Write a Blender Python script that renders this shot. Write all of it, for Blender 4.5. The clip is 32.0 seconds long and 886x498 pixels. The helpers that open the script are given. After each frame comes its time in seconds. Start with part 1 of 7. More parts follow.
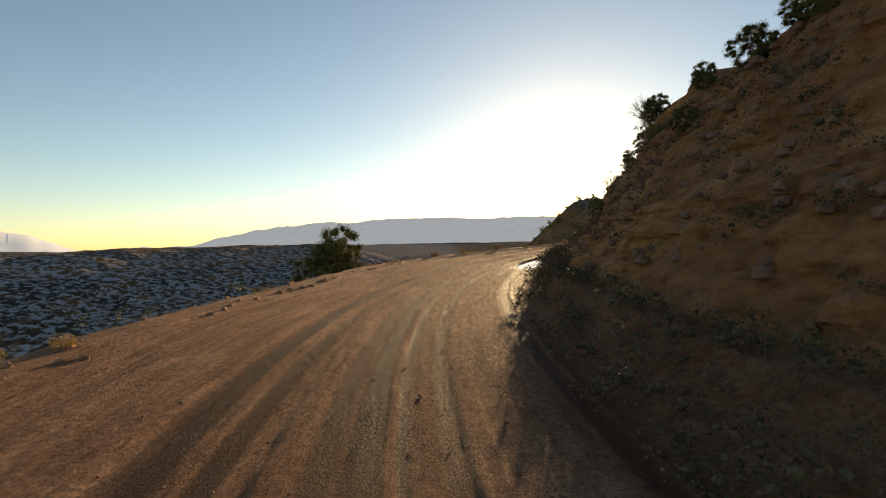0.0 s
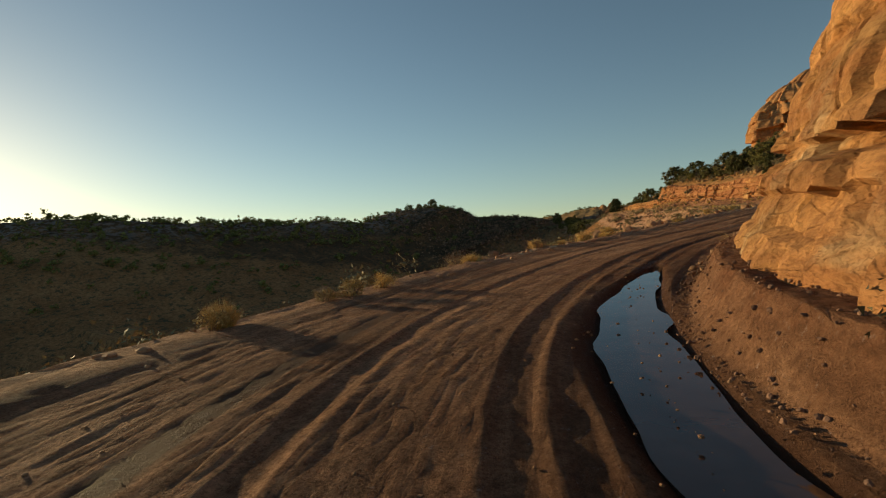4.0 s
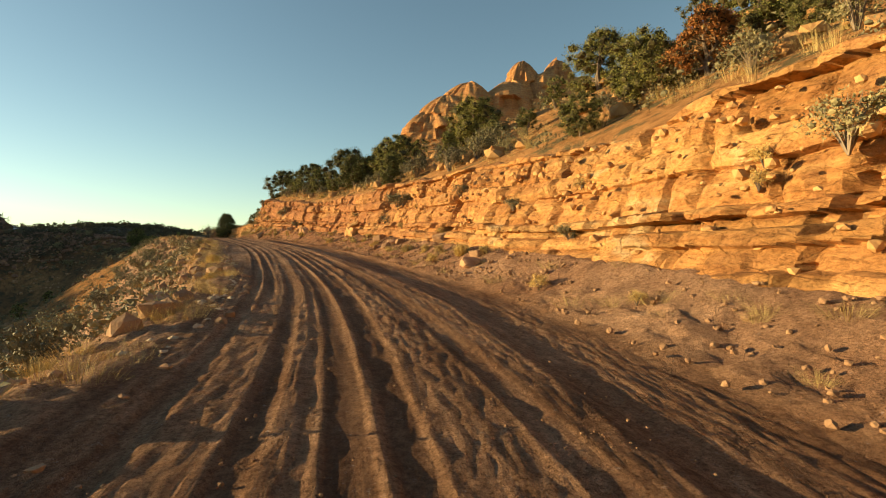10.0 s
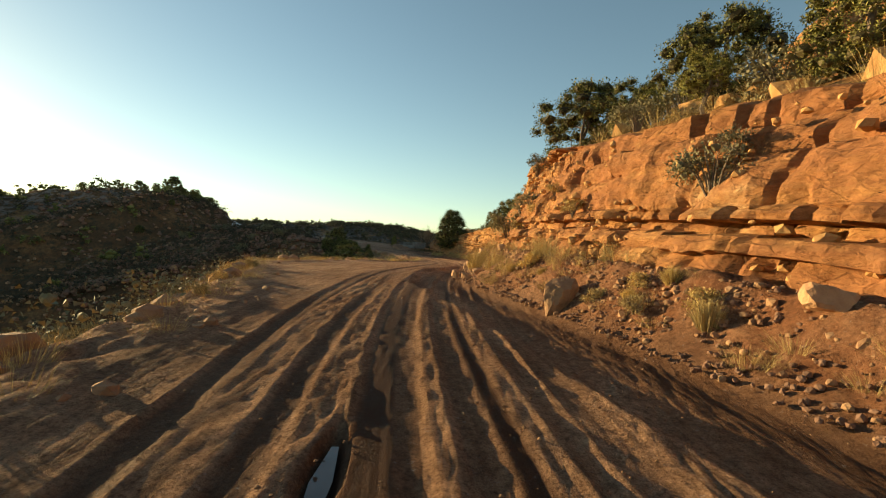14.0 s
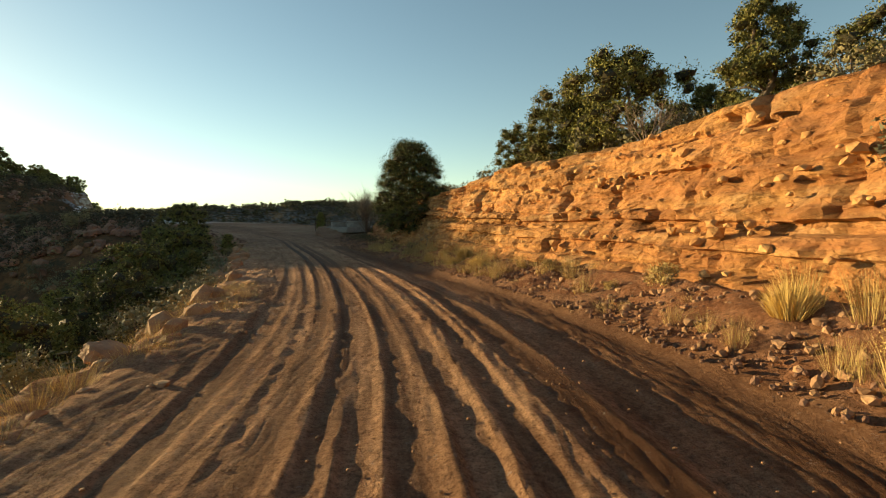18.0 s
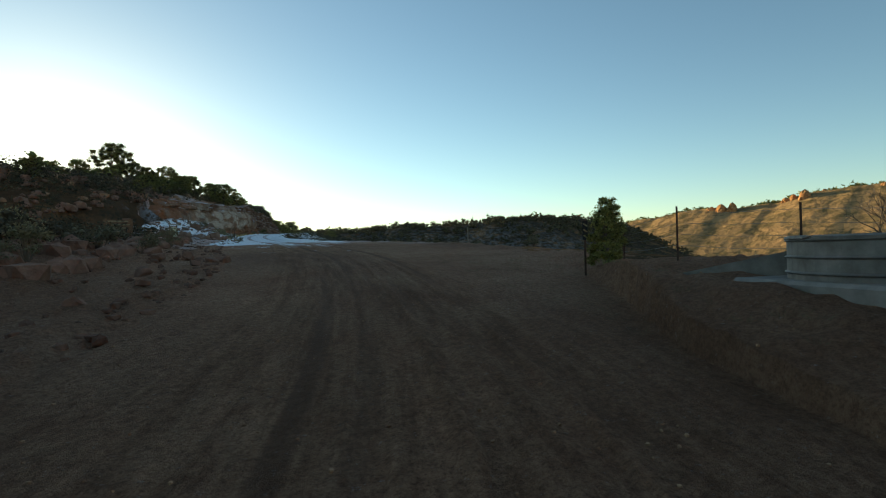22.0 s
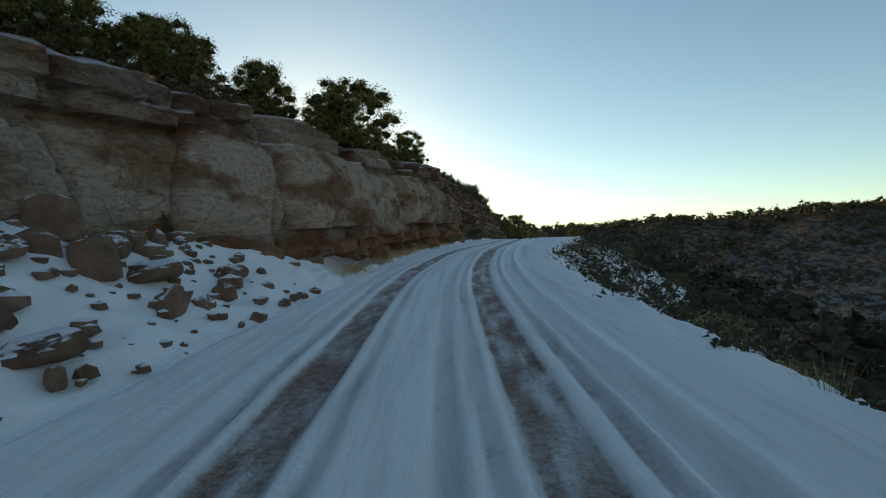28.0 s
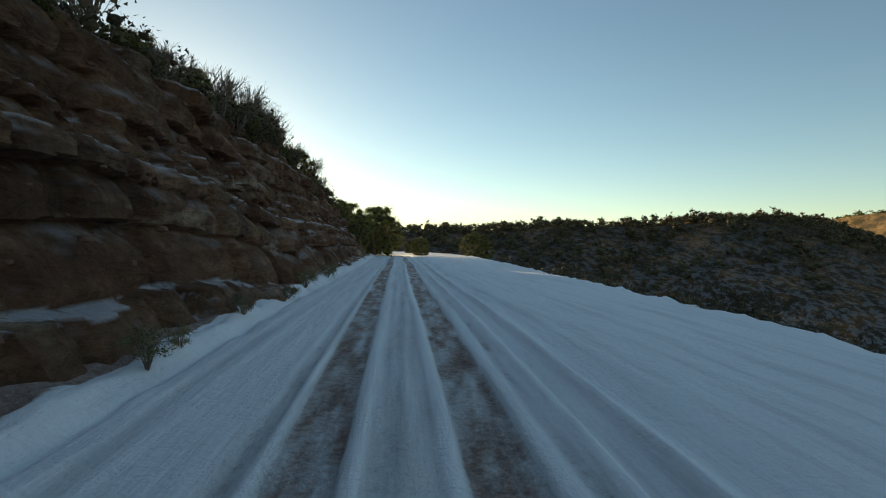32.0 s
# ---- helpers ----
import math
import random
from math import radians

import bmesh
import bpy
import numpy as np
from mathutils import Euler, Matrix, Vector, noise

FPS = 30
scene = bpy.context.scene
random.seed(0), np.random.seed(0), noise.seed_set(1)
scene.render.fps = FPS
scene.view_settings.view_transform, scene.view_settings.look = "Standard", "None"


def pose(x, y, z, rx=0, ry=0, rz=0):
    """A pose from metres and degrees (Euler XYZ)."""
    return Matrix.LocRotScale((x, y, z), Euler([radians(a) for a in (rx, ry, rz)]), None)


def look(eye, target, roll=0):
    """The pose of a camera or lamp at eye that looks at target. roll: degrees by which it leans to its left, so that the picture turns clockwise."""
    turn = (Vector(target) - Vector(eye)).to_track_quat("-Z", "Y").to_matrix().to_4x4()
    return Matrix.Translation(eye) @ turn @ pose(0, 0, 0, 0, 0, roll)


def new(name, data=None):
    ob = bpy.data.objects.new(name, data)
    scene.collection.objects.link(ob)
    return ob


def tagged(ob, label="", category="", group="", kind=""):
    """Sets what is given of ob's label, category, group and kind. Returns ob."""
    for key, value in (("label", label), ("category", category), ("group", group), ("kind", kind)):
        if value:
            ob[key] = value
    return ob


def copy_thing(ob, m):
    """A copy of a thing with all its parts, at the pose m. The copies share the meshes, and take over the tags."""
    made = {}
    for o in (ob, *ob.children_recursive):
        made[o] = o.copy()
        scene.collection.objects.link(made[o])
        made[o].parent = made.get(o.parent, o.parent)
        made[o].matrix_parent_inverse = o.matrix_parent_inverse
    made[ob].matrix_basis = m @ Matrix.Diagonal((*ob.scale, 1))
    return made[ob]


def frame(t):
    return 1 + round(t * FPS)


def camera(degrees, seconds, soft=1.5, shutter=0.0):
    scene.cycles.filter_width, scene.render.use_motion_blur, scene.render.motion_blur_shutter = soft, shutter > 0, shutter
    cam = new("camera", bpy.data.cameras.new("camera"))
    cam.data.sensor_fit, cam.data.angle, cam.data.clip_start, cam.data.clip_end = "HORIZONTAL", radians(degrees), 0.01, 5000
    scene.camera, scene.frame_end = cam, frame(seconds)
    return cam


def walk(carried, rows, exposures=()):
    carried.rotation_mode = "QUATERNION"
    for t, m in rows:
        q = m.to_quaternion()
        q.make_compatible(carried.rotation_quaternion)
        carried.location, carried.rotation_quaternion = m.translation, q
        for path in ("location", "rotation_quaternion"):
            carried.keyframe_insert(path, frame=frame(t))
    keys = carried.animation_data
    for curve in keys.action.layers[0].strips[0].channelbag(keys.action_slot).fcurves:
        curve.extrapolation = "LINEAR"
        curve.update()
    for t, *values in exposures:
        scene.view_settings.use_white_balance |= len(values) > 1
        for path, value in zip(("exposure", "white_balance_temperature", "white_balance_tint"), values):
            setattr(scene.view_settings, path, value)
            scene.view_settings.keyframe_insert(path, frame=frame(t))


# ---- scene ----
# Camera: a car on a dirt road, eye 1.5 m over the road
cam = camera(82.1, 32.0, soft=1.1)
PATH = [
    (0.0, 0.30, -0.08, -1.81, 0.82, -0.89, -1.38),
    (0.5, -0.24, 5.50, -1.78, -1.20, -1.19, -1.90),
    (1.0, -0.28, 10.82, -1.85, -4.30, -0.98, -2.36),
    (1.5, 0.42, 15.37, -1.85, -9.39, -0.14, -5.14),
    (2.0, 1.29, 19.54, -1.51, -16.39, -0.38, -4.54),
    (2.5, 3.01, 23.33, -1.35, -26.03, 0.02, -5.39),
    (3.0, 4.66, 25.39, -1.16, -35.95, -0.25, -6.09),
    (3.5, 6.08, 26.75, -1.14, -48.16, -0.12, -4.43),
    (4.0, 7.87, 28.20, -1.03, -60.93, -0.11, -3.66),
    (4.5, 10.33, 29.57, -0.79, -73.95, -0.12, -2.56),
    (5.0, 13.36, 30.45, -0.48, -85.90, -0.05, -1.51),
    (5.5, 16.85, 30.45, -0.20, -95.45, 0.17, -0.87),
    (6.0, 20.53, 29.87, 0.05, -103.37, 1.27, 0.17),
    (6.5, 24.11, 28.85, 0.38, -107.17, 1.08, -1.61),
    (7.0, 28.11, 27.67, 0.60, -107.98, 1.10, -2.75),
    (7.5, 32.32, 26.57, 0.89, -107.16, 1.25, -2.03),
    (8.0, 37.45, 25.16, 1.33, -106.89, 1.30, -1.89),
    (8.5, 42.81, 23.98, 1.64, -105.25, 0.81, -2.34),
    (9.0, 48.46, 22.73, 1.95, -102.71, 0.11, -2.72),
    (9.5, 54.15, 21.84, 2.20, -100.23, -0.30, -1.59),
    (10.0, 60.54, 21.96, 2.29, -95.20, 0.29, -0.69),
    (10.5, 66.81, 22.80, 2.53, -88.83, 0.63, 1.60),
    (11.0, 72.70, 23.79, 2.50, -83.49, 1.49, 2.95),
    (11.5, 79.36, 25.46, 3.44, -78.43, 0.76, 1.48),
    (12.0, 86.42, 27.47, 3.75, -75.87, 0.80, 2.31),
    (12.5, 92.75, 29.56, 4.18, -73.29, 0.92, 2.36),
    (13.0, 97.88, 31.45, 4.43, -71.71, 0.67, 2.00),
    (13.5, 102.67, 33.44, 4.63, -70.09, 0.50, 2.37),
    (14.0, 106.85, 35.38, 4.96, -70.05, 0.53, 2.75),
    (14.5, 110.64, 37.24, 5.10, -68.84, -0.04, 1.73),
    (15.0, 114.94, 39.05, 5.51, -67.91, -1.26, -1.58),
    (15.5, 119.51, 40.78, 5.71, -67.29, -2.10, -3.42),
    (16.0, 123.94, 42.09, 5.80, -70.12, -2.08, -3.30),
    (16.5, 128.34, 43.21, 5.79, -72.28, -2.04, -3.22),
    (17.0, 132.81, 44.21, 5.75, -73.55, -2.00, -3.21),
    (17.5, 137.46, 45.14, 5.72, -74.16, -1.94, -3.25),
    (18.0, 142.54, 46.88, 5.82, -72.79, -2.37, -1.31),
    (18.5, 147.78, 49.18, 5.72, -69.61, -2.14, -0.12),
    (19.0, 152.44, 51.64, 5.76, -66.32, -2.03, -0.94),
    (19.5, 156.94, 54.57, 5.93, -63.60, -2.65, -1.91),
    (20.0, 161.45, 57.76, 6.02, -60.63, -1.86, -1.19),
    (20.5, 165.99, 60.89, 6.08, -57.15, -1.34, -1.11),
    (21.0, 169.58, 63.87, 6.21, -54.75, -0.32, 0.68),
    (21.5, 173.12, 66.64, 6.42, -52.73, 0.30, -1.05),
    (22.0, 177.13, 69.88, 6.53, -50.52, 0.20, -1.55),
    (22.5, 180.84, 73.41, 6.74, -48.35, 0.78, -0.57),
    (23.0, 183.95, 77.29, 7.14, -45.74, 1.49, 0.31),
    (23.5, 186.65, 80.79, 7.59, -42.87, 3.32, 0.66),
    (24.0, 189.04, 84.58, 7.84, -40.08, 2.99, -2.32),
    (24.5, 191.02, 88.00, 8.20, -37.70, -0.77, 1.32),
    (25.0, 192.98, 91.41, 8.48, -36.16, -1.51, 2.19),
    (25.5, 195.01, 95.01, 8.66, -33.66, -1.63, 2.62),
    (26.0, 197.23, 99.11, 8.79, -31.28, -1.39, 2.65),
    (26.5, 199.81, 104.03, 8.94, -30.07, -1.05, 2.31),
    (27.0, 202.60, 109.47, 9.11, -29.19, -0.04, 0.59),
    (27.5, 205.15, 115.14, 9.31, -28.05, 0.46, 0.01),
    (28.0, 207.62, 120.32, 9.63, -27.30, 0.26, -1.11),
    (28.5, 209.89, 124.90, 9.97, -28.72, 0.35, -2.62),
    (29.0, 212.40, 129.62, 10.30, -30.65, 0.76, -1.55),
    (29.5, 214.78, 133.63, 10.63, -33.69, 0.64, -0.14),
    (30.0, 217.43, 137.50, 10.92, -37.35, 0.40, 1.11),
    (30.5, 220.30, 141.14, 11.15, -40.75, 0.19, 0.85),
    (31.0, 224.19, 145.44, 11.56, -41.61, -0.24, 1.02),
    (31.5, 227.90, 150.18, 11.84, -42.73, -0.33, 0.85),
    (32.0, 231.61, 154.90, 11.98, -43.29, -0.24, 0.74),
]


def eye(x, y, z, yaw, pitch, roll):
    return pose(x, y, z, 90 + pitch, 0, yaw) @ pose(0, 0, 0, 0, 0, roll)


walk(cam, [(t, eye(*row)) for t, *row in PATH], exposures=[
    (0, 0.9, 7300, 10), (1, 0.35, 7200, 7), (2, 0.2, 7100, 4), (3.5, 0.15, 7000, 3), (5.5, 1.2, 7250, -2), (12, 1.2, 7500, -2), (19, 1.3, 7700, -2), (20.5, 1.25, 6500, -5), (24.5, 1.0, 6500, -5), (27, 1.1, 6950, 1), (29.5, 1.03, 7000, 1), (32, 1.03, 7000, 1)])

# World and sun
SUN_AZ, SUN_EL = 13.0, 7.2
world = bpy.data.worlds.new("world")
scene.world = world
world.use_nodes = True
sky = world.node_tree.nodes.new("ShaderNodeTexSky")
sky.sky_type, sky.sun_disc = "NISHITA", False
sky.sun_elevation, sky.sun_rotation = radians(SUN_EL), radians(SUN_AZ)
sky.altitude, sky.air_density, sky.dust_density, sky.ozone_density = 1500, 1.0, 0.7, 1.3
back = world.node_tree.nodes["Background"]
back.inputs[1].default_value = 0.095
world.node_tree.links.new(sky.outputs[0], back.inputs[0])
sun_data = bpy.data.lights.new("sun", "SUN")
sun_data.energy, sun_data.angle, sun_data.color = 5.0, radians(0.5), (1.0, 0.73, 0.42)
sun = new("sun", sun_data)
sun_way = Vector((math.sin(radians(SUN_AZ)) * math.cos(radians(SUN_EL)), math.cos(radians(SUN_AZ)) * math.cos(radians(SUN_EL)), math.sin(radians(SUN_EL))))
sun.matrix_world = look(sun_way * 300, (0, 0, 0))


# ---- materials ----
class Nodes:
    """Short hand for a node material."""

    def __init__(self, name, rough=0.9, metal=0.0, spec=0.3):
        self.m = bpy.data.materials.new(name)
        self.m.use_nodes = True
        self.t = self.m.node_tree
        self.b = self.t.nodes["Principled BSDF"]
        self.b.inputs["Roughness"].default_value = rough
        self.b.inputs["Metallic"].default_value = metal
        self.b.inputs["Specular IOR Level"].default_value = spec

    def node(self, kind, **values):
        n = self.t.nodes.new(kind)
        for key, v in values.items():
            n.inputs[key.replace("_", " ")].default_value = v
        return n

    def link(self, a, b):
        self.t.links.new(a, b)

    def where(self, stretch=(1, 1, 1)):
        g = self.node("ShaderNodeNewGeometry")
        m = self.node("ShaderNodeMapping")
        m.inputs["Scale"].default_value = stretch
        self.link(g.outputs["Position"], m.inputs["Vector"])
        return m.outputs["Vector"]

    def noise(self, scale, detail=4, stretch=(1, 1, 1), rough=0.6, distortion=0.0):
        n = self.node("ShaderNodeTexNoise", Scale=scale, Detail=detail, Roughness=rough, Distortion=distortion)
        self.link(self.where(stretch), n.inputs["Vector"])
        return n.outputs["Fac"]

    def ramp(self, fac, *stops):
        r = self.node("ShaderNodeValToRGB")
        e = r.color_ramp.elements
        while len(e) < len(stops):
            e.new(0.5)
        for el, (p, c) in zip(e, stops):
            el.position, el.color = p, (*c, 1) if len(c) == 3 else c
        self.link(fac, r.inputs["Fac"])
        return r.outputs["Color"]

    def mix(self, fac, a, b, mode="MIX"):
        m = self.t.nodes.new("ShaderNodeMix")
        m.data_type, m.blend_type = "RGBA", mode
        for v, s in ((fac, m.inputs[0]), (a, m.inputs[6]), (b, m.inputs[7])):
            if hasattr(v, "links"):
                self.link(v, s)
            else:
                s.default_value = v if s == m.inputs[0] else (*v, 1)
        return m.outputs[2]

    def attr(self, name):
        a = self.t.nodes.new("ShaderNodeAttribute")
        a.attribute_name = name
        return a.outputs["Fac"]

    def random(self):
        return self.t.nodes.new("ShaderNodeObjectInfo").outputs["Random"]

    def island(self):
        return self.t.nodes.new("ShaderNodeNewGeometry").outputs["Random Per Island"]

    def bump(self, fac, depth, strength=1.0):
        n = self.node("ShaderNodeBump", Strength=strength, Distance=depth)
        self.link(fac, n.inputs["Height"])
        if self.b.inputs["Normal"].links:
            self.link(self.b.inputs["Normal"].links[0].from_socket, n.inputs["Normal"])
        self.link(n.outputs[0], self.b.inputs["Normal"])

    def paint(self, colour):
        if hasattr(colour, "links"):
            self.link(colour, self.b.inputs["Base Color"])
        else:
            self.b.inputs["Base Color"].default_value = (*colour, 1)
        return self


def dirt_material():
    n = Nodes("red dirt", 0.95, spec=0.05)
    base = n.ramp(n.noise(0.35, 7, rough=0.7), (0.3, (0.37, 0.205, 0.128)), (0.7, (0.60, 0.385, 0.255)))
    grit = n.ramp(n.noise(11, 7, rough=0.78), (0.34, (0.5, 0.46, 0.44)), (0.64, (1.25, 1.2, 1.14)))
    c = n.mix(1.0, base, grit, "MULTIPLY")
    crumb = n.ramp(n.noise(38, 4, rough=0.7), (0.36, (0.5, 0.47, 0.45)), (0.5, (1.05, 1.05, 1.05)))
    c = n.mix(0.8, c, crumb, "MULTIPLY")
    # streaks and tyre treads follow the wheel tracks
    lane = n.t.nodes.new("ShaderNodeCombineXYZ")
    n.link(n.attr("along"), lane.inputs[0])
    n.link(n.attr("across"), lane.inputs[1])

    def lanes(scale_s, scale_d, detail=4, rough=0.6):
        m = n.node("ShaderNodeMapping")
        m.inputs["Scale"].default_value = (scale_s, scale_d, 1)
        n.link(lane.outputs[0], m.inputs["Vector"])
        t = n.node("ShaderNodeTexNoise", Scale=1.0, Detail=detail, Roughness=rough)
        n.link(m.outputs[0], t.inputs["Vector"])
        return t.outputs["Fac"]

    streak = n.ramp(lanes(0.4, 4.0, 7, 0.72), (0.36, (0.66, 0.62, 0.58)), (0.62, (1.2, 1.18, 1.14)))
    c = n.mix(n.attr("track"), c, n.mix(1.0, c, streak, "MULTIPLY"))
    damp = n.ramp(lanes(0.16, 2.2, 7, 0.68), (0.52, (0, 0, 0)), (0.64, (1, 1, 1)))
    soak = n.mix(1.0, n.mix(1.0, damp, n.attr("track"), "MULTIPLY"), (0.28, 0.28, 0.28), "MULTIPLY")
    c = n.mix(soak, c, (0.10, 0.045, 0.025))
    red = n.ramp(n.noise(0.9, 6, rough=0.7), (0.35, (0.45, 0.45, 0.45)), (0.6, (1, 1, 1)))
    c = n.mix(n.mix(1.0, red, n.attr("soil_shade"), "MULTIPLY"), c, n.mix(1.0, grit, (0.27, 0.125, 0.07), "MULTIPLY"))
    c = n.mix(n.attr("wet_shade"), c, (0.085, 0.038, 0.022))
    # dirty ice under the snow, worn through in crisp patches
    ice = n.node("ShaderNodeMapRange", From_Min=0.0, From_Max=0.04, To_Min=0.0, To_Max=0.66)
    n.link(n.attr("snow"), ice.inputs[0])
    c = n.mix(ice.outputs[0], c, n.mix(1.0, grit, (0.60, 0.49, 0.48), "MULTIPLY"))
    speck = n.node("ShaderNodeMath")
    speck.operation = "MULTIPLY_ADD"
    n.link(n.noise(13, 7, rough=0.8), speck.inputs[0])
    speck.inputs[1].default_value = 1.1
    n.link(n.attr("snow"), speck.inputs[2])
    crisp = n.node("ShaderNodeMapRange", From_Min=0.66, From_Max=1.12)
    n.link(speck.outputs[0], crisp.inputs[0])
    sullied = n.ramp(lanes(0.2, 4.0, 5, 0.7), (0.36, (0.80, 0.80, 0.82)), (0.52, (0.93, 0.93, 0.95)))
    c = n.mix(crisp.outputs[0], c, n.mix(n.attr("track"), (0.93, 0.93, 0.95), sullied))
    n.paint(c)
    r = n.node("ShaderNodeMapRange", To_Min=0.95, To_Max=0.66)
    n.link(n.attr("wet_shade"), r.inputs[0])
    n.link(r.outputs[0], n.b.inputs["Roughness"])
    n.bump(lanes(0.9, 7.0, 5, 0.7), 0.04, 0.7)
    n.bump(lanes(8.0, 5.0, 3, 0.7), 0.035, 0.9)
    calm = n.mix(1.0, n.attr("snow"), (0.8, 0.8, 0.8), "MULTIPLY")
    n.bump(n.mix(calm, n.noise(9, 7, rough=0.8), (0.5, 0.5, 0.5)), 0.08)
    n.bump(n.mix(calm, n.noise(34, 5, rough=0.75), (0.5, 0.5, 0.5)), 0.035)
    return n.m


def land_material():
    n = Nodes("desert ground", 0.97, spec=0.0)
    base = n.ramp(n.noise(0.08, 6), (0.3, (0.27, 0.14, 0.068)), (0.7, (0.44, 0.25, 0.125)))
    grit = n.ramp(n.noise(1.6, 8, rough=0.7), (0.35, (0.6, 0.55, 0.5)), (0.65, (1.2, 1.12, 1.0)))
    c = n.mix(1.0, base, grit, "MULTIPLY")
    brush = n.ramp(n.noise(0.7, 5, rough=0.75), (0.52, (0, 0, 0)), (0.60, (1, 1, 1)))
    c = n.mix(n.mix(1.0, brush, n.attr("brush"), "MULTIPLY"), c, (0.095, 0.085, 0.05))
    # scrub cover; its dark colour also stands for shade on slopes
    scrub = n.ramp(n.noise(0.12, 8, rough=0.8), (0.38, (0.3, 0.3, 0.3)), (0.52, (1, 1, 1)))
    c = n.mix(n.mix(1.0, scrub, n.attr("scrub_shade"), "MULTIPLY"), c, (0.058, 0.047, 0.034))
    patch = n.ramp(n.noise(0.55, 6, rough=0.7), (0.48, (0, 0, 0)), (0.55, (1, 1, 1)))
    c = n.mix(n.mix(1.0, patch, n.attr("snow"), "MULTIPLY"), c, (0.74, 0.76, 0.82))
    n.paint(c)
    n.bump(n.noise(1.2, 8, rough=0.7), 0.3)
    n.bump(n.noise(14, 5), 0.05)
    return n.m


def rock_material(name, stops, streak, pale, band=1.6, lightness=0.60, varnish=(0.55, 0.75, 0.55), slabs=(0.76, 1.2)):
    n = Nodes(name, 0.92, spec=0.15)
    layers = n.ramp(n.noise(1.0, 3, (0.06, 0.06, band), distortion=0.25), *stops)
    grain = n.ramp(n.noise(2.2, 8, (1, 1, 1.8), 0.7), (0.3, (0.62, 0.58, 0.55)), (0.66, (1.18, 1.12, 1.05)))
    c = n.mix(1.0, layers, grain, "MULTIPLY")
    dark = n.ramp(n.noise(0.7, 5, (1, 1, 0.25)), (varnish[0], (0, 0, 0)), (varnish[1], (1, 1, 1)))
    c = n.mix(n.mix(1.0, dark, (varnish[2],) * 3, "MULTIPLY"), c, streak)
    light = n.ramp(n.noise(0.45, 5, (1, 1, 2.2)), (lightness, (0, 0, 0)), (lightness + 0.1, (1, 1, 1)))
    c = n.mix(n.mix(1.0, light, (0.7, 0.7, 0.7), "MULTIPLY"), c, pale)
    cell = n.node("ShaderNodeTexVoronoi", Scale=1.5)
    cell.feature = "DISTANCE_TO_EDGE"
    warp = n.node("ShaderNodeTexNoise", Scale=1.1, Detail=4.0)
    n.link(n.where((1, 1, 1)), warp.inputs["Vector"])
    shift = n.mix(0.28, n.where((0.7, 0.7, 1.7)), warp.outputs["Color"], "ADD")
    n.link(shift, cell.inputs["Vector"])
    crack = n.ramp(cell.outputs["Distance"], (0.0, (0.35, 0.3, 0.27)), (0.035, (1, 1, 1)))
    c = n.mix(0.25, c, crack, "MULTIPLY")
    slab = n.ramp(n.attr("tone"), (0.25, (slabs[0], slabs[0] * 0.95, slabs[0] * 0.9)), (0.75, (slabs[1], slabs[1], slabs[1] * 0.98)))
    c = n.mix(0.9, c, slab, "MULTIPLY")
    pits = n.ramp(n.noise(7, 6, (1, 1, 1.6), 0.75), (0.36, (0.5, 0.45, 0.42)), (0.52, (1.06, 1.06, 1.06)))
    c = n.mix(0.8, c, pits, "MULTIPLY")
    patch = n.ramp(n.noise(0.9, 5), (0.46, (0, 0, 0)), (0.52, (1, 1, 1)))
    c = n.mix(n.mix(1.0, patch, n.attr("snow"), "MULTIPLY"), c, (0.74, 0.76, 0.82))
    # iron-stained beds, and shade painted on the backlit face at the bend
    rust = n.ramp(n.noise(0.35, 6, (1, 1, 2.4), 0.7), (0.36, (0.25, 0.25, 0.25)), (0.56, (1, 1, 1)))
    c = n.mix(n.mix(1.0, rust, n.attr("iron_shade"), "MULTIPLY"), c, n.mix(1.0, grain, (0.36, 0.155, 0.075), "MULTIPLY"))
    n.paint(c)
    n.bump(n.noise(1.3, 8, (1, 1, 2.5), 0.65), 0.22)
    n.bump(crack, 0.03)
    n.bump(n.noise(9, 6, (1, 1, 2), 0.7), 0.07)
    return n.m


def plain_material(name, a, b, scale=6.0, rough=0.9, metal=0.0, depth=0.01, vary=0.25, spec=0.3):
    n = Nodes(name, rough, metal, spec)
    c = n.ramp(n.noise(scale, 5), (0.3, a), (0.7, b))
    tone = n.ramp(n.random(), (0.0, (1 - vary,) * 3), (1.0, (1 + vary,) * 3))
    n.paint(n.mix(1.0, c, tone, "MULTIPLY"))
    n.bump(n.noise(scale * 3, 5), depth)
    return n.m


def snowy_stone():
    n = Nodes("brown stone with snow on top", 0.9, spec=0.15)
    c = n.ramp(n.noise(3, 6, rough=0.7), (0.3, (0.13, 0.075, 0.05)), (0.7, (0.30, 0.20, 0.14)))
    c = n.mix(1.0, c, n.ramp(n.random(), (0.0, (0.7, 0.7, 0.7)), (1.0, (1.2, 1.2, 1.2))), "MULTIPLY")
    g = n.node("ShaderNodeNewGeometry")
    split = n.node("ShaderNodeSeparateXYZ")
    n.link(g.outputs["Normal"], split.inputs[0])
    add = n.node("ShaderNodeMath")
    add.operation = "ADD"
    n.link(split.outputs["Z"], add.inputs[0])
    n.link(n.noise(2.5, 5), add.inputs[1])
    m = n.node("ShaderNodeMapRange", From_Min=1.28, From_Max=1.36)
    n.link(add.outputs[0], m.inputs[0])
    n.paint(n.mix(m.outputs[0], c, (0.76, 0.78, 0.83)))
    n.bump(n.noise(8, 6, rough=0.7), 0.05)
    return n.m


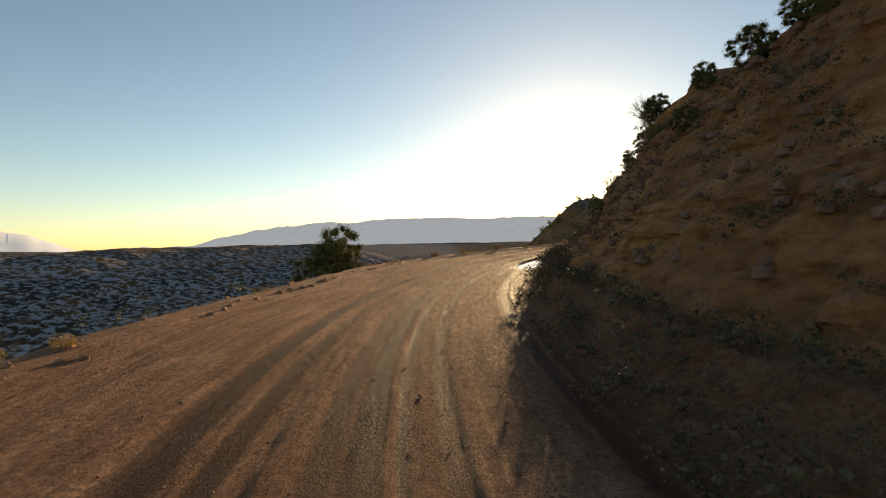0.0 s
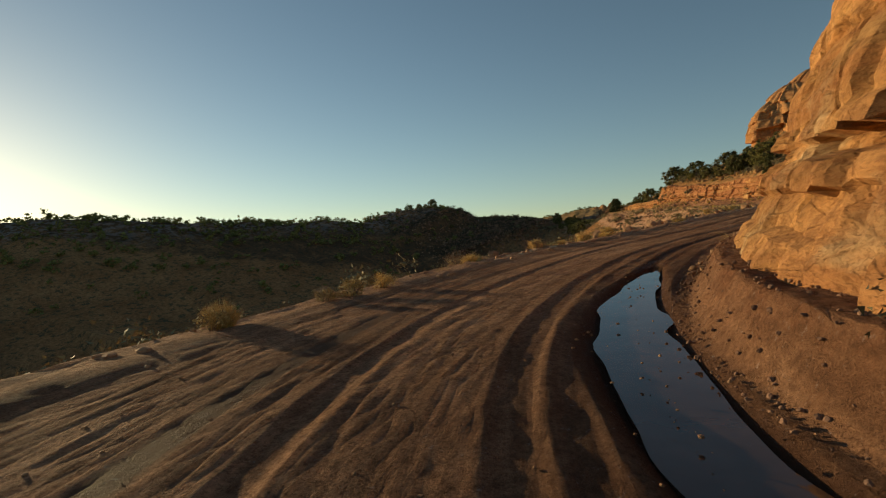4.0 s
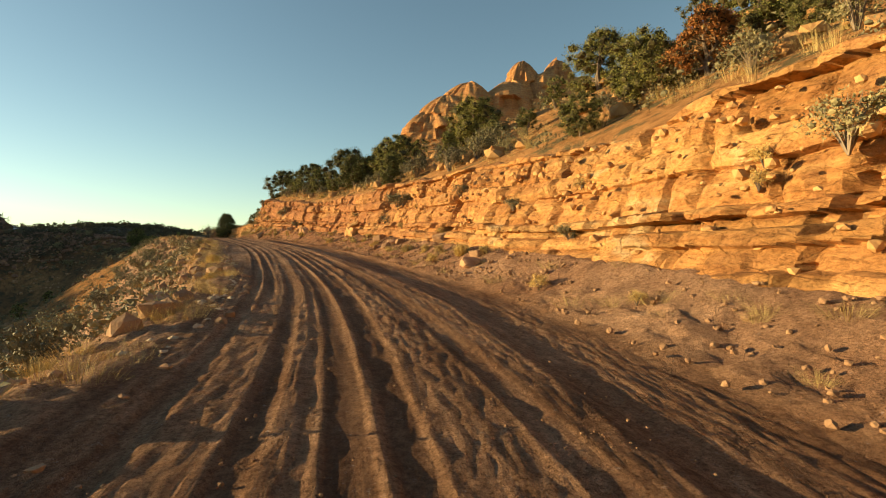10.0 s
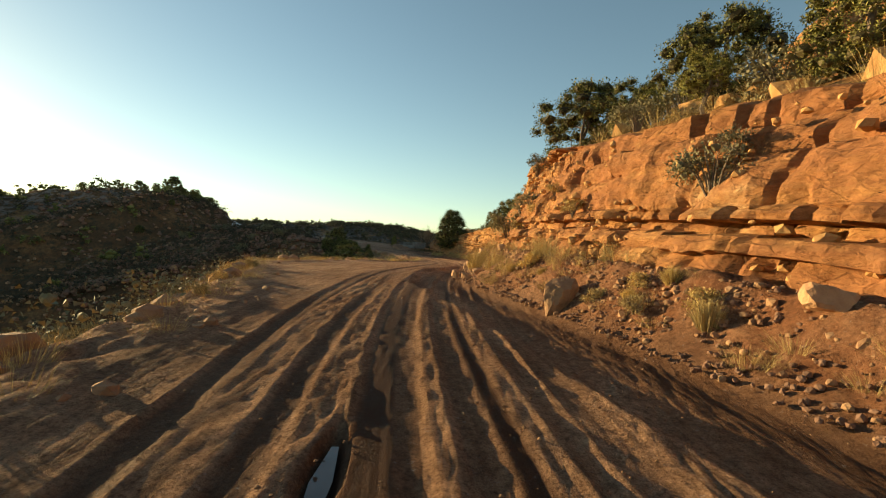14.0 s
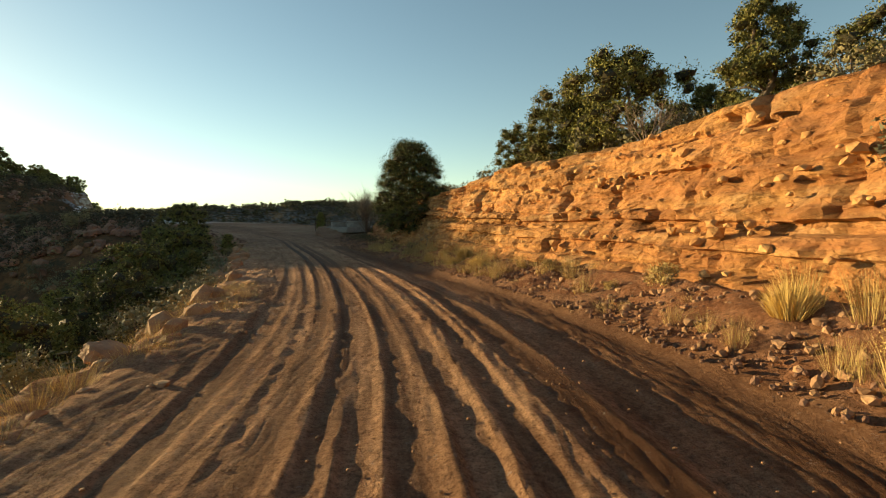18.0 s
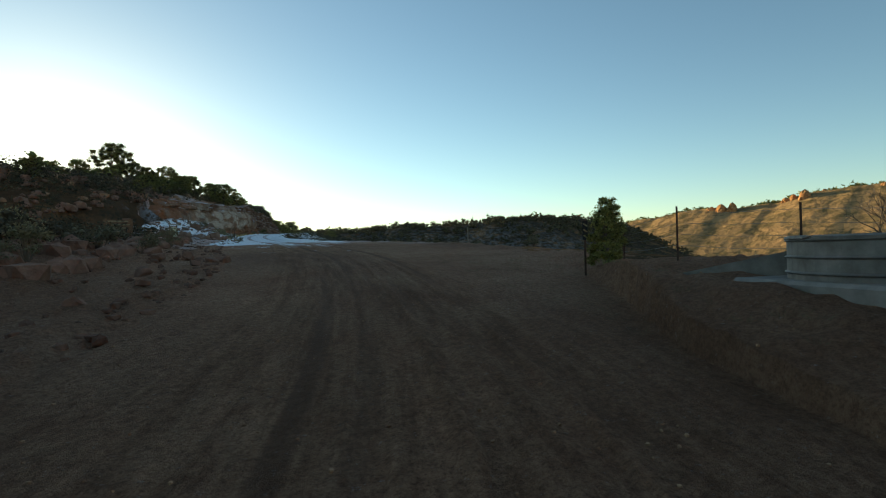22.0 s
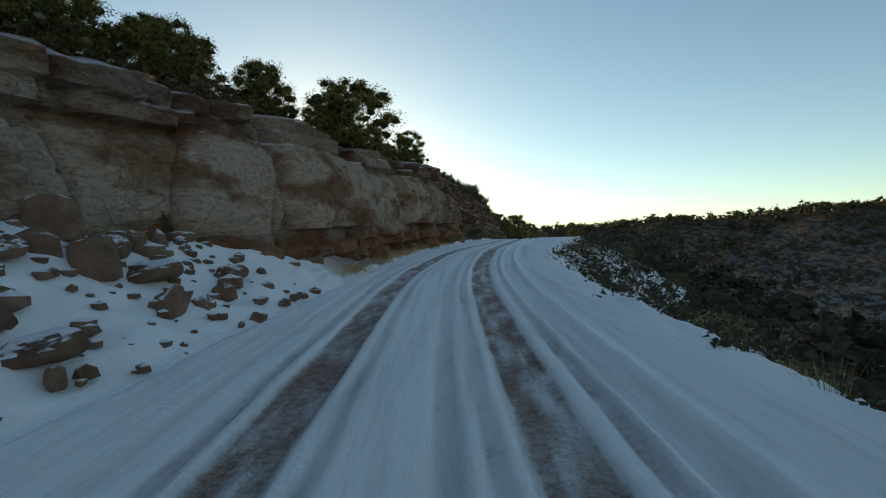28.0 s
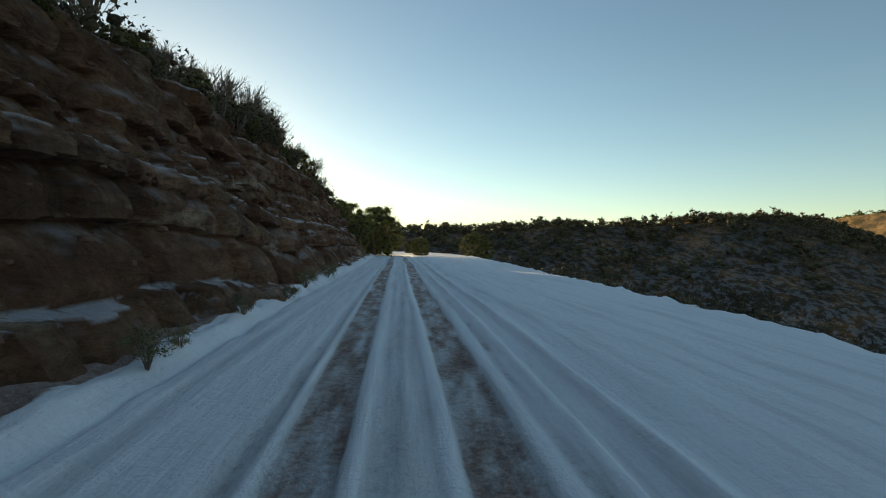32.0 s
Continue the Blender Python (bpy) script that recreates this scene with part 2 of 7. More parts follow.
def leaf_material(name, a, b, vary=0.3):
    n = Nodes(name, 0.75, spec=0.2)
    c = n.ramp(n.island(), (0.0, a), (1.0, b))
    tone = n.ramp(n.random(), (0.0, (1 - vary, 1 - vary, 1 - vary)), (1.0, (1 + vary, 1 + vary * 0.8, 1)))
    n.paint(n.mix(1.0, c, tone, "MULTIPLY"))
    return n.m


DIRT, LAND = dirt_material(), land_material()
RED_ROCK = rock_material("red sandstone", ((0.25, (0.46, 0.22, 0.085)), (0.42, (0.62, 0.36, 0.15)), (0.52, (0.50, 0.25, 0.10)), (0.68, (0.66, 0.42, 0.19))), (0.24, 0.105, 0.055), (0.66, 0.50, 0.29))
TAN_ROCK = rock_material("tan sandstone", ((0.25, (0.25, 0.16, 0.105)), (0.45, (0.40, 0.30, 0.21)), (0.55, (0.25, 0.15, 0.10)), (0.7, (0.42, 0.32, 0.22))), (0.12, 0.085, 0.065), (0.68, 0.61, 0.50), 0.45, 0.45, (0.55, 0.66, 0.7), (0.5, 1.08))
BROWN_ROCK = rock_material("brown sandstone", ((0.25, (0.13, 0.075, 0.05)), (0.45, (0.26, 0.17, 0.115)), (0.55, (0.15, 0.085, 0.055)), (0.7, (0.24, 0.15, 0.10))), (0.06, 0.042, 0.036), (0.50, 0.42, 0.32), 1.0, 0.60, (0.5, 0.62, 0.7))
BARK = plain_material("grey brown bark", (0.10, 0.07, 0.05), (0.24, 0.18, 0.13), 12)
JUNIPER = leaf_material("juniper green", (0.085, 0.092, 0.028), (0.25, 0.24, 0.08))
# juniper green darkened: the conifer's shade is put into its colour
SHADE_NEEDLES = leaf_material("conifer needles darkened for shade", (0.045, 0.055, 0.02), (0.12, 0.125, 0.045))
SAGE = leaf_material("sage grey green", (0.14, 0.13, 0.08), (0.26, 0.23, 0.14))
# dry brush; also a darkened stand-in for juniper woods in shade
DARK_BRUSH_AND_SHADE = leaf_material("dark dry brush", (0.05, 0.042, 0.028), (0.12, 0.10, 0.06))
RUSSET = leaf_material("russet leaves", (0.20, 0.08, 0.03), (0.32, 0.14, 0.05))
STRAW = leaf_material("dry straw", (0.34, 0.24, 0.10), (0.60, 0.46, 0.22))
# dark tone that paints the shade deep inside tree crowns
CROWN_SHADE = leaf_material("painted shade inside crowns", (0.035, 0.03, 0.016), (0.085, 0.07, 0.035))
TWIG = leaf_material("grey twigs", (0.13, 0.10, 0.085), (0.24, 0.19, 0.16))
STONE = plain_material("red stone", (0.28, 0.15, 0.085), (0.48, 0.29, 0.165), 3, depth=0.05, spec=0.15)
MUD = plain_material("crumbled red mud", (0.16, 0.085, 0.05), (0.32, 0.19, 0.11), 9, 0.95, depth=0.02, spec=0.1)
ROCK_CHIP = plain_material("orange sandstone block", (0.42, 0.21, 0.085), (0.60, 0.36, 0.16), 2, depth=0.06, spec=0.1)
# at the bend this darker tone stands for red stone in shade
DARK_STONE = plain_material("dark red brown stone", (0.15, 0.08, 0.055), (0.28, 0.165, 0.115), 3, depth=0.05, spec=0.1)
BROWN_STONE = snowy_stone()
PALE_STONE = plain_material("pale stone", (0.38, 0.27, 0.18), (0.58, 0.44, 0.30), 3, depth=0.05, spec=0.15)


def water_material():
    n = Nodes("muddy water", 0.04, spec=0.6)
    n.paint(n.ramp(n.noise(1.2, 3), (0.3, (0.07, 0.035, 0.022)), (0.7, (0.11, 0.06, 0.04))))
    n.bump(n.noise(3, 3), 0.004)
    return n.m


WATER = water_material()

# ---- plan: the road's middle line every 9 m, and what lies beside it ----
ROAD_X = (2.3, 1.3, 0.5, -0.3, 0.5, 3.6, 10.7, 19.6, 28.2, 36.9, 45.7, 54.6, 63.5, 72.4, 81.1, 89.8, 98.2, 106.5, 114.7, 123.2, 131.9, 140.6, 148.9, 156.6, 164.0, 171.0, 178.0, 184.0, 189.2, 193.4, 198.1, 202.2, 205.9, 209.9, 214.3, 219.5, 225.4, 230.9, 236.5, 242.0, 247.6, 253.2, 258.7, 264.3, 269.5, 274.2, 278.4, 282.1, 285.3)
ROAD_Y = (-19.8, -10.8, -1.9, 7.0, 16.0, 24.3, 29.5, 30.1, 27.6, 25.3, 23.3, 21.8, 22.3, 23.7, 25.9, 28.5, 31.6, 35.2, 38.9, 41.9, 44.0, 46.2, 49.7, 54.3, 59.5, 65.0, 70.7, 77.4, 84.8, 92.4, 100.7, 108.7, 116.8, 124.9, 132.8, 140.1, 146.9, 154.0, 161.1, 168.1, 175.2, 182.2, 189.4, 196.4, 203.7, 211.3, 219.2, 227.4, 235.9)
ROAD_Z = (-5.10, -4.39, -3.69, -3.31, -3.13, -2.74, -2.10, -1.47, -0.85, -0.25, 0.26, 0.64, 0.91, 1.36, 1.87, 2.41, 2.92, 3.39, 3.91, 4.21, 4.27, 4.26, 4.29, 4.40, 4.57, 4.81, 5.15, 5.67, 6.35, 6.83, 7.27, 7.60, 7.97, 8.47, 9.04, 9.63, 10.07, 10.41, 10.64, 10.67, 10.70, 10.73, 10.76, 10.79, 10.81, 10.83, 10.85, 10.87, 10.89)


def spline(values, step=9.0, start=-20.0):
    """A smooth curve through evenly spaced values, as a function of the way along the road."""
    v = np.array(values, float)
    v = np.r_[2 * v[0] - v[1], v, 2 * v[-1] - v[-2]]

    def at(s):
        u = np.clip((np.asarray(s, float) - start) / step, 0, len(values) - 1.0001)
        i = np.floor(u).astype(int)
        f = u - i
        a, b, c, e = v[i], v[i + 1], v[i + 2], v[i + 3]
        return 0.5 * (2 * b + (c - a) * f + (2 * a - 5 * b + 4 * c - e) * f**2 + (3 * b - a - 3 * c + e) * f**3)

    return at


road_x, road_y, road_z = spline(ROAD_X), spline(ROAD_Y), spline(ROAD_Z)


def table(*pairs):
    xs, ys = zip(*pairs)
    return lambda s: np.interp(s, xs, ys)


edge_l = table((-20, -4.6), (15, -5.0), (25, -5.6), (30, -4.8), (38, -3.6), (50, -3.4), (66, -3.3), (78, -2.8), (95, -2.1), (104, -2.2), (112, -3.4), (126, -2.7), (142, -2.9), (147, -4.2), (154, -7.0), (163, -6.8), (172, -3.2), (180, -2.5), (205, -3.2), (228, -3.6), (240, -4.2), (250, -4.5), (262, -3.0), (276, -2.8), (284, -2.3), (376, -2.2))
edge_r = table((-20, 2.0), (5, 1.9), (17, 2.3), (28, 2.2), (36, 1.55), (50, 2.1), (65, 2.2), (80, 3.4), (95, 4.1), (110, 3.8), (128, 3.5), (136, 4.0), (143, 2.8), (148, 1.5), (156, 0.9), (162, 1.6), (170, 3.4), (180, 3.5), (195, 2.6), (208, 2.4), (218, 3.2), (230, 8.0), (245, 8.5), (258, 5.6), (266, 4.6), (276, 2.6), (288, 2.8), (299, 3.9), (310, 4.6), (322, 5.9), (340, 6.7), (376, 8))
base_r = table((-20, 3.6), (4, 3.0), (12, 2.7), (20, 2.7), (27, 2.7), (33, 1.95), (40, 1.95), (44, 3.1), (48, 4.5), (56, 5.2), (70, 5.6), (95, 6.2), (112, 5.8), (128, 5.2), (140, 4.6), (147, 3.2), (153, 2.2), (158, 1.9), (164, 2.6), (170, 5.0), (185, 5.0), (196, 4.2), (204, 4.2), (211, 5.0), (217, 7))
cliff_r = table((-20, 5.5), (5, 6.4), (20, 6.2), (28, 5.4), (36, 5.4), (44, 4.8), (52, 4.0), (63, 3.6), (75, 3.8), (86, 4.5), (100, 4.0), (114, 4.2), (125, 3.9), (134, 3.6), (145, 3.9), (155, 5.0), (165, 5.0), (175, 3.7), (188, 3.6), (197, 2.8), (203, 3.2), (208, 3.0), (212, 2.3), (215, 1.0), (217, 0.0))
base_l = table((236, -17), (248, -15), (255, -13.8), (260, -10.5), (265, -8.6), (271, -7.2), (278, -5.8), (283, -3.9), (287, -2.8), (296, -2.6), (304, -2.7), (318, -2.6), (376, -2.8))
cliff_l = table((236, 0.6), (246, 1.6), (258, 2.6), (266, 4.0), (275, 4.3), (283, 4.2), (290, 4.1), (297, 4.4), (304, 4.8), (312, 4.8), (324, 4.8), (338, 5.7), (354, 4.8), (366, 1.6), (376, 0.8), (410, 0.6))
talus_r = table((-20, 0.5), (20, 0.6), (40, 0.5), (60, 0.5), (90, 0.7), (112, 0.8), (150, 1.0), (190, 0.3), (213, 0.2))
talus_l = table((236, 0.2), (252, 0.3), (258, 1.2), (266, 2.3), (276, 2.0), (283, 0.8), (288, 0.2), (300, 0.15), (376, 0.2))
drop_r = table((205, 30), (214, 22), (225, 13), (240, 11), (252, 8), (262, 5.8), (275, 3.0), (290, 3.0), (300, 4.2), (307, 4.75), (315, 5.6), (323, 6.4), (376, 9))


floor_l = table((-20, -28), (40, -24), (95, -13))
slope_r = table((-20, 0.6), (30, 0.6), (42, 0.62), (75, 0.6), (110, 0.52), (135, 0.45), (160, 0.35), (172, 0.22), (180, 0.1), (213, 0.05))
lean_r = table((-20, 0.9), (16, 0.9), (24, 0.62), (31, 0.46), (38, 0.40), (46, 0.38), (58, 0.42), (100, 0.38), (140, 0.34), (152, 0.40), (165, 0.36), (175, 0.42), (195, 0.42), (205, 0.6), (213, 0.9))
lean_l = table((236, 0.6), (262, 0.3), (280, 0.18), (300, 0.2), (312, 0.45), (376, 0.5))


def hash2(i, j, seed):
    h = (i.astype(np.int64) * 374761393 + j.astype(np.int64) * 668265263 + seed * 974711) & 0x7FFFFFFF
    h = ((h ^ (h >> 13)) * 1274126177) & 0x7FFFFFFF
    return ((h ^ (h >> 16)) & 0xFFFF) / 65535.0


def value_noise(x, y, seed=0):
    i, j = np.floor(x), np.floor(y)
    u, v = x - i, y - j
    u, v = u * u * (3 - 2 * u), v * v * (3 - 2 * v)
    a, b = hash2(i, j, seed), hash2(i + 1, j, seed)
    c, e = hash2(i, j + 1, seed), hash2(i + 1, j + 1, seed)
    return (a + (b - a) * u) * (1 - v) + (c + (e - c) * u) * v


def fbm(x, y, octaves=4, seed=0):
    total, amp = 0, 0.5
    for k in range(octaves):
        total = total + amp * (value_noise(x * 2**k, y * 2**k, seed + k) - 0.5)
        amp *= 0.5
    return total


def smooth(a, b, x):
    t = np.clip((x - a) / (b - a), 0, 1)
    return t * t * (3 - 2 * t)


# The hills: crest lines of (x, y, top, half width, fall per metre)
# crests round (262, 222) are added to keep sun off the snowy road
LEFT_RIDGES = (((58, 214, 14.0, 5, 0.9), (84, 200, 13.6, 9, 0.45), (120, 182, 11.5, 12, 0.42), (150, 163, 11.2, 9, 0.42), (166, 153, 10, 7, 0.42)),
               ((166, 153, 10, 7, 0.42), (175, 149, 12.3, 5, 0.55), (181, 147, 14.2, 6, 0.5), (189, 144, 15.9, 6, 0.45), (199, 140, 16.2, 6, 0.45), (205, 139, 14.2, 6, 0.42), (211, 148, 13.2, 7, 0.42), (235, 185, 15, 8, 0.42), (262, 222, 18, 10, 0.4), (240, 275, 20, 12, 0.3)),
               ((-190, 140, -2.5, 40, 0.3), (-95, 250, -2.5, 40, 0.3)),
               ((262, 222, 18, 10, 0.4), (288, 233, 14.5, 10, 0.4)))
RIGHT_RIDGES = (((230, 330, 18, 14, 0.3), (300, 300, 16, 14, 0.3), (345, 262, 16.5, 14, 0.35), (380, 226, 18.5, 12, 0.4), (401, 210, 21, 12, 0.42), (460, 208, 22.5, 12, 0.42), (520, 211, 21.5, 12, 0.45), (561, 215, 19, 10, 0.5), (610, 219, -2, 8, 0.6)),)


def ridge_height(x, y, lines):
    best = np.full(np.shape(x), -60.0)
    for line in lines:
        for (x0, y0, z0, w0, f0), (x1, y1, z1, w1, f1) in zip(line, line[1:]):
            u = np.clip(((x - x0) * (x1 - x0) + (y - y0) * (y1 - y0)) / ((x1 - x0) ** 2 + (y1 - y0) ** 2), 0, 1)
            far = np.hypot(x - x0 - u * (x1 - x0), y - y0 - u * (y1 - y0))
            h = z0 + u * (z1 - z0) - (f0 + u * (f1 - f0)) * np.maximum(far - (w0 + u * (w1 - w0)), 0)
            best = np.maximum(best, h)
    return best


def land(s, d, x, y, rough=True):
    """Height of the ground at s along and d to the right of the road."""
    zr = road_z(s)
    n = fbm(x * 0.08, y * 0.08, 4, 3) * 5 + fbm(x * 0.5, y * 0.5, 3, 9) * 0.9 if rough else 0
    el, er = edge_l(s), edge_r(s)
    ridge = ridge_height(x, y, LEFT_RIDGES) + n * 0.7
    far_ridge = ridge_height(x, y, RIGHT_RIDGES) + n * 0.7
    # to the right, with the cut bank
    bank = smooth(217.5, 213, s)
    br, hr = base_r(s), cliff_r(s)
    apron = talus_r(s) * np.clip((d - er) / np.maximum(br - er, 0.3), 0, 1) ** 1.4
    up = d - br - 0.9 - lean_r(s) * hr
    hill = hr + slope_r(s) * np.where(up < 24, up, 24 + 0.8 * (up - 24)) + n * smooth(2, 14, up)
    hill = np.minimum(hill, 26 + 0.1 * up + n)
    cut = np.where(d < br + 0.7, apron, np.where(up > 0, hill, hr * np.clip((d - br - 0.7) / (0.3 + lean_r(s) * hr), 0, 1) - 0.5))
    edge = drop_r(s)
    canyon = zr + np.maximum(-0.5 * np.maximum(d - edge, 0), -16) + n * smooth(edge, edge + 8, d) * 0.6
    hump = 1.9 * np.exp(-((s - 210.5) / 6) ** 2) * smooth(3.2, 8, d) * (1 - smooth(16, 24, d))
    shelf = 0.66 * np.exp(-(np.maximum(np.abs(s - 217) - 4.0, 0) / 4.0) ** 2) * smooth(1.8, 4.5, d) * (1 - smooth(12, 18, d))
    open_ = np.maximum(canyon, far_ridge) - zr + np.maximum(hump, shelf)
    right = cut * bank + open_ * (1 - bank)
    # to the left: a fall to the valley, then a hillside from s = 205 on
    out = el - d
    valley = np.maximum(zr - 0.62 * np.maximum(out - 0.8, 0) + n * smooth(2, 12, out), floor_l(s) + n + 0.008 * x)
    low = np.maximum(valley, ridge) - zr
    rise = smooth(200, 216, s)
    side = np.minimum(0.10 * np.maximum(out - 1.5, 0), 1.0) - 0.3 * np.maximum(out - 9, 0) + n * 0.3 * smooth(2, 8, out)
    side = np.maximum(np.maximum(side, ridge - zr), -13 + n + 0.008 * x - zr)
    wall = smooth(246, 258, s)
    bl, hl = base_l(s), cliff_l(s)
    snowy = talus_l(s) * np.clip((el - d) / np.maximum(el - bl, 0.3), 0, 1) ** 1.2
    over = bl - d - 0.9 - lean_l(s) * hl
    crest = np.minimum(hl + np.maximum(over, 0) * 0.3 + n * 0.5 * smooth(1, 8, over), np.maximum(6.6 + n - 0.4 * np.maximum(over - 12, 0), ridge - zr))
    walled = np.where(bl - d < 0.7, snowy, np.where(over > 0, crest, hl * np.clip((bl - d - 0.7) / (0.3 + lean_l(s) * hl), 0, 1) - 0.8))
    left = low * (1 - rise) + (side * (1 - wall) + walled * wall) * rise
    return zr + np.where(d > er, right, np.where(d < el, left, 0.0))


def nearest(x, y):
    """The way along the road and the distance to its right for points of the plan."""
    ks = np.arange(-20, 411, 1.5)
    px, py = road_x(ks), road_y(ks)
    tx, ty = np.gradient(px), np.gradient(py)
    tl = np.hypot(tx, ty)
    tx, ty = tx / tl, ty / tl
    s, d = np.empty(x.size), np.empty(x.size)
    fx, fy = x.ravel(), y.ravel()
    for a in range(0, fx.size, 20000):
        cx, cy = fx[a:a + 20000], fy[a:a + 20000]
        i = np.argmin((cx[:, None] - px) ** 2 + (cy[:, None] - py) ** 2, 1)
        ox, oy = cx - px[i], cy - py[i]
        s[a:a + 20000] = ks[i] + np.clip(ox * tx[i] + oy * ty[i], -1, 1)
        side = ox * ty[i] - oy * tx[i]
        d[a:a + 20000] = np.sign(side) * np.hypot(ox, oy)
    return s.reshape(x.shape), d.reshape(x.shape)


ALONG = np.arange(-20, 411, 0.5)
_tx, _ty = np.gradient(road_x(ALONG)), np.gradient(road_y(ALONG))
_k = np.ones(9) / 9
_tx, _ty = np.convolve(np.pad(_tx, 4, mode="edge"), _k, "valid"), np.convolve(np.pad(_ty, 4, mode="edge"), _k, "valid")
_tl = np.hypot(_tx, _ty)


def place(s, d):
    """The plan point d to the right of the road at s."""
    tx, ty = np.interp(s, ALONG, _tx / _tl), np.interp(s, ALONG, _ty / _tl)
    return road_x(s) + d * ty, road_y(s) - d * tx


def spot(s, d):
    """A point on the ground at s along and d to the right of the road, and the road's heading there."""
    x, y = place(s, d)
    z = float(land(np.array([s]), np.array([d]), np.array([x]), np.array([y]))[0])
    a = math.atan2(float(np.interp(s, ALONG, _ty)), float(np.interp(s, ALONG, _tx)))
    return Vector((float(x), float(y), z)), a


def ground_at(x, y):
    s, d = nearest(np.array([x]), np.array([y]))
    return float(land(s, d, np.array([x]), np.array([y]))[0])


def grid_faces(rows, cols):
    i = np.arange((rows - 1) * cols).reshape(rows - 1, cols)[:, :-1]
    return np.stack([i, i + 1, i + cols + 1, i + cols], -1).reshape(-1, 4)


def solid(name, verts, faces, material, parent=None, label="", soft=False, **attrs):
    """A mesh object from arrays, with float attributes on its vertices."""
    mesh = bpy.data.meshes.new(name)
    mesh.from_pydata(np.asarray(verts).tolist(), [], np.asarray(faces).tolist() if isinstance(faces, np.ndarray) else faces)
    for key, values in attrs.items():
        mesh.attributes.new(key, "FLOAT", "POINT").data.foreach_set("value", np.asarray(values, np.float32).ravel())
    mesh.polygons.foreach_set("use_smooth", [soft] * len(mesh.polygons))
    mesh.materials.append(material)
    ob = new(name, mesh)
    ob.parent = parent
    return tagged(ob, label)


def part(name, bm, material, parent, label=""):
    mesh = bpy.data.meshes.new(name)
    bm.to_mesh(mesh)
    bm.free()
    mesh.materials.append(material)
    ob = new(name, mesh)
    ob.parent = parent
    return tagged(ob, label)


# ---- the ground, out to the horizon ----
def axis_lines(a, b, step, far):
    inner = np.arange(a, b, step)
    grow = step * np.cumsum(1.12 ** np.arange(1, 60))
    grow = grow[grow < far]
    return np.r_[a - grow[::-1], inner, b + grow]


def build_ground():
    gx, gy = axis_lines(-70, 560, 1.75, 4200), axis_lines(-90, 300, 1.75, 4200)
    x, y = np.meshgrid(gx, gy, indexing="ij")
    s, d = nearest(x, y)
    z = land(s, d, x, y)
    # sunk below the finer road strip
    inside = (d > -10.5) & (d < np.where(s < 212, base_r(s) + 0.4, 10.5))
    near_l = smooth(-9.0, -7.5, d)
    near_r = 1 - smooth(7.5, 9.0, d)
    z = z - np.where(inside, 0.9 * near_l * np.where(s < 212, 1, near_r), 0)
    # far off the land levels out to a plain, with low mesas
    away = np.hypot(x - 150, y - 60)
    plain = -16 + fbm(x * 0.004, y * 0.004, 4, 21) * 26
    t = smooth(330, 560, away) * (1 - smooth(60, 20, np.abs(y - 212)) * smooth(300, 380, x) * (1 - smooth(600, 680, x)))
    z = z * (1 - t) + plain * t
    near = 1 - smooth(150, 330, away)
    snow = 0.9 * smooth(254, 264, s) * smooth(-13, -9, d) * (d < 0) * np.where(d < base_l(s) + 0.2, 0.2, 1) + 0.4 * smooth(35, 0, x) * smooth(45, 90, y) * smooth(0, -5, z)
    snow = np.maximum(snow, 0.3 * (d > 0) * smooth(225, 245, x) * smooth(60, 120, y) * near)
    # scrub, plus shade painted on the backlit plain, hill and ridge
    scrub_shade = np.maximum(smooth(160, 330, away), smooth(60, 20, x) * smooth(-6, -10, z) * (y > 20))
    scrub_shade = np.maximum(scrub_shade, 0.75 * smooth(-5, -9, d) * smooth(200, 208, s))
    scrub_shade = np.maximum(scrub_shade, 0.95 * smooth(0.2, 1.5, d - drop_r(s)) * smooth(252, 264, s))
    scrub_shade = np.maximum(scrub_shade, 0.9 * (d > 0) * smooth(225, 245, x) * smooth(60, 120, y))
    # the bank out of the sun: its shade is put into the colour
    scrub_shade = np.maximum(scrub_shade, 0.85 * smooth(2.5, 4.0, d) * smooth(199, 206, s) * (1 - smooth(228, 236, s)))
    snow = np.maximum(snow, 0.15 * (d < -14) * smooth(262, 275, s))
    tagged(solid("ground", np.stack([x, y, z], -1).reshape(-1, 3), grid_faces(len(gx), len(gy)), LAND, soft=True, snow=snow, brush=np.full(z.shape, 0.9), scrub_shade=scrub_shade),
           "red desert ground with brush and patches of snow", "ground", kind="structure")


build_ground()


# ---- the road: ruts, shoulders, snow ----
def snow_on_road(s, d):
    deep = smooth(247, 263, s + fbm(s * 0.15, d * 0.4, 4, 5) * 30 + np.where(np.abs(d) > 2.4, 3, 0))
    return deep


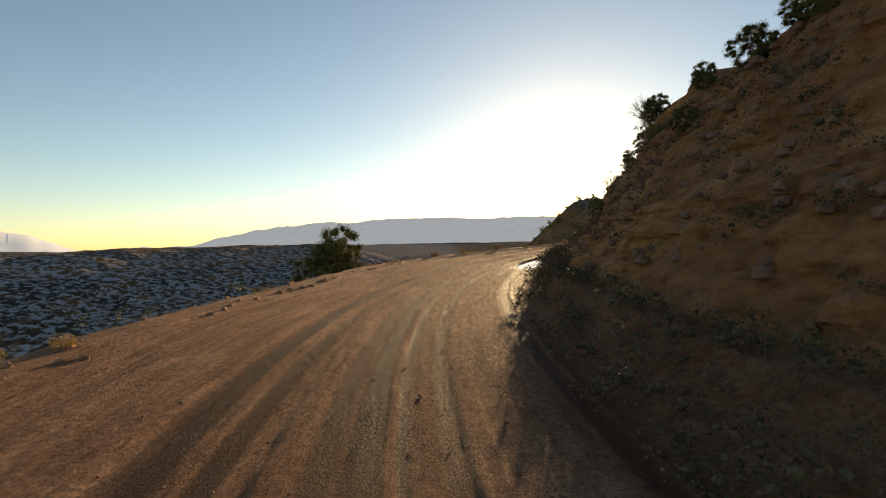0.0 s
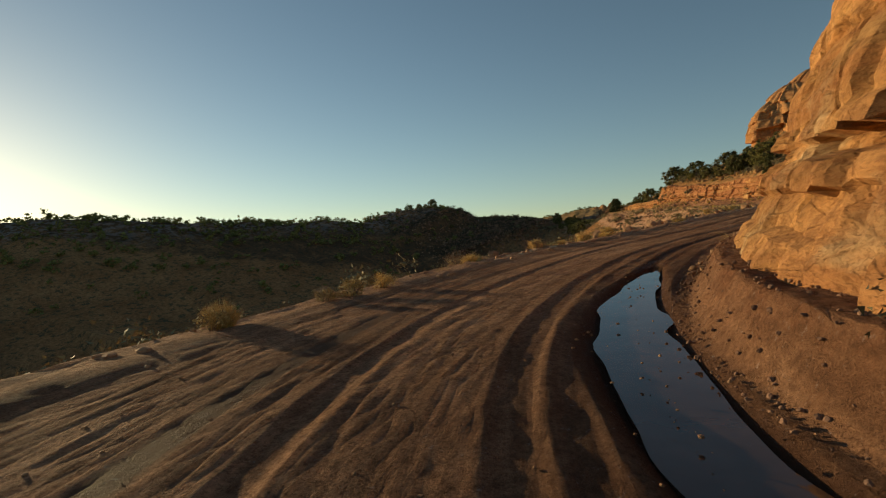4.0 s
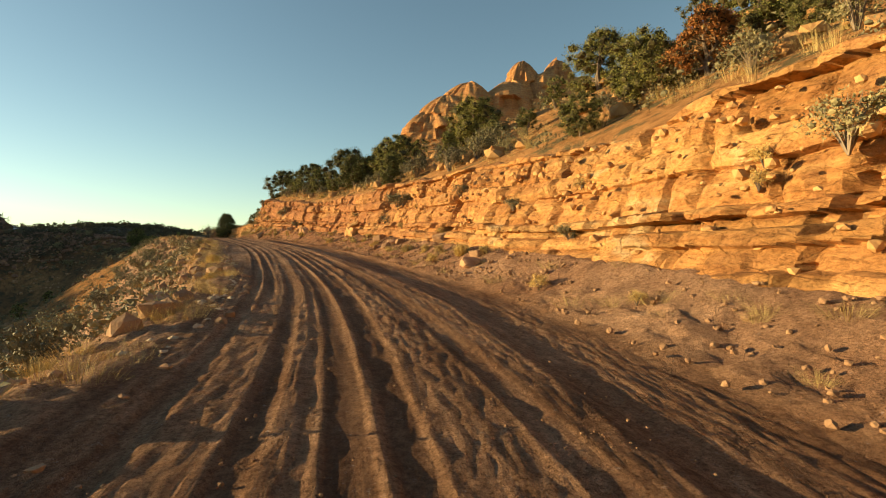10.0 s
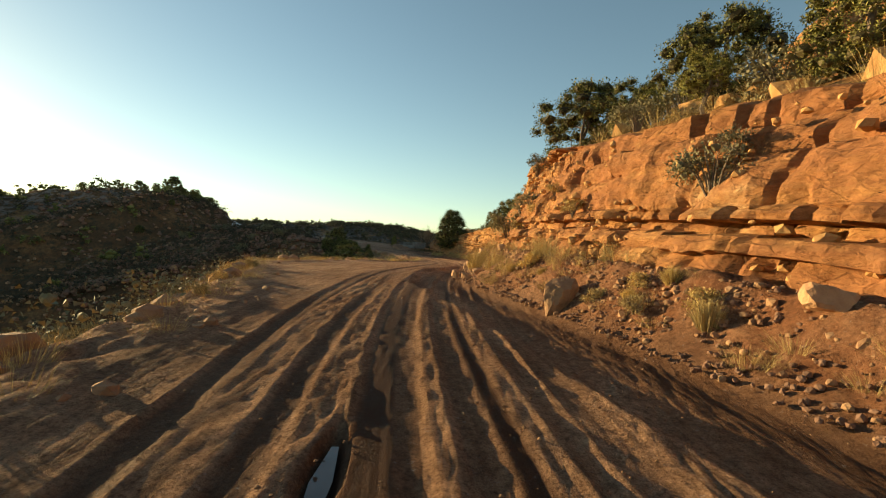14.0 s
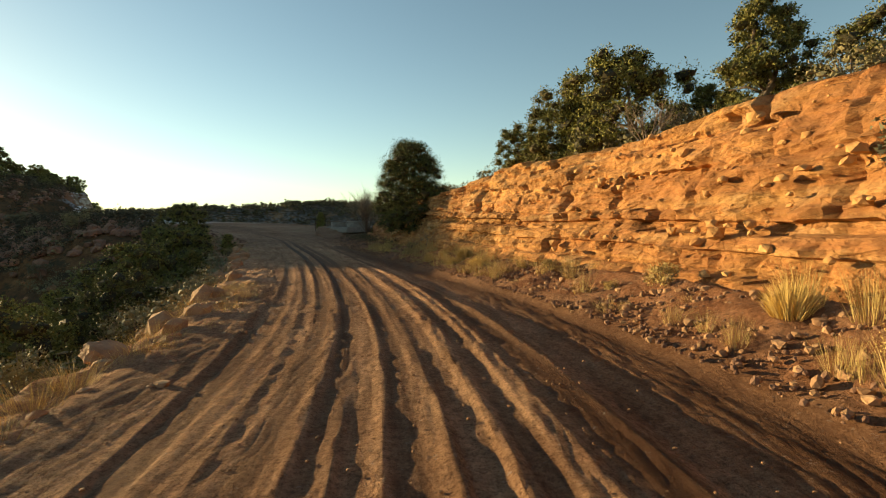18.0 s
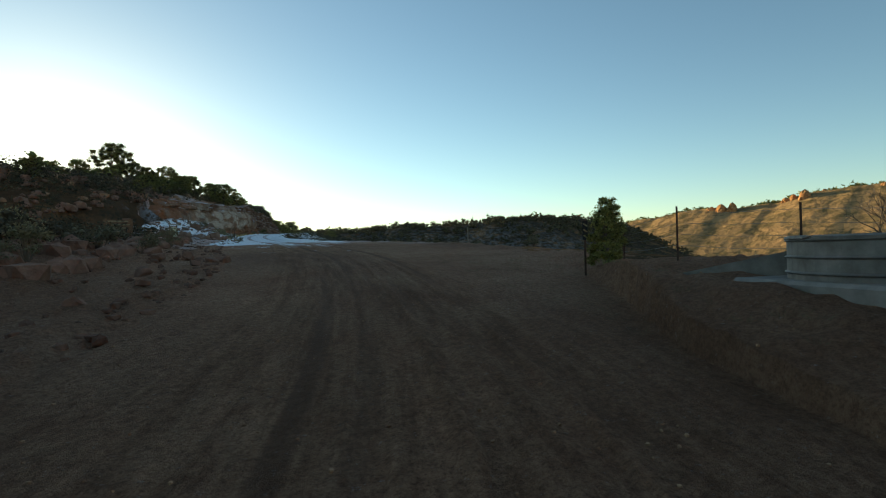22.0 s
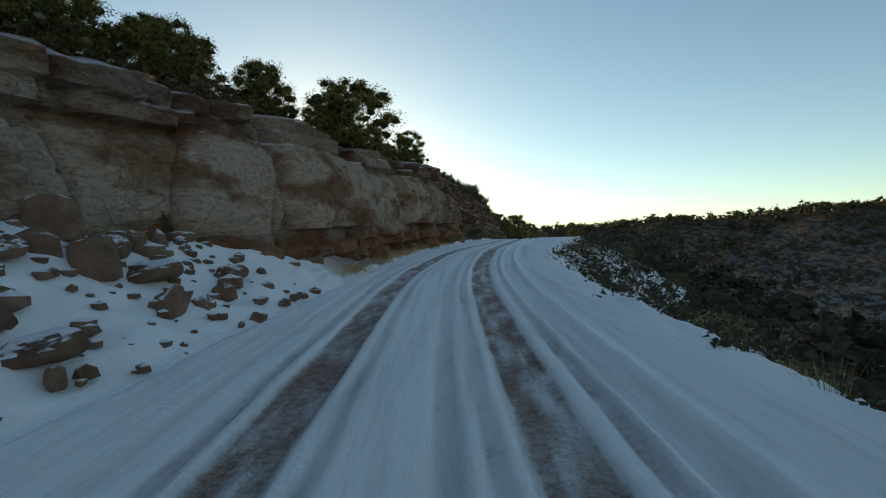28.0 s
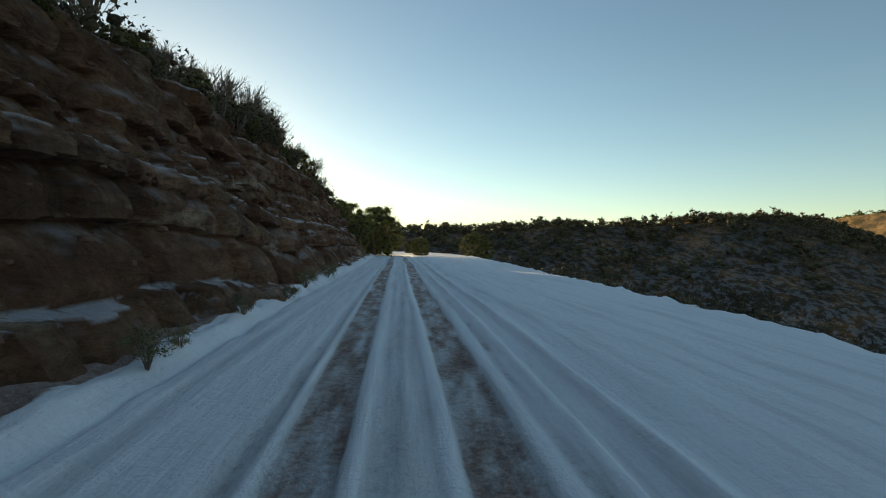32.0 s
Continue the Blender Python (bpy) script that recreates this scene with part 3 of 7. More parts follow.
def build_road():
    s1 = np.r_[np.arange(-19, 4, 0.3), np.arange(4, 262, 0.19), np.arange(262, 408, 0.26)]
    d1 = np.r_[np.arange(-11, -5.0, 0.3), np.arange(-5.0, -3.4, 0.1), np.arange(-3.4, 3.6, 0.046), np.arange(3.6, 5.0, 0.1), np.arange(5.0, 11.3, 0.3)]
    s, d = np.meshgrid(s1, d1, indexing="ij")
    d = np.where(s < 212, np.minimum(d, base_r(s) + 0.35 + 0.001 * d), d)
    x, y = place(s, d)
    z = land(s, d, x, y)
    el, er = edge_l(s), edge_r(s)
    on = smooth(el - 0.5, el + 0.4, d) * (1 - smooth(er - 0.3, er + 0.6, d))
    wet_shade = np.zeros(s.shape)
    rng = np.random.RandomState(4)
    sway = fbm(s * 0.014, s * 0, 2, 33) * 1.2
    # lumpy mud between the tracks
    crumb = fbm(s * 4.0, d * 5.2, 3, 7) * 0.05 + (hash2(np.floor(s * 5.2), np.floor(d * 21), 4) - 0.5) * 0.05
    crumb *= 1 - 0.6 * smooth(-0.9, -1.8, d) * smooth(96, 110, s) * (1 - smooth(170, 182, s))
    dip = fbm(s * 0.05, d * 1.1, 3, 19) * 0.05 + crumb * (0.4 + 0.9 * value_noise(s * 0.2, d * 1.2, 47))
    # wheel tracks in pairs: each presses a flat bed into the mud and leaves crumbled lips
    for k in range(13):
        middle = rng.uniform(-1.35, 1.15) + sway + fbm(s * 0.013, s * 0 + k, 2, 40 + k) * 1.5
        deep, half = rng.uniform(0.012, 0.05), rng.uniform(0.085, 0.13)
        for side in (-0.76, 0.76):
            here = smooth(0.30, 0.48, value_noise(s * 0.025, s * 0 + k + side, 60 + k))
            off = np.abs(d - middle - side + fbm(s * 0.9, s * 0 + k, 2, 140 + k) * 0.03)
            press = here * (1 - smooth(half - 0.02, half + 0.045, off))
            bed = -deep * (0.75 + 0.5 * value_noise(s * 0.5, s * 0 + k, 260 + k)) + 0.4 * crumb
            dip = dip * (1 - press) + bed * press
            lump = np.clip(2.2 * value_noise(s * 2.6, d * 6, 460 + k) - 0.2, 0.0, 1.6)
            dip += here * 0.34 * deep * lump * np.exp(-((off - half - 0.07) / 0.045) ** 2)
            soak = np.clip(2.6 * value_noise(s * 0.03, s * 0 + k + side, 80 + k) - 0.95, 0, 1)
            wet_shade = wet_shade * (1 - 0.8 * press) + soak * press
    ditch = np.interp(s, (60, 80, 110, 195, 207), (0.0, 0.1, 0.25, 0.25, 0.0))
    dip -= ditch * smooth(er - 1.75, er - 1.4, d) * (1 - smooth(er - 0.25, er + 0.3, d)) * (0.8 + 0.4 * value_noise(s * 0.3, s * 0, 71))
    gravel = fbm(s * 1.7, d * 2.2, 4, 12) * 0.32 + fbm(s * 5, d * 6, 2, 15) * 0.12
    depth = np.interp(s, (0, 42, 54, 108, 124, 205, 225, 245, 256, 266), (0.34, 0.34, 0.45, 0.48, 0.55, 0.6, 0.5, 0.45, 0.3, 0.22))
    z = z + on * dip * depth + (1 - on) * gravel * np.interp(s, (36, 48), (0.4, 1))
    # a low berm at the outer edge
    z += 0.06 * np.exp(-((d - el) / 0.45) ** 2) * (s < 210) * (0.5 + value_noise(s * 0.3, s * 0, 17))
    # puddles lie in hollows
    for rows in PUDDLES:
        ps, pd, pw = zip(*rows)
        off = np.abs(d - np.interp(s, ps, pd)) / (np.interp(s, ps, pw, 0, 0) + 0.04)
        inside = smooth(ps[0] - 0.4, ps[0] + 0.2, s) * (1 - smooth(ps[-1] - 0.2, ps[-1] + 0.4, s))
        hollow = inside * np.exp(-(off / 1.15) ** 6)
        z = z * (1 - hollow) + (road_z(s) - 0.13) * hollow
        wet_shade = np.maximum(wet_shade, inside * np.exp(-(off / 1.6) ** 4))
    wet_shade = np.clip(np.interp(s, (40, 55, 105, 125), (1, 0.6, 0.6, 1)) * wet_shade * on * (0.5 + 0.8 * value_noise(s * 0.05, d * 0.4, 91)), 0, 1)
    # shade along the ditch, painted dark through the mud colour
    wet_shade = np.maximum(wet_shade, np.interp(s, (60, 105, 130), (0.3, 0.4, 0.75)) * on * smooth(er - 1.3, er - 0.4, d) * (s < 205) * (s > 60))
    wet_shade = np.maximum(wet_shade, 0.55 * on * smooth(16, 22, s) * (1 - smooth(40, 52, s)) * smooth(-0.8, 0.8, d))
    # self-shadowed apron at the bend: its shade is painted as dark mud
    wet_shade = np.maximum(wet_shade, 0.75 * smooth(1.2, 2.0, d) * (1 - smooth(er - 0.5, er + 0.3, d)) * (1 - smooth(38, 50, s)))
    wet_shade = np.maximum(wet_shade, 0.45 * smooth(202, 212, s) * (1 - smooth(244, 254, s)) * (0.4 + 0.9 * value_noise(s * 0.12, d * 0.35, 191)))
    # snow, worn through along the wheel tracks
    snow = snow_on_road(s, d)
    verge = np.abs(d - np.interp(s, (238, 248, 251, 256, 262), (-10, -9.1, -8.6, -7.5, -5.5))) + fbm(s * 0.5, d * 0.8, 3, 181) * 0.9
    snow = np.maximum(snow, 0.95 * (1 - smooth(0.7, 0.95, verge)) * smooth(238, 243, s) * (1 - smooth(258, 264, s)))
    worn = np.zeros(s.shape)
    left_line = np.interp(s, (250, 285, 305, 345), (-1.15, -1.15, -0.58, -0.55))
    right_line = np.interp(s, (250, 285, 305, 345), (0.78, 0.85, 0.7, 0.66))
    for k, (line, half, much) in enumerate(((left_line, 0.23, 0.84), (left_line + 0.42, 0.06, 0.4), (left_line - 0.4, 0.07, 0.45), (right_line, 0.25, 0.82), (right_line - 0.46, 0.07, 0.4), (right_line + 0.45, 0.06, 0.45), (0.08, 0.1, 0.4), (1.66, 0.14, 0.2), (-1.95, 0.06, 0.2))):
        off = np.abs(d - line - fbm(s * 0.02, s * 0 + k, 2, 500 + k) * 0.25 - fbm(s * 0.8, s * 0 + k, 2, 520 + k) * 0.05)
        rim = 1 - smooth(half * 0.85, half * 1.05 + 0.025, off)
        worn = np.maximum(worn, rim * much * (0.8 + 0.3 * value_noise(s * 0.5, d * 7, 510 + k)))
    snow *= np.where((s > 262) & (d < base_l(s) - 0.2), 0.1, 1)
    snow *= 1 - 0.95 * smooth(283, 286, s) * (1 - smooth(299, 302, s)) * smooth(-2.4, -2.6, d + 0.5 * fbm(s * 0.7, d, 3, 211))
    ragged = fbm(s * 2.6, d * 8, 3, 77)
    snow *= np.clip(1.0 - 0.95 * worn * (1.0 + 1.5 * ragged) - 0.5 * np.clip(worn * 4, 0, 1) * smooth(268, 256, s), 0.04, 1)
    snow = np.maximum(snow, 0.85 * smooth(0.88, 0.92, value_noise(s * 0.8, d * 2.0, 151)) * smooth(236, 250, s) * (s < 260) * (np.abs(d) < 4))
    snow *= 1 - 0.9 * smooth(0.52, 0.62, value_noise(s * 0.07, (d - 0.1 * s) * 0.8, 131)) * smooth(274, 258, s) * smooth(1.5, 3, np.abs(d))
    thick = (0.055 - 0.045 * worn + 0.035 * fbm(s * 1.2, d * 1.6, 3, 93) + 0.03 * fbm(s * 3.5, d * 4.5, 2, 94) * smooth(1.6, 2.6, d)) * smooth(246, 262, s) * (d > el)
    # a wheel line pressed into the deep snow, with crumbled lips
    off = np.abs(d - 1.66 - fbm(s * 0.02, s * 0 + 7, 2, 507) * 0.25)
    thick += smooth(256, 266, s) * ((0.05 + 0.05 * fbm(s * 3, d * 5, 2, 97)) * np.exp(-((off - 0.24) / 0.06) ** 2) - 0.03 * (1 - smooth(0.13, 0.19, off)))
    thick += 0.07 * smooth(262, 272, s) * smooth(2.0, 2.5, d)
    z += thick * np.clip(snow * 1.4, 0, 1)
    # the rim goes under the ground
    rim = smooth(-10.4, -11, d) + smooth(10.6, 11.2, d) * (s >= 212)
    z -= 0.8 * np.clip(rim, 0, 1)
    # red talus soil; before s = 48 it paints the apron's shade
    tagged(solid("road", np.stack([x, y, z], -1).reshape(-1, 3), grid_faces(len(s1), len(d1)), DIRT, soft=True, wet_shade=np.clip(wet_shade, 0, 1) * (1 - snow), snow=np.clip(snow, 0, 1), along=s, across=d, track=on * (1 - 0.8 * smooth(214, 224, s) * (1 - smooth(246, 256, s)) * smooth(1.8, 2.6, np.abs(d))), soil_shade=np.maximum(1 - smooth(38, 48, s), smooth(90, 120, s) * (1 - smooth(205, 214, s))) * smooth(er - 0.4, er + 0.5, d)),
           "rutted red dirt road, snow covered further on", "road", kind="structure")


# each as rows of (way along, middle, half width)
PUDDLES = (((20.6, 1.5, 0.1), (21.4, 1.6, 0.5), (23, 1.6, 0.6), (25, 1.6, 0.6), (26.5, 1.5, 0.42), (27.6, 1.45, 0.2), (28.4, 1.4, 0.05)),
           ((31.4, 1.3, 0.05), (33, 1.2, 0.26), (36, 1.05, 0.38), (38, 0.98, 0.3), (40, 0.95, 0.18), (41, 0.95, 0.05)), ((28.8, 1.0, 0.02), (29.8, 0.95, 0.08), (31, 0.9, 0.02)),
           ((135.9, -0.45, 0.02), (136.5, -0.43, 0.07), (137.1, -0.4, 0.02)), ((133.2, 0.72, 0.02), (133.8, 0.76, 0.08), (134.4, 0.8, 0.02)),
           ((209.8, 2.45, 0.02), (211, 2.5, 0.08), (212.5, 2.4, 0.02)))
build_road()


def build_puddle(rows):
    ps, pd, pw = zip(*rows)
    s = np.arange(ps[0], ps[-1], 0.16)
    w = np.interp(s, ps, pw)
    lo = np.interp(s, ps, pd) - w * (0.85 + 0.5 * value_noise(s * 1.7, s * 0, 3))
    hi = np.interp(s, ps, pd) + w * (0.85 + 0.5 * value_noise(s * 1.7, s * 0, 5))
    (xa, ya), (xb, yb) = place(s, lo), place(s, hi)
    z = road_z(s) - 0.06
    n = len(s)
    v = np.concatenate([np.stack([xa, ya, z], -1), np.stack([xb, yb, z], -1), np.stack([xa, ya, z - 0.08], -1), np.stack([xb, yb, z - 0.08], -1)])
    faces = [(i, i + n, i + n + 1, i + 1) for i in range(n - 1)] + [(i + 1 + 2 * n, i + 3 * n + 1, i + 3 * n, i + 2 * n) for i in range(n - 1)]
    faces += [(i, i + 1, i + 1 + 2 * n, i + 2 * n) for i in range(n - 1)] + [(i + 1 + n, i + n, i + 3 * n, i + 1 + 3 * n) for i in range(n - 1)]
    tagged(solid("puddle", v, faces, WATER, soft=False), "shallow muddy puddle in a wheel rut", "puddle", group="puddles on the road")


for rows in PUDDLES:
    build_puddle(rows)


# ---- the rock faces ----
def build_face(name, s0, s1, base, height, leaning, side, material, label, seed, snowy=0.0, beds=(0.22, 0.3, 0.42, 0.6, 0.85, 1.1), cut=1.0, dust=1.0, stack=()):
    """A layered rock face along the road; side is 1 on its right and -1 on its left."""
    ss = np.arange(s0, s1, 0.09 if stack else 0.125)
    rows = 110 if stack else 96
    v = np.r_[np.linspace(-0.12, 1.0, rows), 1.02, 1.03, 1.03, 1.02, 0.99, 0.93]
    s, v = np.meshgrid(ss, v, indexing="ij")
    cap = np.cumsum(np.r_[np.zeros(rows), 0.25, 0.4, 0.6, 0.8, 1.0, 1.0])[None, :] * np.ones_like(s)
    h = height(s) * (1 + 0.16 * fbm(s * 0.35, s * 0, 4, seed))
    if stack:
        h = h * (0.05 + 0.95 * smooth(s0, s0 + 10, s))
    up = v * h
    # beds of unequal thickness, each broken into blocks
    lift = up + fbm(s * 0.05, s * 0 + 1, 3, seed + 1) * 1.6 + fbm(s * 0.5, up * 0.6, 3, seed + 8) * 0.22
    rng = np.random.RandomState(seed)
    cuts = np.cumsum(rng.choice(beds, 60)) - 4
    if stack:
        lift = up + fbm(s * 0.05, s * 0 + 1, 3, seed + 1) * 0.7 + fbm(s * 0.5, up * 0.6, 3, seed + 8) * 0.16
        cuts = np.r_[-9.0, [q[0] for q in stack], np.arange(60 - len(stack)) + 20.0]
    bed = np.searchsorted(cuts, lift)
    part_of = (lift - cuts[np.clip(bed - 1, 0, 59)]) / (cuts[np.clip(bed, 0, 59)] - cuts[np.clip(bed - 1, 0, 59)])
    proud = hash2(bed, bed * 0, seed) - 0.5
    thick = cuts[np.clip(bed, 0, 59)] - cuts[np.clip(bed - 1, 0, 59)]
    if stack:
        proud = np.array([0.0] + [q[1] for q in stack] + [0.0] * 70)[bed]
    length = (0.6 + 1.9 * hash2(bed, bed * 0 + 7, seed)) * np.clip(0.6 + 0.8 * thick, 0.8, 2.4)
    u = s / length + 5 * hash2(bed, bed * 0 + 3, seed)
    block = hash2(np.floor(u), bed, seed + 5) - 0.5
    gap = np.minimum(u - np.floor(u), 1 - (u - np.floor(u))) * length
    seam = np.minimum(part_of, 1 - part_of) * 0.5
    # tall joints split the whole face into buttresses
    joint = 2.0 if stack else 2.6
    wide = s / joint + fbm(s * 0.3, up * 0.25, 3, seed + 31) * 0.9
    column = hash2(np.floor(wide), wide * 0, seed + 33) - 0.5
    split = np.minimum(wide - np.floor(wide), 1 - (wide - np.floor(wide))) * joint
    out = 0.6 * proud + 0.5 * block + 0.45 * column - 0.3 * np.exp(-(split / 0.09) ** 2)
    out -= 0.2 * cut * np.exp(-(gap / (0.05 + 0.04 * cut)) ** 2) * (hash2(np.floor(u), bed, seed + 9) > 0.35)
    out -= 0.12 * cut * (np.clip(thick / 0.9, 0.2, 1) if stack else 1) * np.exp(-(seam * thick / (0.07 * cut)) ** 2)
    rolls = fbm(s * 0.22, up * 0.25, 4, seed + 11) * 1.2 + fbm(s * 1.1, up * 1.5, 3, seed + 14) * 0.3
    if stack:
        # flat fronts, each block turned a little, with broken corners
        turn = hash2(np.floor(u), bed, seed + 61) - 0.5
        chip = fbm(s * 0.9, up * 0.9, 2, seed + 63)
        rolls = 0.35 * rolls + 0.5 * block + turn * ((u - np.floor(u)) - 0.5) * np.clip(length * 0.5, 0.2, 1.1) + 0.35 * np.floor(chip * 9) / 9
    out += rolls + fbm(s * 2.9, up * 3.8, 3, seed + 12) * (0.16 if stack else 0.3)
    fine = smooth(140, 168, s) if side > 0 else 0 * s
    out = out * (1 - 0.5 * fine) + fine * (fbm(s * 1.6, up * 5.0, 4, seed + 51) * 0.55 + fbm(s * 6, up * 9, 2, seed + 52) * 0.12)
    if side > 0:
        earth = 1 - smooth(26, 36, s)
        out = out * (1 - 0.7 * earth) + earth * (fbm(s * 0.8, up * 1.1, 4, seed + 71) * 1.1 + fbm(s * 3.1, up * 4.0, 3, seed + 72) * 0.4)
    sand = np.clip(1.25 - up / (1.0 + 1.6 * np.clip(fbm(s * 0.12, s * 0, 3, seed + 41) + 0.35, 0, 1)), 0, 1)
    sand *= dust * smooth(30, 44, s) * (1 - 0.75 * smooth(110, 165, s)) if side > 0 else dust
    out = out * (1 - 0.7 * sand) + 0.55 * sand
    out = out * np.interp(s, (18, 26, 30, 46, 54), (0.8, 0.8, 0.55, 0.45, 0.85))
    if stack:
        out = out + 0.2
    lean = leaning(s) * up
    d = side * (np.abs(base(s)) + 0.25 + lean - out * np.clip(h / 2.5, 0.15, 1) + cap)
    x, y = place(s, d)
    z = road_z(s) + up + fbm(s * 1.4, cap * 1.2, 3, seed + 20) * 0.25 * (cap > 0)
    ledge = np.zeros_like(s)
    tone = hash2(np.floor(u), bed, seed + 15) * 0.7 + 0.3 * hash2(np.floor(wide), bed, seed + 16)
    if stack:
        tone = np.array([0.0] + [q[2] for q in stack] + [0.4] * 70)[bed] + 0.4 * (tone - 0.5)
        tone = tone * (0.15 + 0.85 * smooth(268, 281, s)) * (1 - 0.7 * smooth(297, 304, s))
    if snowy:
        dz = np.gradient(d * side, axis=1) / np.maximum(np.gradient(up, axis=1), 0.01)
        ledge = snowy * (np.clip(dz * 0.6 - 0.5, 0, 1) * (cap == 0) + 0.25 * (cap > 0)) * (smooth(1.2, 2.4, up) if stack else 1)
    faces = grid_faces(len(ss), s.shape[1])
    if side > 0:
        faces = faces[:, ::-1]
    # the term before s = 44 paints shade on the backlit rock
    tagged(solid(name, np.stack([x, y, z], -1).reshape(-1, 3), faces, material, snow=ledge, tone=tone, iron_shade=np.interp(s, (96, 125, 172, 186, 196, 206), (0.0, 0.85, 0.8, 0.25, 0.2, 0.8)) + 0.7 * (1 - smooth(30, 44, s)) if side > 0 else np.maximum(0.95 * (1 - smooth(270, 283, s)), np.maximum(0.85 * (1 - smooth(0.7, 1.5, up)), 0.22 + 0.15 * smooth(297, 305, s)) if stack else 0.15)), label, "rock face", kind="structure")


build_face("cliff_1", -18, 216.5, base_r, cliff_r, lean_r, 1, RED_ROCK, "layered red sandstone road cut lit by low sun", 100)
build_face("cliff_3", 308, 365, base_l, cliff_l, lean_l, -1, BROWN_ROCK, "broken brown rock bank with patches of snow", 300, 0.8, (0.25, 0.4, 0.7, 1.0), 1.6, 0.3)
build_face("cliff_2", 259, 309, base_l, cliff_l, lean_l, -1, TAN_ROCK, "pale tan sandstone bank with snow on its ledges", 200, 1.0, (0.35, 0.5, 1.2, 1.8, 2.4), 2.4, 0.0, ((0.0, 0.06, 0.3), (0.45, 0.02, 0.3), (0.8, -0.06, 0.15), (1.2, 0.0, 0.4), (3.4, 0.2, 0.85), (3.8, 0.0, 0.5), (4.4, -0.2, 0.35), (12, -0.3, 0.3)))

# ---- builders for the things that stand in the land ----
def wobble(rng, much):
    return Vector(tuple(float(q) * much for q in rng.normal(size=3)))


def tube(bm, points, radii, sides=6):
    """A tapered tube through points, with closed ends."""
    rings = []
    for i, p in enumerate(points):
        way = (Vector(points[min(i + 1, len(points) - 1)]) - Vector(points[max(i - 1, 0)])).normalized()
        a = way.orthogonal().normalized()
        b = way.cross(a)
        rings.append([bm.verts.new(Vector(p) + float(radii[i]) * (math.cos(k * math.tau / sides) * a + math.sin(k * math.tau / sides) * b)) for k in range(sides)])
    for r0, r1 in zip(rings, rings[1:]):
        for k in range(sides):
            bm.faces.new((r0[k], r0[(k + 1) % sides], r1[(k + 1) % sides], r1[k]))
    bm.faces.new(rings[0][::-1])
    bm.faces.new(rings[-1])


def box(bm, size, at=(0, 0, 0), turn=None, bevel=0.0):
    made = bmesh.ops.create_cube(bm, size=1.0)["verts"]
    m = Matrix.Translation(at) @ (turn or Matrix.Identity(4)) @ Matrix.Diagonal((*size, 1))
    bmesh.ops.transform(bm, matrix=m, verts=made)
    if bevel:
        edges = list({e for v in made for e in v.link_edges})
        bmesh.ops.bevel(bm, geom=edges, offset=bevel, segments=1, affect="EDGES")


_bm = bmesh.new()
bmesh.ops.create_icosphere(_bm, subdivisions=1, radius=1)
_bm.verts.ensure_lookup_table()
BALL, BALL_FACES = np.array([v.co[:] for v in _bm.verts]), np.array([[v.index for v in f.verts] for f in _bm.faces])
_bm.free()


def leaves(rng, centres, radii, count, size, flat=0.75, core=0.0):
    """Small three-cornered leaf sprays in round clumps; arrays of corners and faces."""
    n = len(centres) * count
    c = np.repeat(np.asarray(centres, float), count, 0)
    r = np.repeat(np.asarray(radii, float), count)[:, None]
    way = rng.normal(size=(n, 3))
    way /= np.linalg.norm(way, axis=1, keepdims=True)
    way[:, 2] *= flat
    p = c + way * r * rng.uniform(0.25, 1.0, (n, 1)) ** 0.75
    a = rng.normal(size=(n, 3)) + way * 0.8
    a /= np.linalg.norm(a, axis=1, keepdims=True)
    b = np.cross(a, rng.normal(size=(n, 3)))
    b /= np.linalg.norm(b, axis=1, keepdims=True)
    k = size * rng.uniform(0.6, 1.4, (n, 1))
    corners = np.stack([p - b * k * 0.42, p + b * k * 0.42, p + a * k * 1.25], 1).reshape(-1, 3)
    faces = np.arange(3 * n).reshape(n, 3)
    if not core:
        return corners, faces
    # the dense inside of every clump
    m = len(centres)
    ball = BALL[None] * rng.uniform(0.6, 1.25, (m, len(BALL), 1)) * (np.asarray(radii, float) * core)[:, None, None] * np.array([1, 1, flat]) + np.asarray(centres, float)[:, None]
    inner = BALL_FACES[None] + (np.arange(m) * len(BALL))[:, None, None] + 3 * n
    return np.concatenate([corners, ball.reshape(-1, 3)]), np.concatenate([faces, inner.reshape(-1, 3)])


def shade_balls(rng, centres, radii, flat=0.75):
    """Rough balls inside every clump, for the painted shade in a crown."""
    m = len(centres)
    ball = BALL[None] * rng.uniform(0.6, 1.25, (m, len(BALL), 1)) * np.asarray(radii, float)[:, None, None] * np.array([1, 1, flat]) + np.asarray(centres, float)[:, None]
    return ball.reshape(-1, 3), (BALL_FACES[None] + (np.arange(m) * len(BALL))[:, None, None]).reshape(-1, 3)


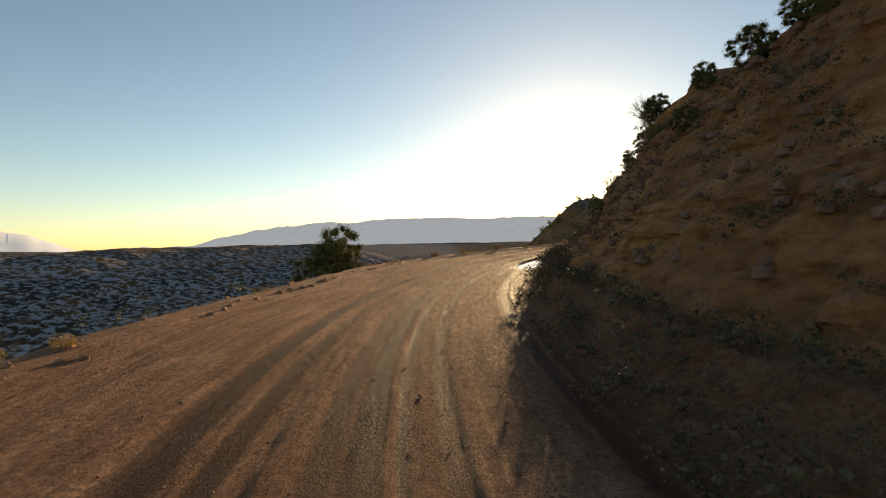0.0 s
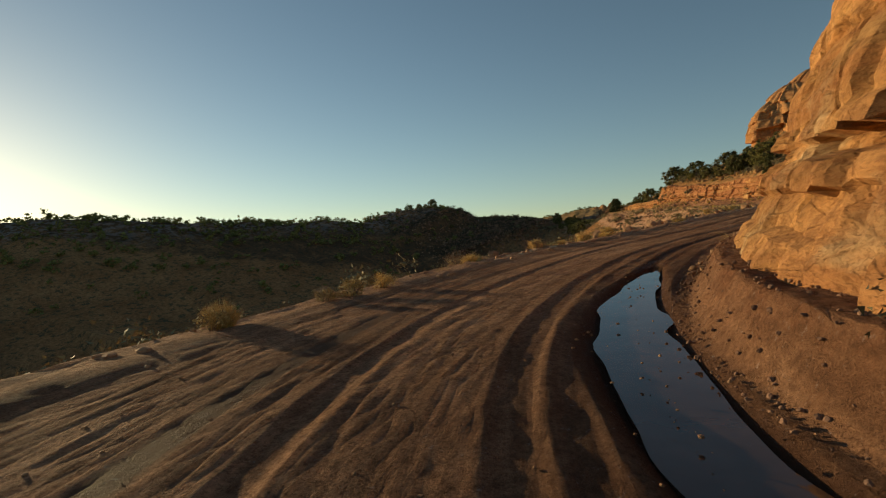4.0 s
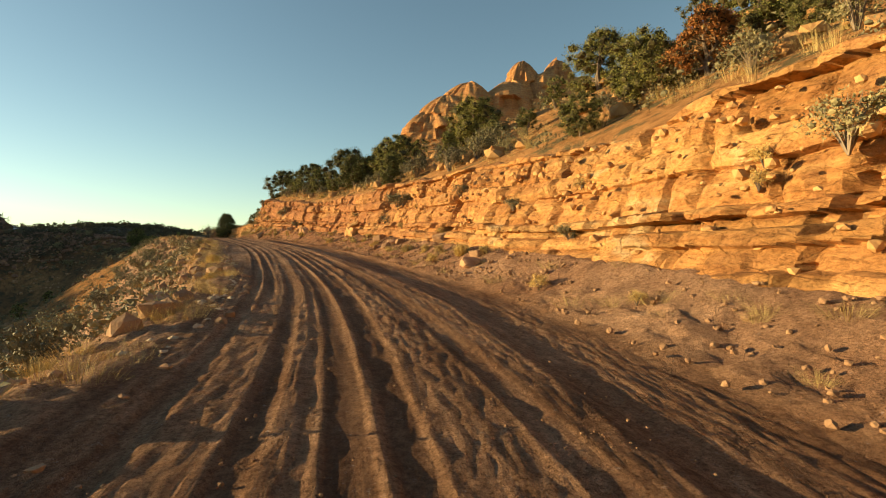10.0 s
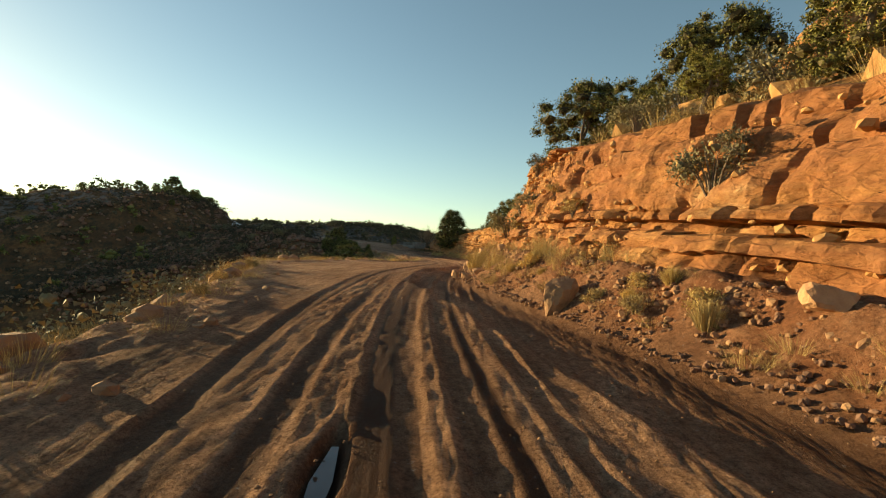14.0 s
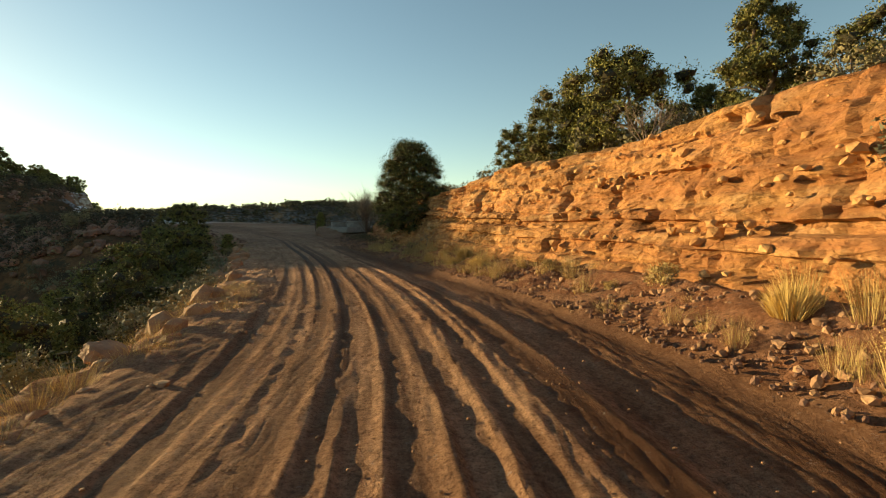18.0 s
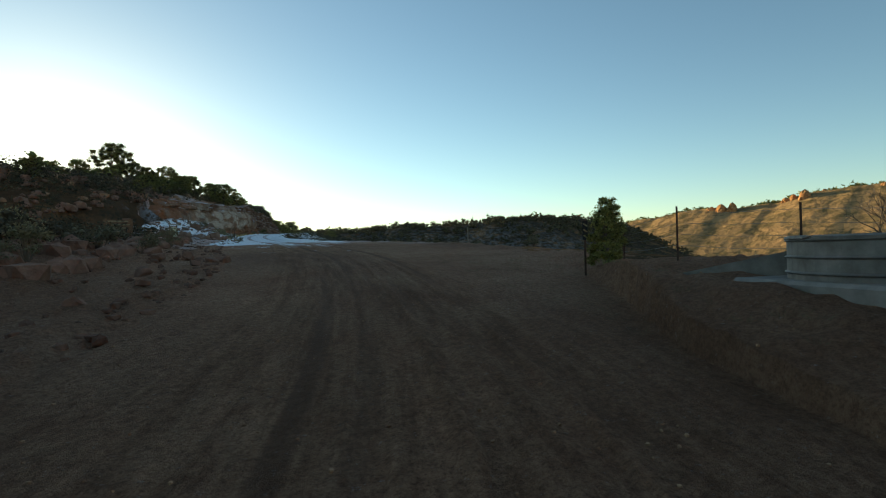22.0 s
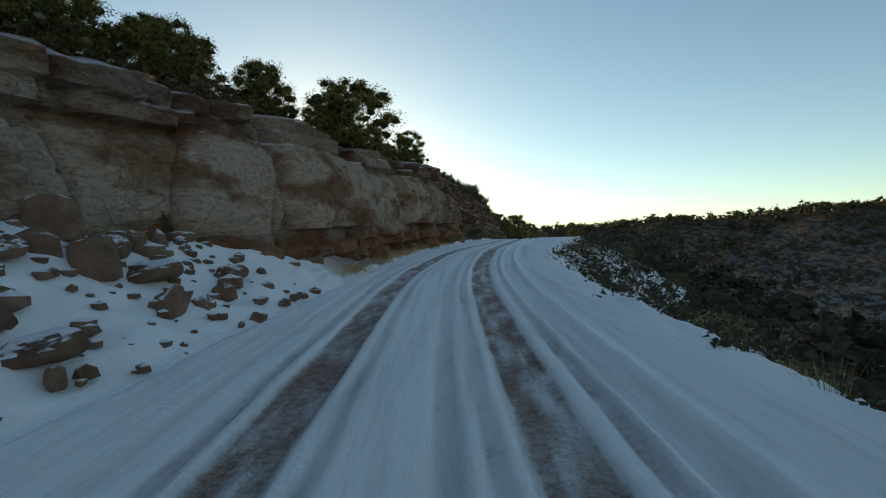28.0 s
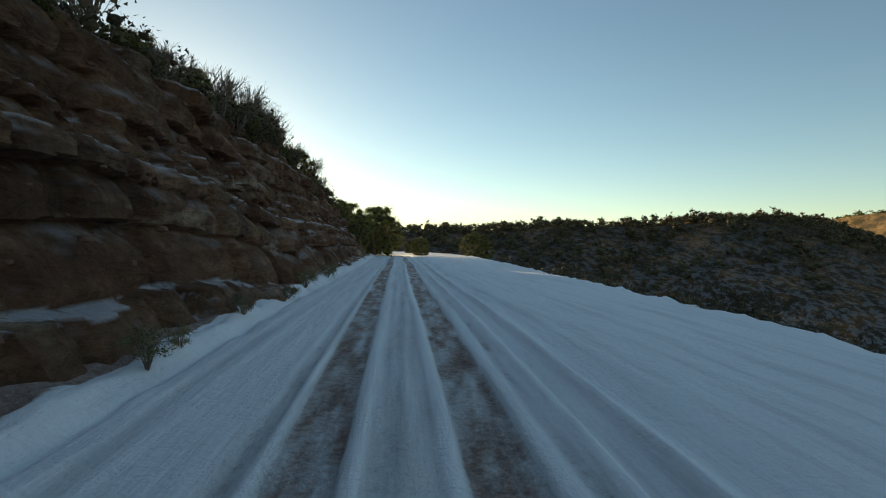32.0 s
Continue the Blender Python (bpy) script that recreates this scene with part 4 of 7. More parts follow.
def tree_thing(name, seed, tall, wide, foliage, label, category="tree", clumps=120, count=190, leaf=0.068, bare=0.06, stems=1, conic=0.0, core=0.5):
    """A tree with a twisted trunk, limbs and a ragged crown of many sprays."""
    rng = np.random.RandomState(seed)
    root = new(name)
    tagged(root, label, category)
    bm = bmesh.new()
    centres, radii = [], []
    for stem in range(stems):
        lean = rng.normal(size=2) * 0.10 * tall
        pts = [Vector((lean[0] * u**1.5 + rng.normal() * 0.03 * tall * (u > 0), lean[1] * u**1.5 + rng.normal() * 0.03 * tall * (u > 0), tall * 0.8 * u - 0.25 * (u == 0))) for u in np.linspace(0, 1, 7)]
        tube(bm, pts, [0.055 * tall * (1 - 0.85 * u) / stems**0.5 for u in np.linspace(0, 1, 7)], 7)
        for k in range(6):
            u = rng.uniform(max(bare, 0.15), 0.92)
            i = min(int(u * 6), 5)
            start = pts[i].lerp(pts[i + 1], u * 6 - i)
            ang = rng.uniform(0, math.tau)
            reach = wide * 0.5 * rng.uniform(0.55, 1.0) * (1 - (0.3 + conic) * u)
            end = start + Vector((math.cos(ang) * reach, math.sin(ang) * reach, reach * rng.uniform(0.1, 0.7)))
            mid = start.lerp(end, 0.5) + wobble(rng, 0.06 * tall)
            limb = bmesh.new()
            tube(limb, [start, mid, end], [0.02 * tall * (1 - 0.6 * u), 0.012 * tall, 0.004 * tall], 5)
            part("limb", limb, BARK, root)
            for v in (0.55, 0.8, 1.0):
                centres.append(start.lerp(end, v) + wobble(rng, 0.05 * tall))
                radii.append(wide * rng.uniform(0.09, 0.17))
        part("trunk", bm, BARK, root)
        bm = bmesh.new()
    while len(centres) < clumps:
        u = rng.uniform(bare, 1.0)
        ang = rng.uniform(0, math.tau)
        reach = wide * 0.5 * math.sqrt(rng.uniform(0.15, 1.0)) * (1 - conic * u) * math.sqrt(max(0.05, 1 - ((u - 0.45) / 0.62) ** 2))
        centres.append((math.cos(ang) * reach, math.sin(ang) * reach, tall * u))
        radii.append(wide * rng.uniform(0.07, 0.16))
    bm.free()
    v, f = leaves(rng, centres, radii, count, leaf)
    tagged(solid("crown", v, f, foliage, root), kind="stuff")
    # dark balls stand in for shade between the leaf clumps
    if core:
        v, f = shade_balls(rng, centres, np.asarray(radii) * core)
        tagged(solid("inner_growth", v, f, CROWN_SHADE, root), kind="stuff")
    return root


def shrub_thing(name, seed, tall, wide, foliage, label, category="bush", clumps=20, count=62, leaf=0.036):
    rng = np.random.RandomState(seed)
    root = new(name)
    tagged(root, label, category)
    bm = bmesh.new()
    for k in range(14):
        ang, out = rng.uniform(0, math.tau), wide * 0.45 * rng.uniform(0.2, 1)
        tip = Vector((math.cos(ang) * out, math.sin(ang) * out, tall * rng.uniform(0.5, 0.9)))
        tube(bm, [Vector((0, 0, -0.08)), tip * 0.5 + Vector((0, 0, 0.05)), tip], [0.016, 0.010, 0.004], 4)
    tagged(part("stem_mass", bm, TWIG, root), kind="stuff")
    c = [(math.cos(a) * r, math.sin(a) * r, h) for a, r, h in zip(rng.uniform(0, math.tau, clumps), wide * 0.38 * np.sqrt(rng.uniform(0, 1, clumps)), tall * rng.uniform(0.3, 0.85, clumps))]
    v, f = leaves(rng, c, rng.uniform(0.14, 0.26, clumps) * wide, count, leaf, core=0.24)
    tagged(solid("foliage", v, f, foliage, root), kind="stuff")
    return root


def bare_thing(name, seed, tall, wide, label, category="shrub", stems=9, fork=4, thin=0.03):
    """A leafless shrub: stems that fork and fork again into fine twigs."""
    rng = np.random.RandomState(seed)
    root = new(name)
    tagged(root, label, category)
    boughs, twigs = bmesh.new(), bmesh.new()

    def grow(bm, start, way, length, radius, level):
        end = start + way * length
        mid = start.lerp(end, 0.5) + wobble(rng, 1.0 * length * 0.06)
        tube(bm, [start, mid, end], [radius, radius * 0.8, radius * 0.45], 4 if level else 5)
        if level == 3:
            return
        for k in range(fork if level < 2 else 3):
            at = mid.lerp(end, rng.uniform(0.1, 1.0))
            turn = (way + wobble(rng, 0.42) + Vector((0, 0, 0.12))).normalized()
            grow(twigs if level >= 1 else bm, at, turn, length * rng.uniform(0.45, 0.75), radius * 0.5, level + 1)

    for k in range(stems):
        a, t = rng.uniform(0, math.tau), rng.uniform(0.15, 1.0)
        way = Vector((math.cos(a) * t * wide / tall, math.sin(a) * t * wide / tall, 1)).normalized()
        grow(boughs, Vector((math.cos(a) * 0.1, math.sin(a) * 0.1, -0.1)), way, tall * 0.42, thin, 0)
    tagged(part("bough_mass", boughs, BARK, root), kind="stuff")
    tagged(part("twig_mass", twigs, TWIG, root), kind="stuff")
    return root


def tuft_arrays(rng, tall, wide, blades):
    """Corners and faces of one tuft of dry grass."""
    a, r = rng.uniform(0, math.tau, blades), wide * 0.28 * np.sqrt(rng.uniform(0, 1, blades))
    base = np.stack([np.cos(a) * r, np.sin(a) * r, np.full(blades, -0.04)], 1)
    h = tall * rng.uniform(0.5, 1.1, (blades, 1))
    tip = base + np.concatenate([base[:, :2] * rng.uniform(0.6, 2.2, (blades, 1)) + rng.normal(size=(blades, 2)) * 0.08 * tall, h], 1)
    mid = base + (tip - base) * 0.5 + np.array([0, 0, 0.12]) * h
    side = np.stack([-np.sin(a * 3), np.cos(a * 3), a * 0], 1) * 0.0018
    v = np.stack([base - side, base + side, mid + side * 0.8, mid - side * 0.8, tip], 1).reshape(-1, 3)
    k = np.arange(blades)[:, None] * 5
    f = [tuple(q) for q in (k + np.array([0, 1, 2, 3])).tolist()] + [tuple(q) for q in (k + np.array([3, 2, 4])).tolist()]
    return v, f


def stone_mesh(name, seed, size, material, cuts=13, detail=2):
    """A broken block: a ball cut down by flat planes, with softened corners."""
    rng = np.random.RandomState(seed)
    bm = bmesh.new()
    bmesh.ops.create_icosphere(bm, subdivisions=detail, radius=1)
    n = rng.normal(size=(cuts, 3))
    n[:5] = np.array([(0, 0, 1), (0, 0, -1), (1, 0.2, 0.1), (-1, 0.1, 0.1), (0.1, 1, 0)]) + rng.normal(size=(5, 3)) * 0.12
    n /= np.linalg.norm(n, axis=1, keepdims=True)
    h = rng.uniform(0.55, 0.85, cuts)
    for v in bm.verts:
        p = np.array(v.co)
        r = np.min(h / np.maximum(n @ p, 0.05))
        v.co = Vector((p * min(r, 1.05) * np.array(size)).tolist()) * (1 + rng.normal() * 0.015)
    mesh = bpy.data.meshes.new(name)
    bm.to_mesh(mesh)
    bm.free()
    mesh.materials.append(material)
    return mesh


STONES = [stone_mesh("boulder", k + 5, s, STONE, 8, 3) for k, s in enumerate(((0.5, 0.4, 0.33), (0.5, 0.36, 0.42), (0.5, 0.42, 0.22), (0.5, 0.3, 0.5)))]
PALE_STONES = [stone_mesh("boulder", 20 + k, s, PALE_STONE) for k, s in enumerate(((0.5, 0.4, 0.35), (0.5, 0.38, 0.24), (0.5, 0.33, 0.46)))]
BROWN_STONES = [stone_mesh("boulder", 40 + k, s, BROWN_STONE, 8, 3) for k, s in enumerate(((0.5, 0.4, 0.36), (0.5, 0.36, 0.3), (0.5, 0.42, 0.26), (0.5, 0.32, 0.44)))]
DARK_STONES = [stone_mesh("boulder", 60 + k, s, DARK_STONE, 11, 3) for k, s in enumerate(((0.34, 0.27, 0.2), (0.36, 0.25, 0.16), (0.3, 0.22, 0.24)))]
DICE = random.Random(7)


def boulder(s, d, size, label, stones=STONES, group="loose boulders"):
    p, _ = spot(s, d)
    ob = new("boulder", DICE.choice(stones))
    k = size
    ob.matrix_world = Matrix.Translation(p + Vector((0, 0, 0.12 * k))) @ pose(0, 0, 0, DICE.uniform(-18, 18), DICE.uniform(-18, 18), DICE.uniform(0, 360)) @ Matrix.Diagonal((k, k, k, 1))
    tagged(ob, label, "boulder", group)


def stuff_tufts(name, label, category, spots, foliage, seed, tall, wide, blades):
    """Many tufts of grass in one mesh."""
    rng = np.random.RandomState(seed)
    kinds = [tuft_arrays(rng, tall, wide, blades) for _ in range(5)]
    vs, fs, n = [], [], 0
    for p, k in spots:
        v, f = kinds[rng.randint(5)]
        t = rng.uniform(0, math.tau)
        c, q = math.cos(t) * k, math.sin(t) * k
        w = np.stack([v[:, 0] * c - v[:, 1] * q, v[:, 0] * q + v[:, 1] * c, v[:, 2] * k], 1) + np.array(p)
        vs.append(w)
        fs += [tuple(i + n for i in g) for g in f]
        n += len(v)
    tagged(solid(name, np.concatenate(vs), fs, foliage), label, category, kind="stuff")


def stuff_stones(name, label, spots, material, seed, category="stones"):
    """Many small broken stones in one mesh."""
    rng = np.random.RandomState(seed)
    shapes = []
    for k in range(8):
        m = stone_mesh("chip", 300 + k, (0.5, rng.uniform(0.3, 0.45), rng.uniform(0.26, 0.46)), material, 8, 1)
        v = np.array([q.co for q in m.vertices])
        shapes.append((v, np.array([p.vertices[:] for p in m.polygons])))
        bpy.data.meshes.remove(m)
    vs, fs, n = [], [], 0
    for p, k in spots:
        v, f = shapes[rng.randint(8)]
        t = rng.uniform(0, math.tau)
        c, q = math.cos(t) * k, math.sin(t) * k
        w = np.stack([v[:, 0] * c - v[:, 1] * q, v[:, 0] * q + v[:, 1] * c, v[:, 2] * k], 1) + np.array(p) + np.array([0, 0, 0.1 * k])
        vs.append(w)
        fs.append(f + n)
        n += len(v)
    tagged(solid(name, np.concatenate(vs), np.concatenate(fs), material), label, category, kind="stuff")


def many_spots(rng, n, s0, s1, d_of, k0, k1):
    """n places on the ground: s between s0 and s1, d by a function of s and a random number."""
    s = rng.uniform(s0, s1, n)
    d = d_of(s, rng.uniform(0, 1, n))
    x, y = place(s, d)
    z = land(s, d, x, y)
    return [((float(a), float(b), float(c)), float(k)) for a, b, c, k in zip(x, y, z, rng.uniform(k0, k1, n))]


def put(proto, first, x, y, z, turn, size, tall=1.0):
    """The first call moves the prototype itself, later ones copy it."""
    m = Matrix.Translation((x, y, z)) @ pose(0, 0, 0, 0, 0, turn) @ Matrix.Diagonal((size, size, size * tall, 1))
    if first:
        proto.matrix_world = m
        return proto
    return copy_thing(proto, m)


class Planter:
    """Plants copies of one of several prototypes, all with their own size and turn."""

    def __init__(self, protos, true=False):
        self.protos, self.used, self.true, self.first = protos, set(), true, {}

    def at(self, x, y, z, size, k=None, tall=1.0, label=""):
        k = DICE.randrange(len(self.protos)) if k is None else k
        if self.true:
            size = size / self.first.setdefault(k, size) if k in self.first else self.first.setdefault(k, size)
        ob = put(self.protos[k], k not in self.used, x, y, z, DICE.uniform(0, 360), size, tall)
        self.used.add(k)
        if label:
            tagged(ob, label)
        return ob

    def on(self, s, d, size, k=None, tall=1.0, label=""):
        p, _ = spot(s, d)
        return self.at(p.x, p.y, p.z - 0.05, size, k, tall, label)


def bunch_thing(seed, tall, wide, blades):
    """A dome of fine dry grass with a dense heart."""
    rng = np.random.RandomState(seed)
    root = new("bunchgrass")
    tagged(root, "golden dome of dry bunchgrass on red ground", "grass", "bunches of grass")
    n = blades
    a, r = rng.uniform(0, math.tau, n), np.sqrt(rng.uniform(0, 1, n))
    base = np.stack([np.cos(a) * r * wide * 0.2, np.sin(a) * r * wide * 0.2, np.full(n, -0.04)], 1)
    out = r * rng.uniform(0.7, 1.2, n) * wide * 0.5
    h = tall * (1.05 - 0.5 * r**2) * rng.uniform(0.7, 1.05, n)
    tip = np.stack([np.cos(a) * out, np.sin(a) * out, h], 1) + rng.normal(size=(n, 3)) * 0.03
    mid = base * 0.45 + tip * 0.55 + np.array([0, 0, 0.1]) * tall
    side = np.stack([-np.sin(a * 5), np.cos(a * 5), a * 0], 1) * 0.0022
    v = np.stack([base - side, base + side, mid + side, mid - side, tip], 1).reshape(-1, 3)
    k = np.arange(n)[:, None] * 5
    f = [tuple(q) for q in (k + np.array([0, 1, 2, 3])).tolist()] + [tuple(q) for q in (k + np.array([3, 2, 4])).tolist()]
    tagged(solid("blade_mass", v, f, STRAW, root), kind="stuff")
    return root


# ---- the trees ----
bunches = Planter([bunch_thing(71, 0.38, 0.7, 900), bunch_thing(72, 0.34, 0.8, 900), bunch_thing(73, 0.46, 0.66, 900)])
# prototypes about 4 m high
junipers = Planter([tree_thing("juniper", 11, 4.0, 4.0, JUNIPER, "dense dark green juniper with a twisted trunk on the slope"),
                    tree_thing("juniper", 12, 4.2, 3.2, JUNIPER, "upright green juniper with a ragged crown on the slope", bare=0.05, conic=0.3),
                    tree_thing("juniper", 13, 3.6, 4.6, JUNIPER, "broad green juniper with several stems and gaps in its crown", stems=2, clumps=116),
                    tree_thing("juniper", 14, 4.4, 3.6, JUNIPER, "open pinyon tree with bare lower limbs", bare=0.34, clumps=80, count=170, core=0.45)])
far_junipers = Planter([tree_thing("juniper", 31, 4.0, 4.0, JUNIPER, "round green juniper on the far slope", clumps=56, count=46, leaf=0.13),
                        tree_thing("juniper", 32, 4.2, 3.4, JUNIPER, "upright green juniper on the far slope", clumps=52, count=46, leaf=0.13, conic=0.3)])
conifer = Planter([tree_thing("conifer", 15, 5.6, 5.4, SHADE_NEEDLES, "tall dense dark conifer beside the road cut", bare=0.03, clumps=300, count=330, conic=0.45, leaf=0.05, core=0.36)])
russets = Planter([tree_thing("oak_shrub", 16, 3.0, 2.8, RUSSET, "small oak with russet autumn leaves on the slope", bare=0.15, clumps=40, stems=2)])
bares = Planter([bare_thing("bare_shrub", 17, 2.4, 2.6, "grey leafless shrub with fine twigs"), bare_thing("bare_shrub", 18, 2.0, 1.5, "thin leafless desert shrub with upright stems", stems=7)], True)
sages = Planter([shrub_thing("sagebrush", 21, 0.8, 1.1, SAGE, "grey green sagebrush on dry ground"), shrub_thing("sagebrush", 22, 0.6, 1.2, SAGE, "low rounded grey sagebrush"),
                 shrub_thing("sagebrush", 23, 1.0, 0.9, SAGE, "upright dusty green brush on dry ground")])
pales = Planter([shrub_thing("rabbitbrush", 24, 0.7, 0.9, STRAW, "straw yellow rabbitbrush with dry flower heads", clumps=22, leaf=0.034), shrub_thing("rabbitbrush", 25, 0.55, 0.8, STRAW, "round pale dry rabbitbrush", clumps=20, leaf=0.034)])

# six junipers from (186.5, 143.5) to (203, 139) are added to block low sun
for x, y, size, k in ((199, 138.5, 1.0, 2), (204.5, 137, 0.7, 0), (201.5, 138.5, 0.55, 1), (194, 141, 0.5, 0), (188.5, 143, 0.5, 3), (191, 142, 0.35, 1), (183, 146, 0.5, 0), (178, 147.5, 0.5, 2), (185, 145.5, 0.35, 1), (173, 149, 0.5, 0), (170, 150.5, 0.4, 2), (207.5, 141, 0.6, 3), (186.5, 143.5, 0.55, 0), (192.5, 141, 0.6, 2), (196, 140, 0.65, 0), (197.3, 141.5, 0.6, 1), (190, 143.8, 0.5, 0), (203, 139, 0.55, 2), (161.3, 64.6, 0.75, 1), (161.5, 69.6, 0.7, 1),
                      (164.5, 67.5, 0.6, 0), (167, 70.5, 0.65, 2), (170, 76, 0.65, 0), (165.5, 73, 0.65, 0)):
    junipers.at(x, y, ground_at(x, y) - 0.1, size, k)
for s, d, size, k in ((160, 6.5, 1.05, 2), (157, 8.2, 0.9, 0), (155, 8.5, 0.7, 3), (147, 7.5, 0.8, 3), (189, 9.5, 0.8, 0), (176, 9.5, 0.9, 0), (170, 9, 0.6, 2), (151, 9.5, 0.85, 2), (144, 9.5, 0.95, 0), (139.5, 10, 1.0, 1),
                      (137, 11, 1.05, 2), (134, 10.5, 1.2, 0), (119.5, 8.2, 0.95, 1), (134, 13, 1.0, 0), (129, 12.5, 1.0, 2), (116, 11, 0.9, 1), (114, 13, 0.7, 3), (126, 11, 0.8, 0), (117.5, 14, 0.9, 2),
                      (110, 13, 0.7, 3), (102, 10.5, 0.6, 0), (101, 13, 0.7, 2), (88, 13, 0.6, 0), (99, 16, 0.7, 2), (96, 14, 0.6, 0), (123, 16, 0.9, 1), (140, 16, 0.9, 0), (110, 18, 0.9, 2),
                      (90, 17, 0.8, 2), (98, 20, 0.9, 0), (71, 10.5, 0.55, 3), (57.5, 9.5, 0.75, 0), (60, 11, 0.8, 0), (74, 15, 0.6, 0), (186, 6.0, 0.5, 3), (179, 6.8, 0.45, 3), (172, 6.8, 0.6, 3), (165, 7.2, 0.8, 0),
                      (189.5, 9, 1.15, 0), (187, 10, 1.0, 2), (185.5, 12, 0.9, 1), (182.6, 11, 1.5, 1), (180.5, 12, 0.6, 2), (192, 8.6, 0.9, 0), (190.4, 8.2, 0.7, 3), (184, 14, 1.0, 1),
                      (6.5, 8.6, 0.42, 0), (9.5, 8.4, 0.35, 3), (3, 10, 0.6, 0), (12, 9.2, 0.3, 1), (33, 5.0, 0.3, 3), (207, -6.4, 0.75, 0), (204.5, -7.5, 0.8, 2), (210, -9, 0.7, 0)):
    junipers.on(s, d, size, k)
for s, d, size, k in ((273, -12, 0.8, 0), (280, -12, 0.8, 2), (284.5, -11, 0.9, 0), (289, -13, 0.9, 3), (296, -11.5, 0.75, 2), (286, -10.6, 0.8, 3), (283, -11, 0.8, 0), (288, -9.6, 0.9, 2), (299, -8.8, 0.95, 2), (302.5, -9.2, 0.7, 3),
                      (312, -10, 0.65, 0), (307, -8.4, 0.95, 3), (315, -7.8, 0.62, 1), (328, -9, 0.6, 0), (339, -8.5, 0.55, 2), (365, -9, 0.5, 0), (333, -9.4, 0.8, 2), (349, -9, 0.7, 0), (304, -8.3, 0.7, 1), (309.5, -8.6, 0.65, 2), (312, -8.2, 0.5, 3), (321, -8.2, 0.6, 1), (325, -8.4, 0.55, 3), (336, -8.2, 0.6, 1), (344, -8.0, 0.55, 0), (320, -11, 0.6, 0), (276, -15, 0.8, 0), (296.5, -7.4, 1.5, 3), (308.5, -7.0, 0.8, 1), (290, -10.5, 1.25, 0), (293.5, -9.8, 1.15, 2), (286.5, -9.4, 1.2, 2), (279, -10.4, 1.2, 2), (274.5, -10.8, 1.3, 3), (270, -11.5, 1.1, 0),
                      (262, -18, 0.8, 2), (268, -17, 0.7, 0), (255, -24, 0.8, 0), (292, -16, 0.8, 0), (250, -30, 0.7, 2), (262, -27, 0.8, 0)):
    junipers.on(s, d, (0.38 if s < 288 else 0.62) * size + 0.08, k, label="dark juniper on the snowy bank above the road")
junipers.at(-5.2, 24.8, -4.1, 0.84, 0, 1.3)
junipers.at(-5.9, 24.2, -4.5, 0.55, 2, 1.2)
conifer.at(168.8, 56.7, 5.6, 0.86, 0)
for s, f, size, k in ((29, 0.97, 0.6, 0), (30, 0.66, 0.5, 0), (31, 0.5, 0.42, 1), (27.5, 0.9, 0.5, 1), (25.6, 0.98, 0.7, 0), (30.5, 0.78, 0.4, 1), (22, 0.5, 0.4, 0), (33, 0.4, 0.35, 1)):
    x, y = place(s, float(base_r(s)) + 0.15 + float(lean_r(s)) * float(cliff_r(s)) * f)
    bares.at(float(x), float(y), float(road_z(s)) + f * float(cliff_r(s)) - 0.1, size, k, label="leafless shrub on the rocky slope above the bend")
for s, f, size, k in ((30.3, 0.64, 0.24, 1), (28, 0.86, 0.22, 2), (26, 0.97, 0.5, 3), (24, 0.7, 0.2, 0), (21, 0.35, 0.16, 2), (32, 0.45, 0.14, 0), (23, 0.95, 0.35, 0), (12, 0.97, 0.34, 0), (14.5, 0.93, 0.26, 2), (10.6, 0.9, 0.3, 1), (18.5, 0.97, 0.3, 0), (16, 0.7, 0.2, 2), (9, 0.99, 0.4, 2), (20, 0.75, 0.2, 0)):
    x, y = place(s, float(base_r(s)) + 0.15 + float(lean_r(s)) * float(cliff_r(s)) * f)
    junipers.at(float(x), float(y), float(road_z(s)) + f * float(cliff_r(s)) - 0.15, size, k, label="small dark juniper clinging to the rock above the bend")
fence_tree = Planter([tree_thing("conifer", 19, 2.6, 1.7, JUNIPER, "small upright conifer beside a wire fence", bare=0.0, clumps=130, count=110, leaf=0.05, conic=0.5, core=0.3)])
fence_tree.at(189.85, 74.9, ground_at(189.85, 74.9) - 0.12, 0.68, 0)
for s, d, size in ((99, 13.5, 0.9), (90, 12, 0.95), (88, 14.2, 0.8), (104, 17, 0.6)):
    russets.on(s, d, size, 0)
big_shrub = bare_thing("bare_shrub", 19, 3.8, 4.4, "large leafless shrub with a dense mass of grey twigs", stems=17, fork=5, thin=0.035)
big_shrub.matrix_world = pose(176.0, 62.9, 5.75)
for s, d, size, k in ((200.5, 5.6, 1.0, 0), (194.5, 5.2, 0.8, 0), (58, 8.4, 0.8, 0), (64, 8.2, 0.9, 0), (68, 9.5, 0.8, 0), (183, 7.6, 0.7, 0), (178.5, 11.5, 0.8, 0), (46.5, -4.8, 0.6, 1), (47.5, -5.4, 0.6, 1), (14, 5.2, 0.6, 0), (9, 7.2, 0.8, 0),
                      (318.5, -6.8, 0.6, 1), (340, -7.2, 0.9, 1), (342, -7.6, 0.8, 1), (356, -6.6, 0.6, 1), (266, -10.5, 0.8, 1), (223, 14, 1.2, 0), (226, 16, 1.0, 0), (272, -13, 0.8, 0)):
    bares.on(s, d, size, k)
junipers.on(212.5, 8.2, 0.62, 3, label="ragged half-bare bush on the bank")
junipers.on(214.5, -7.6, 0.72, 2, label="broad dark bush beside the road")
junipers.on(212.5, -7.2, 0.6, 0, label="broad dark bush beside the road")

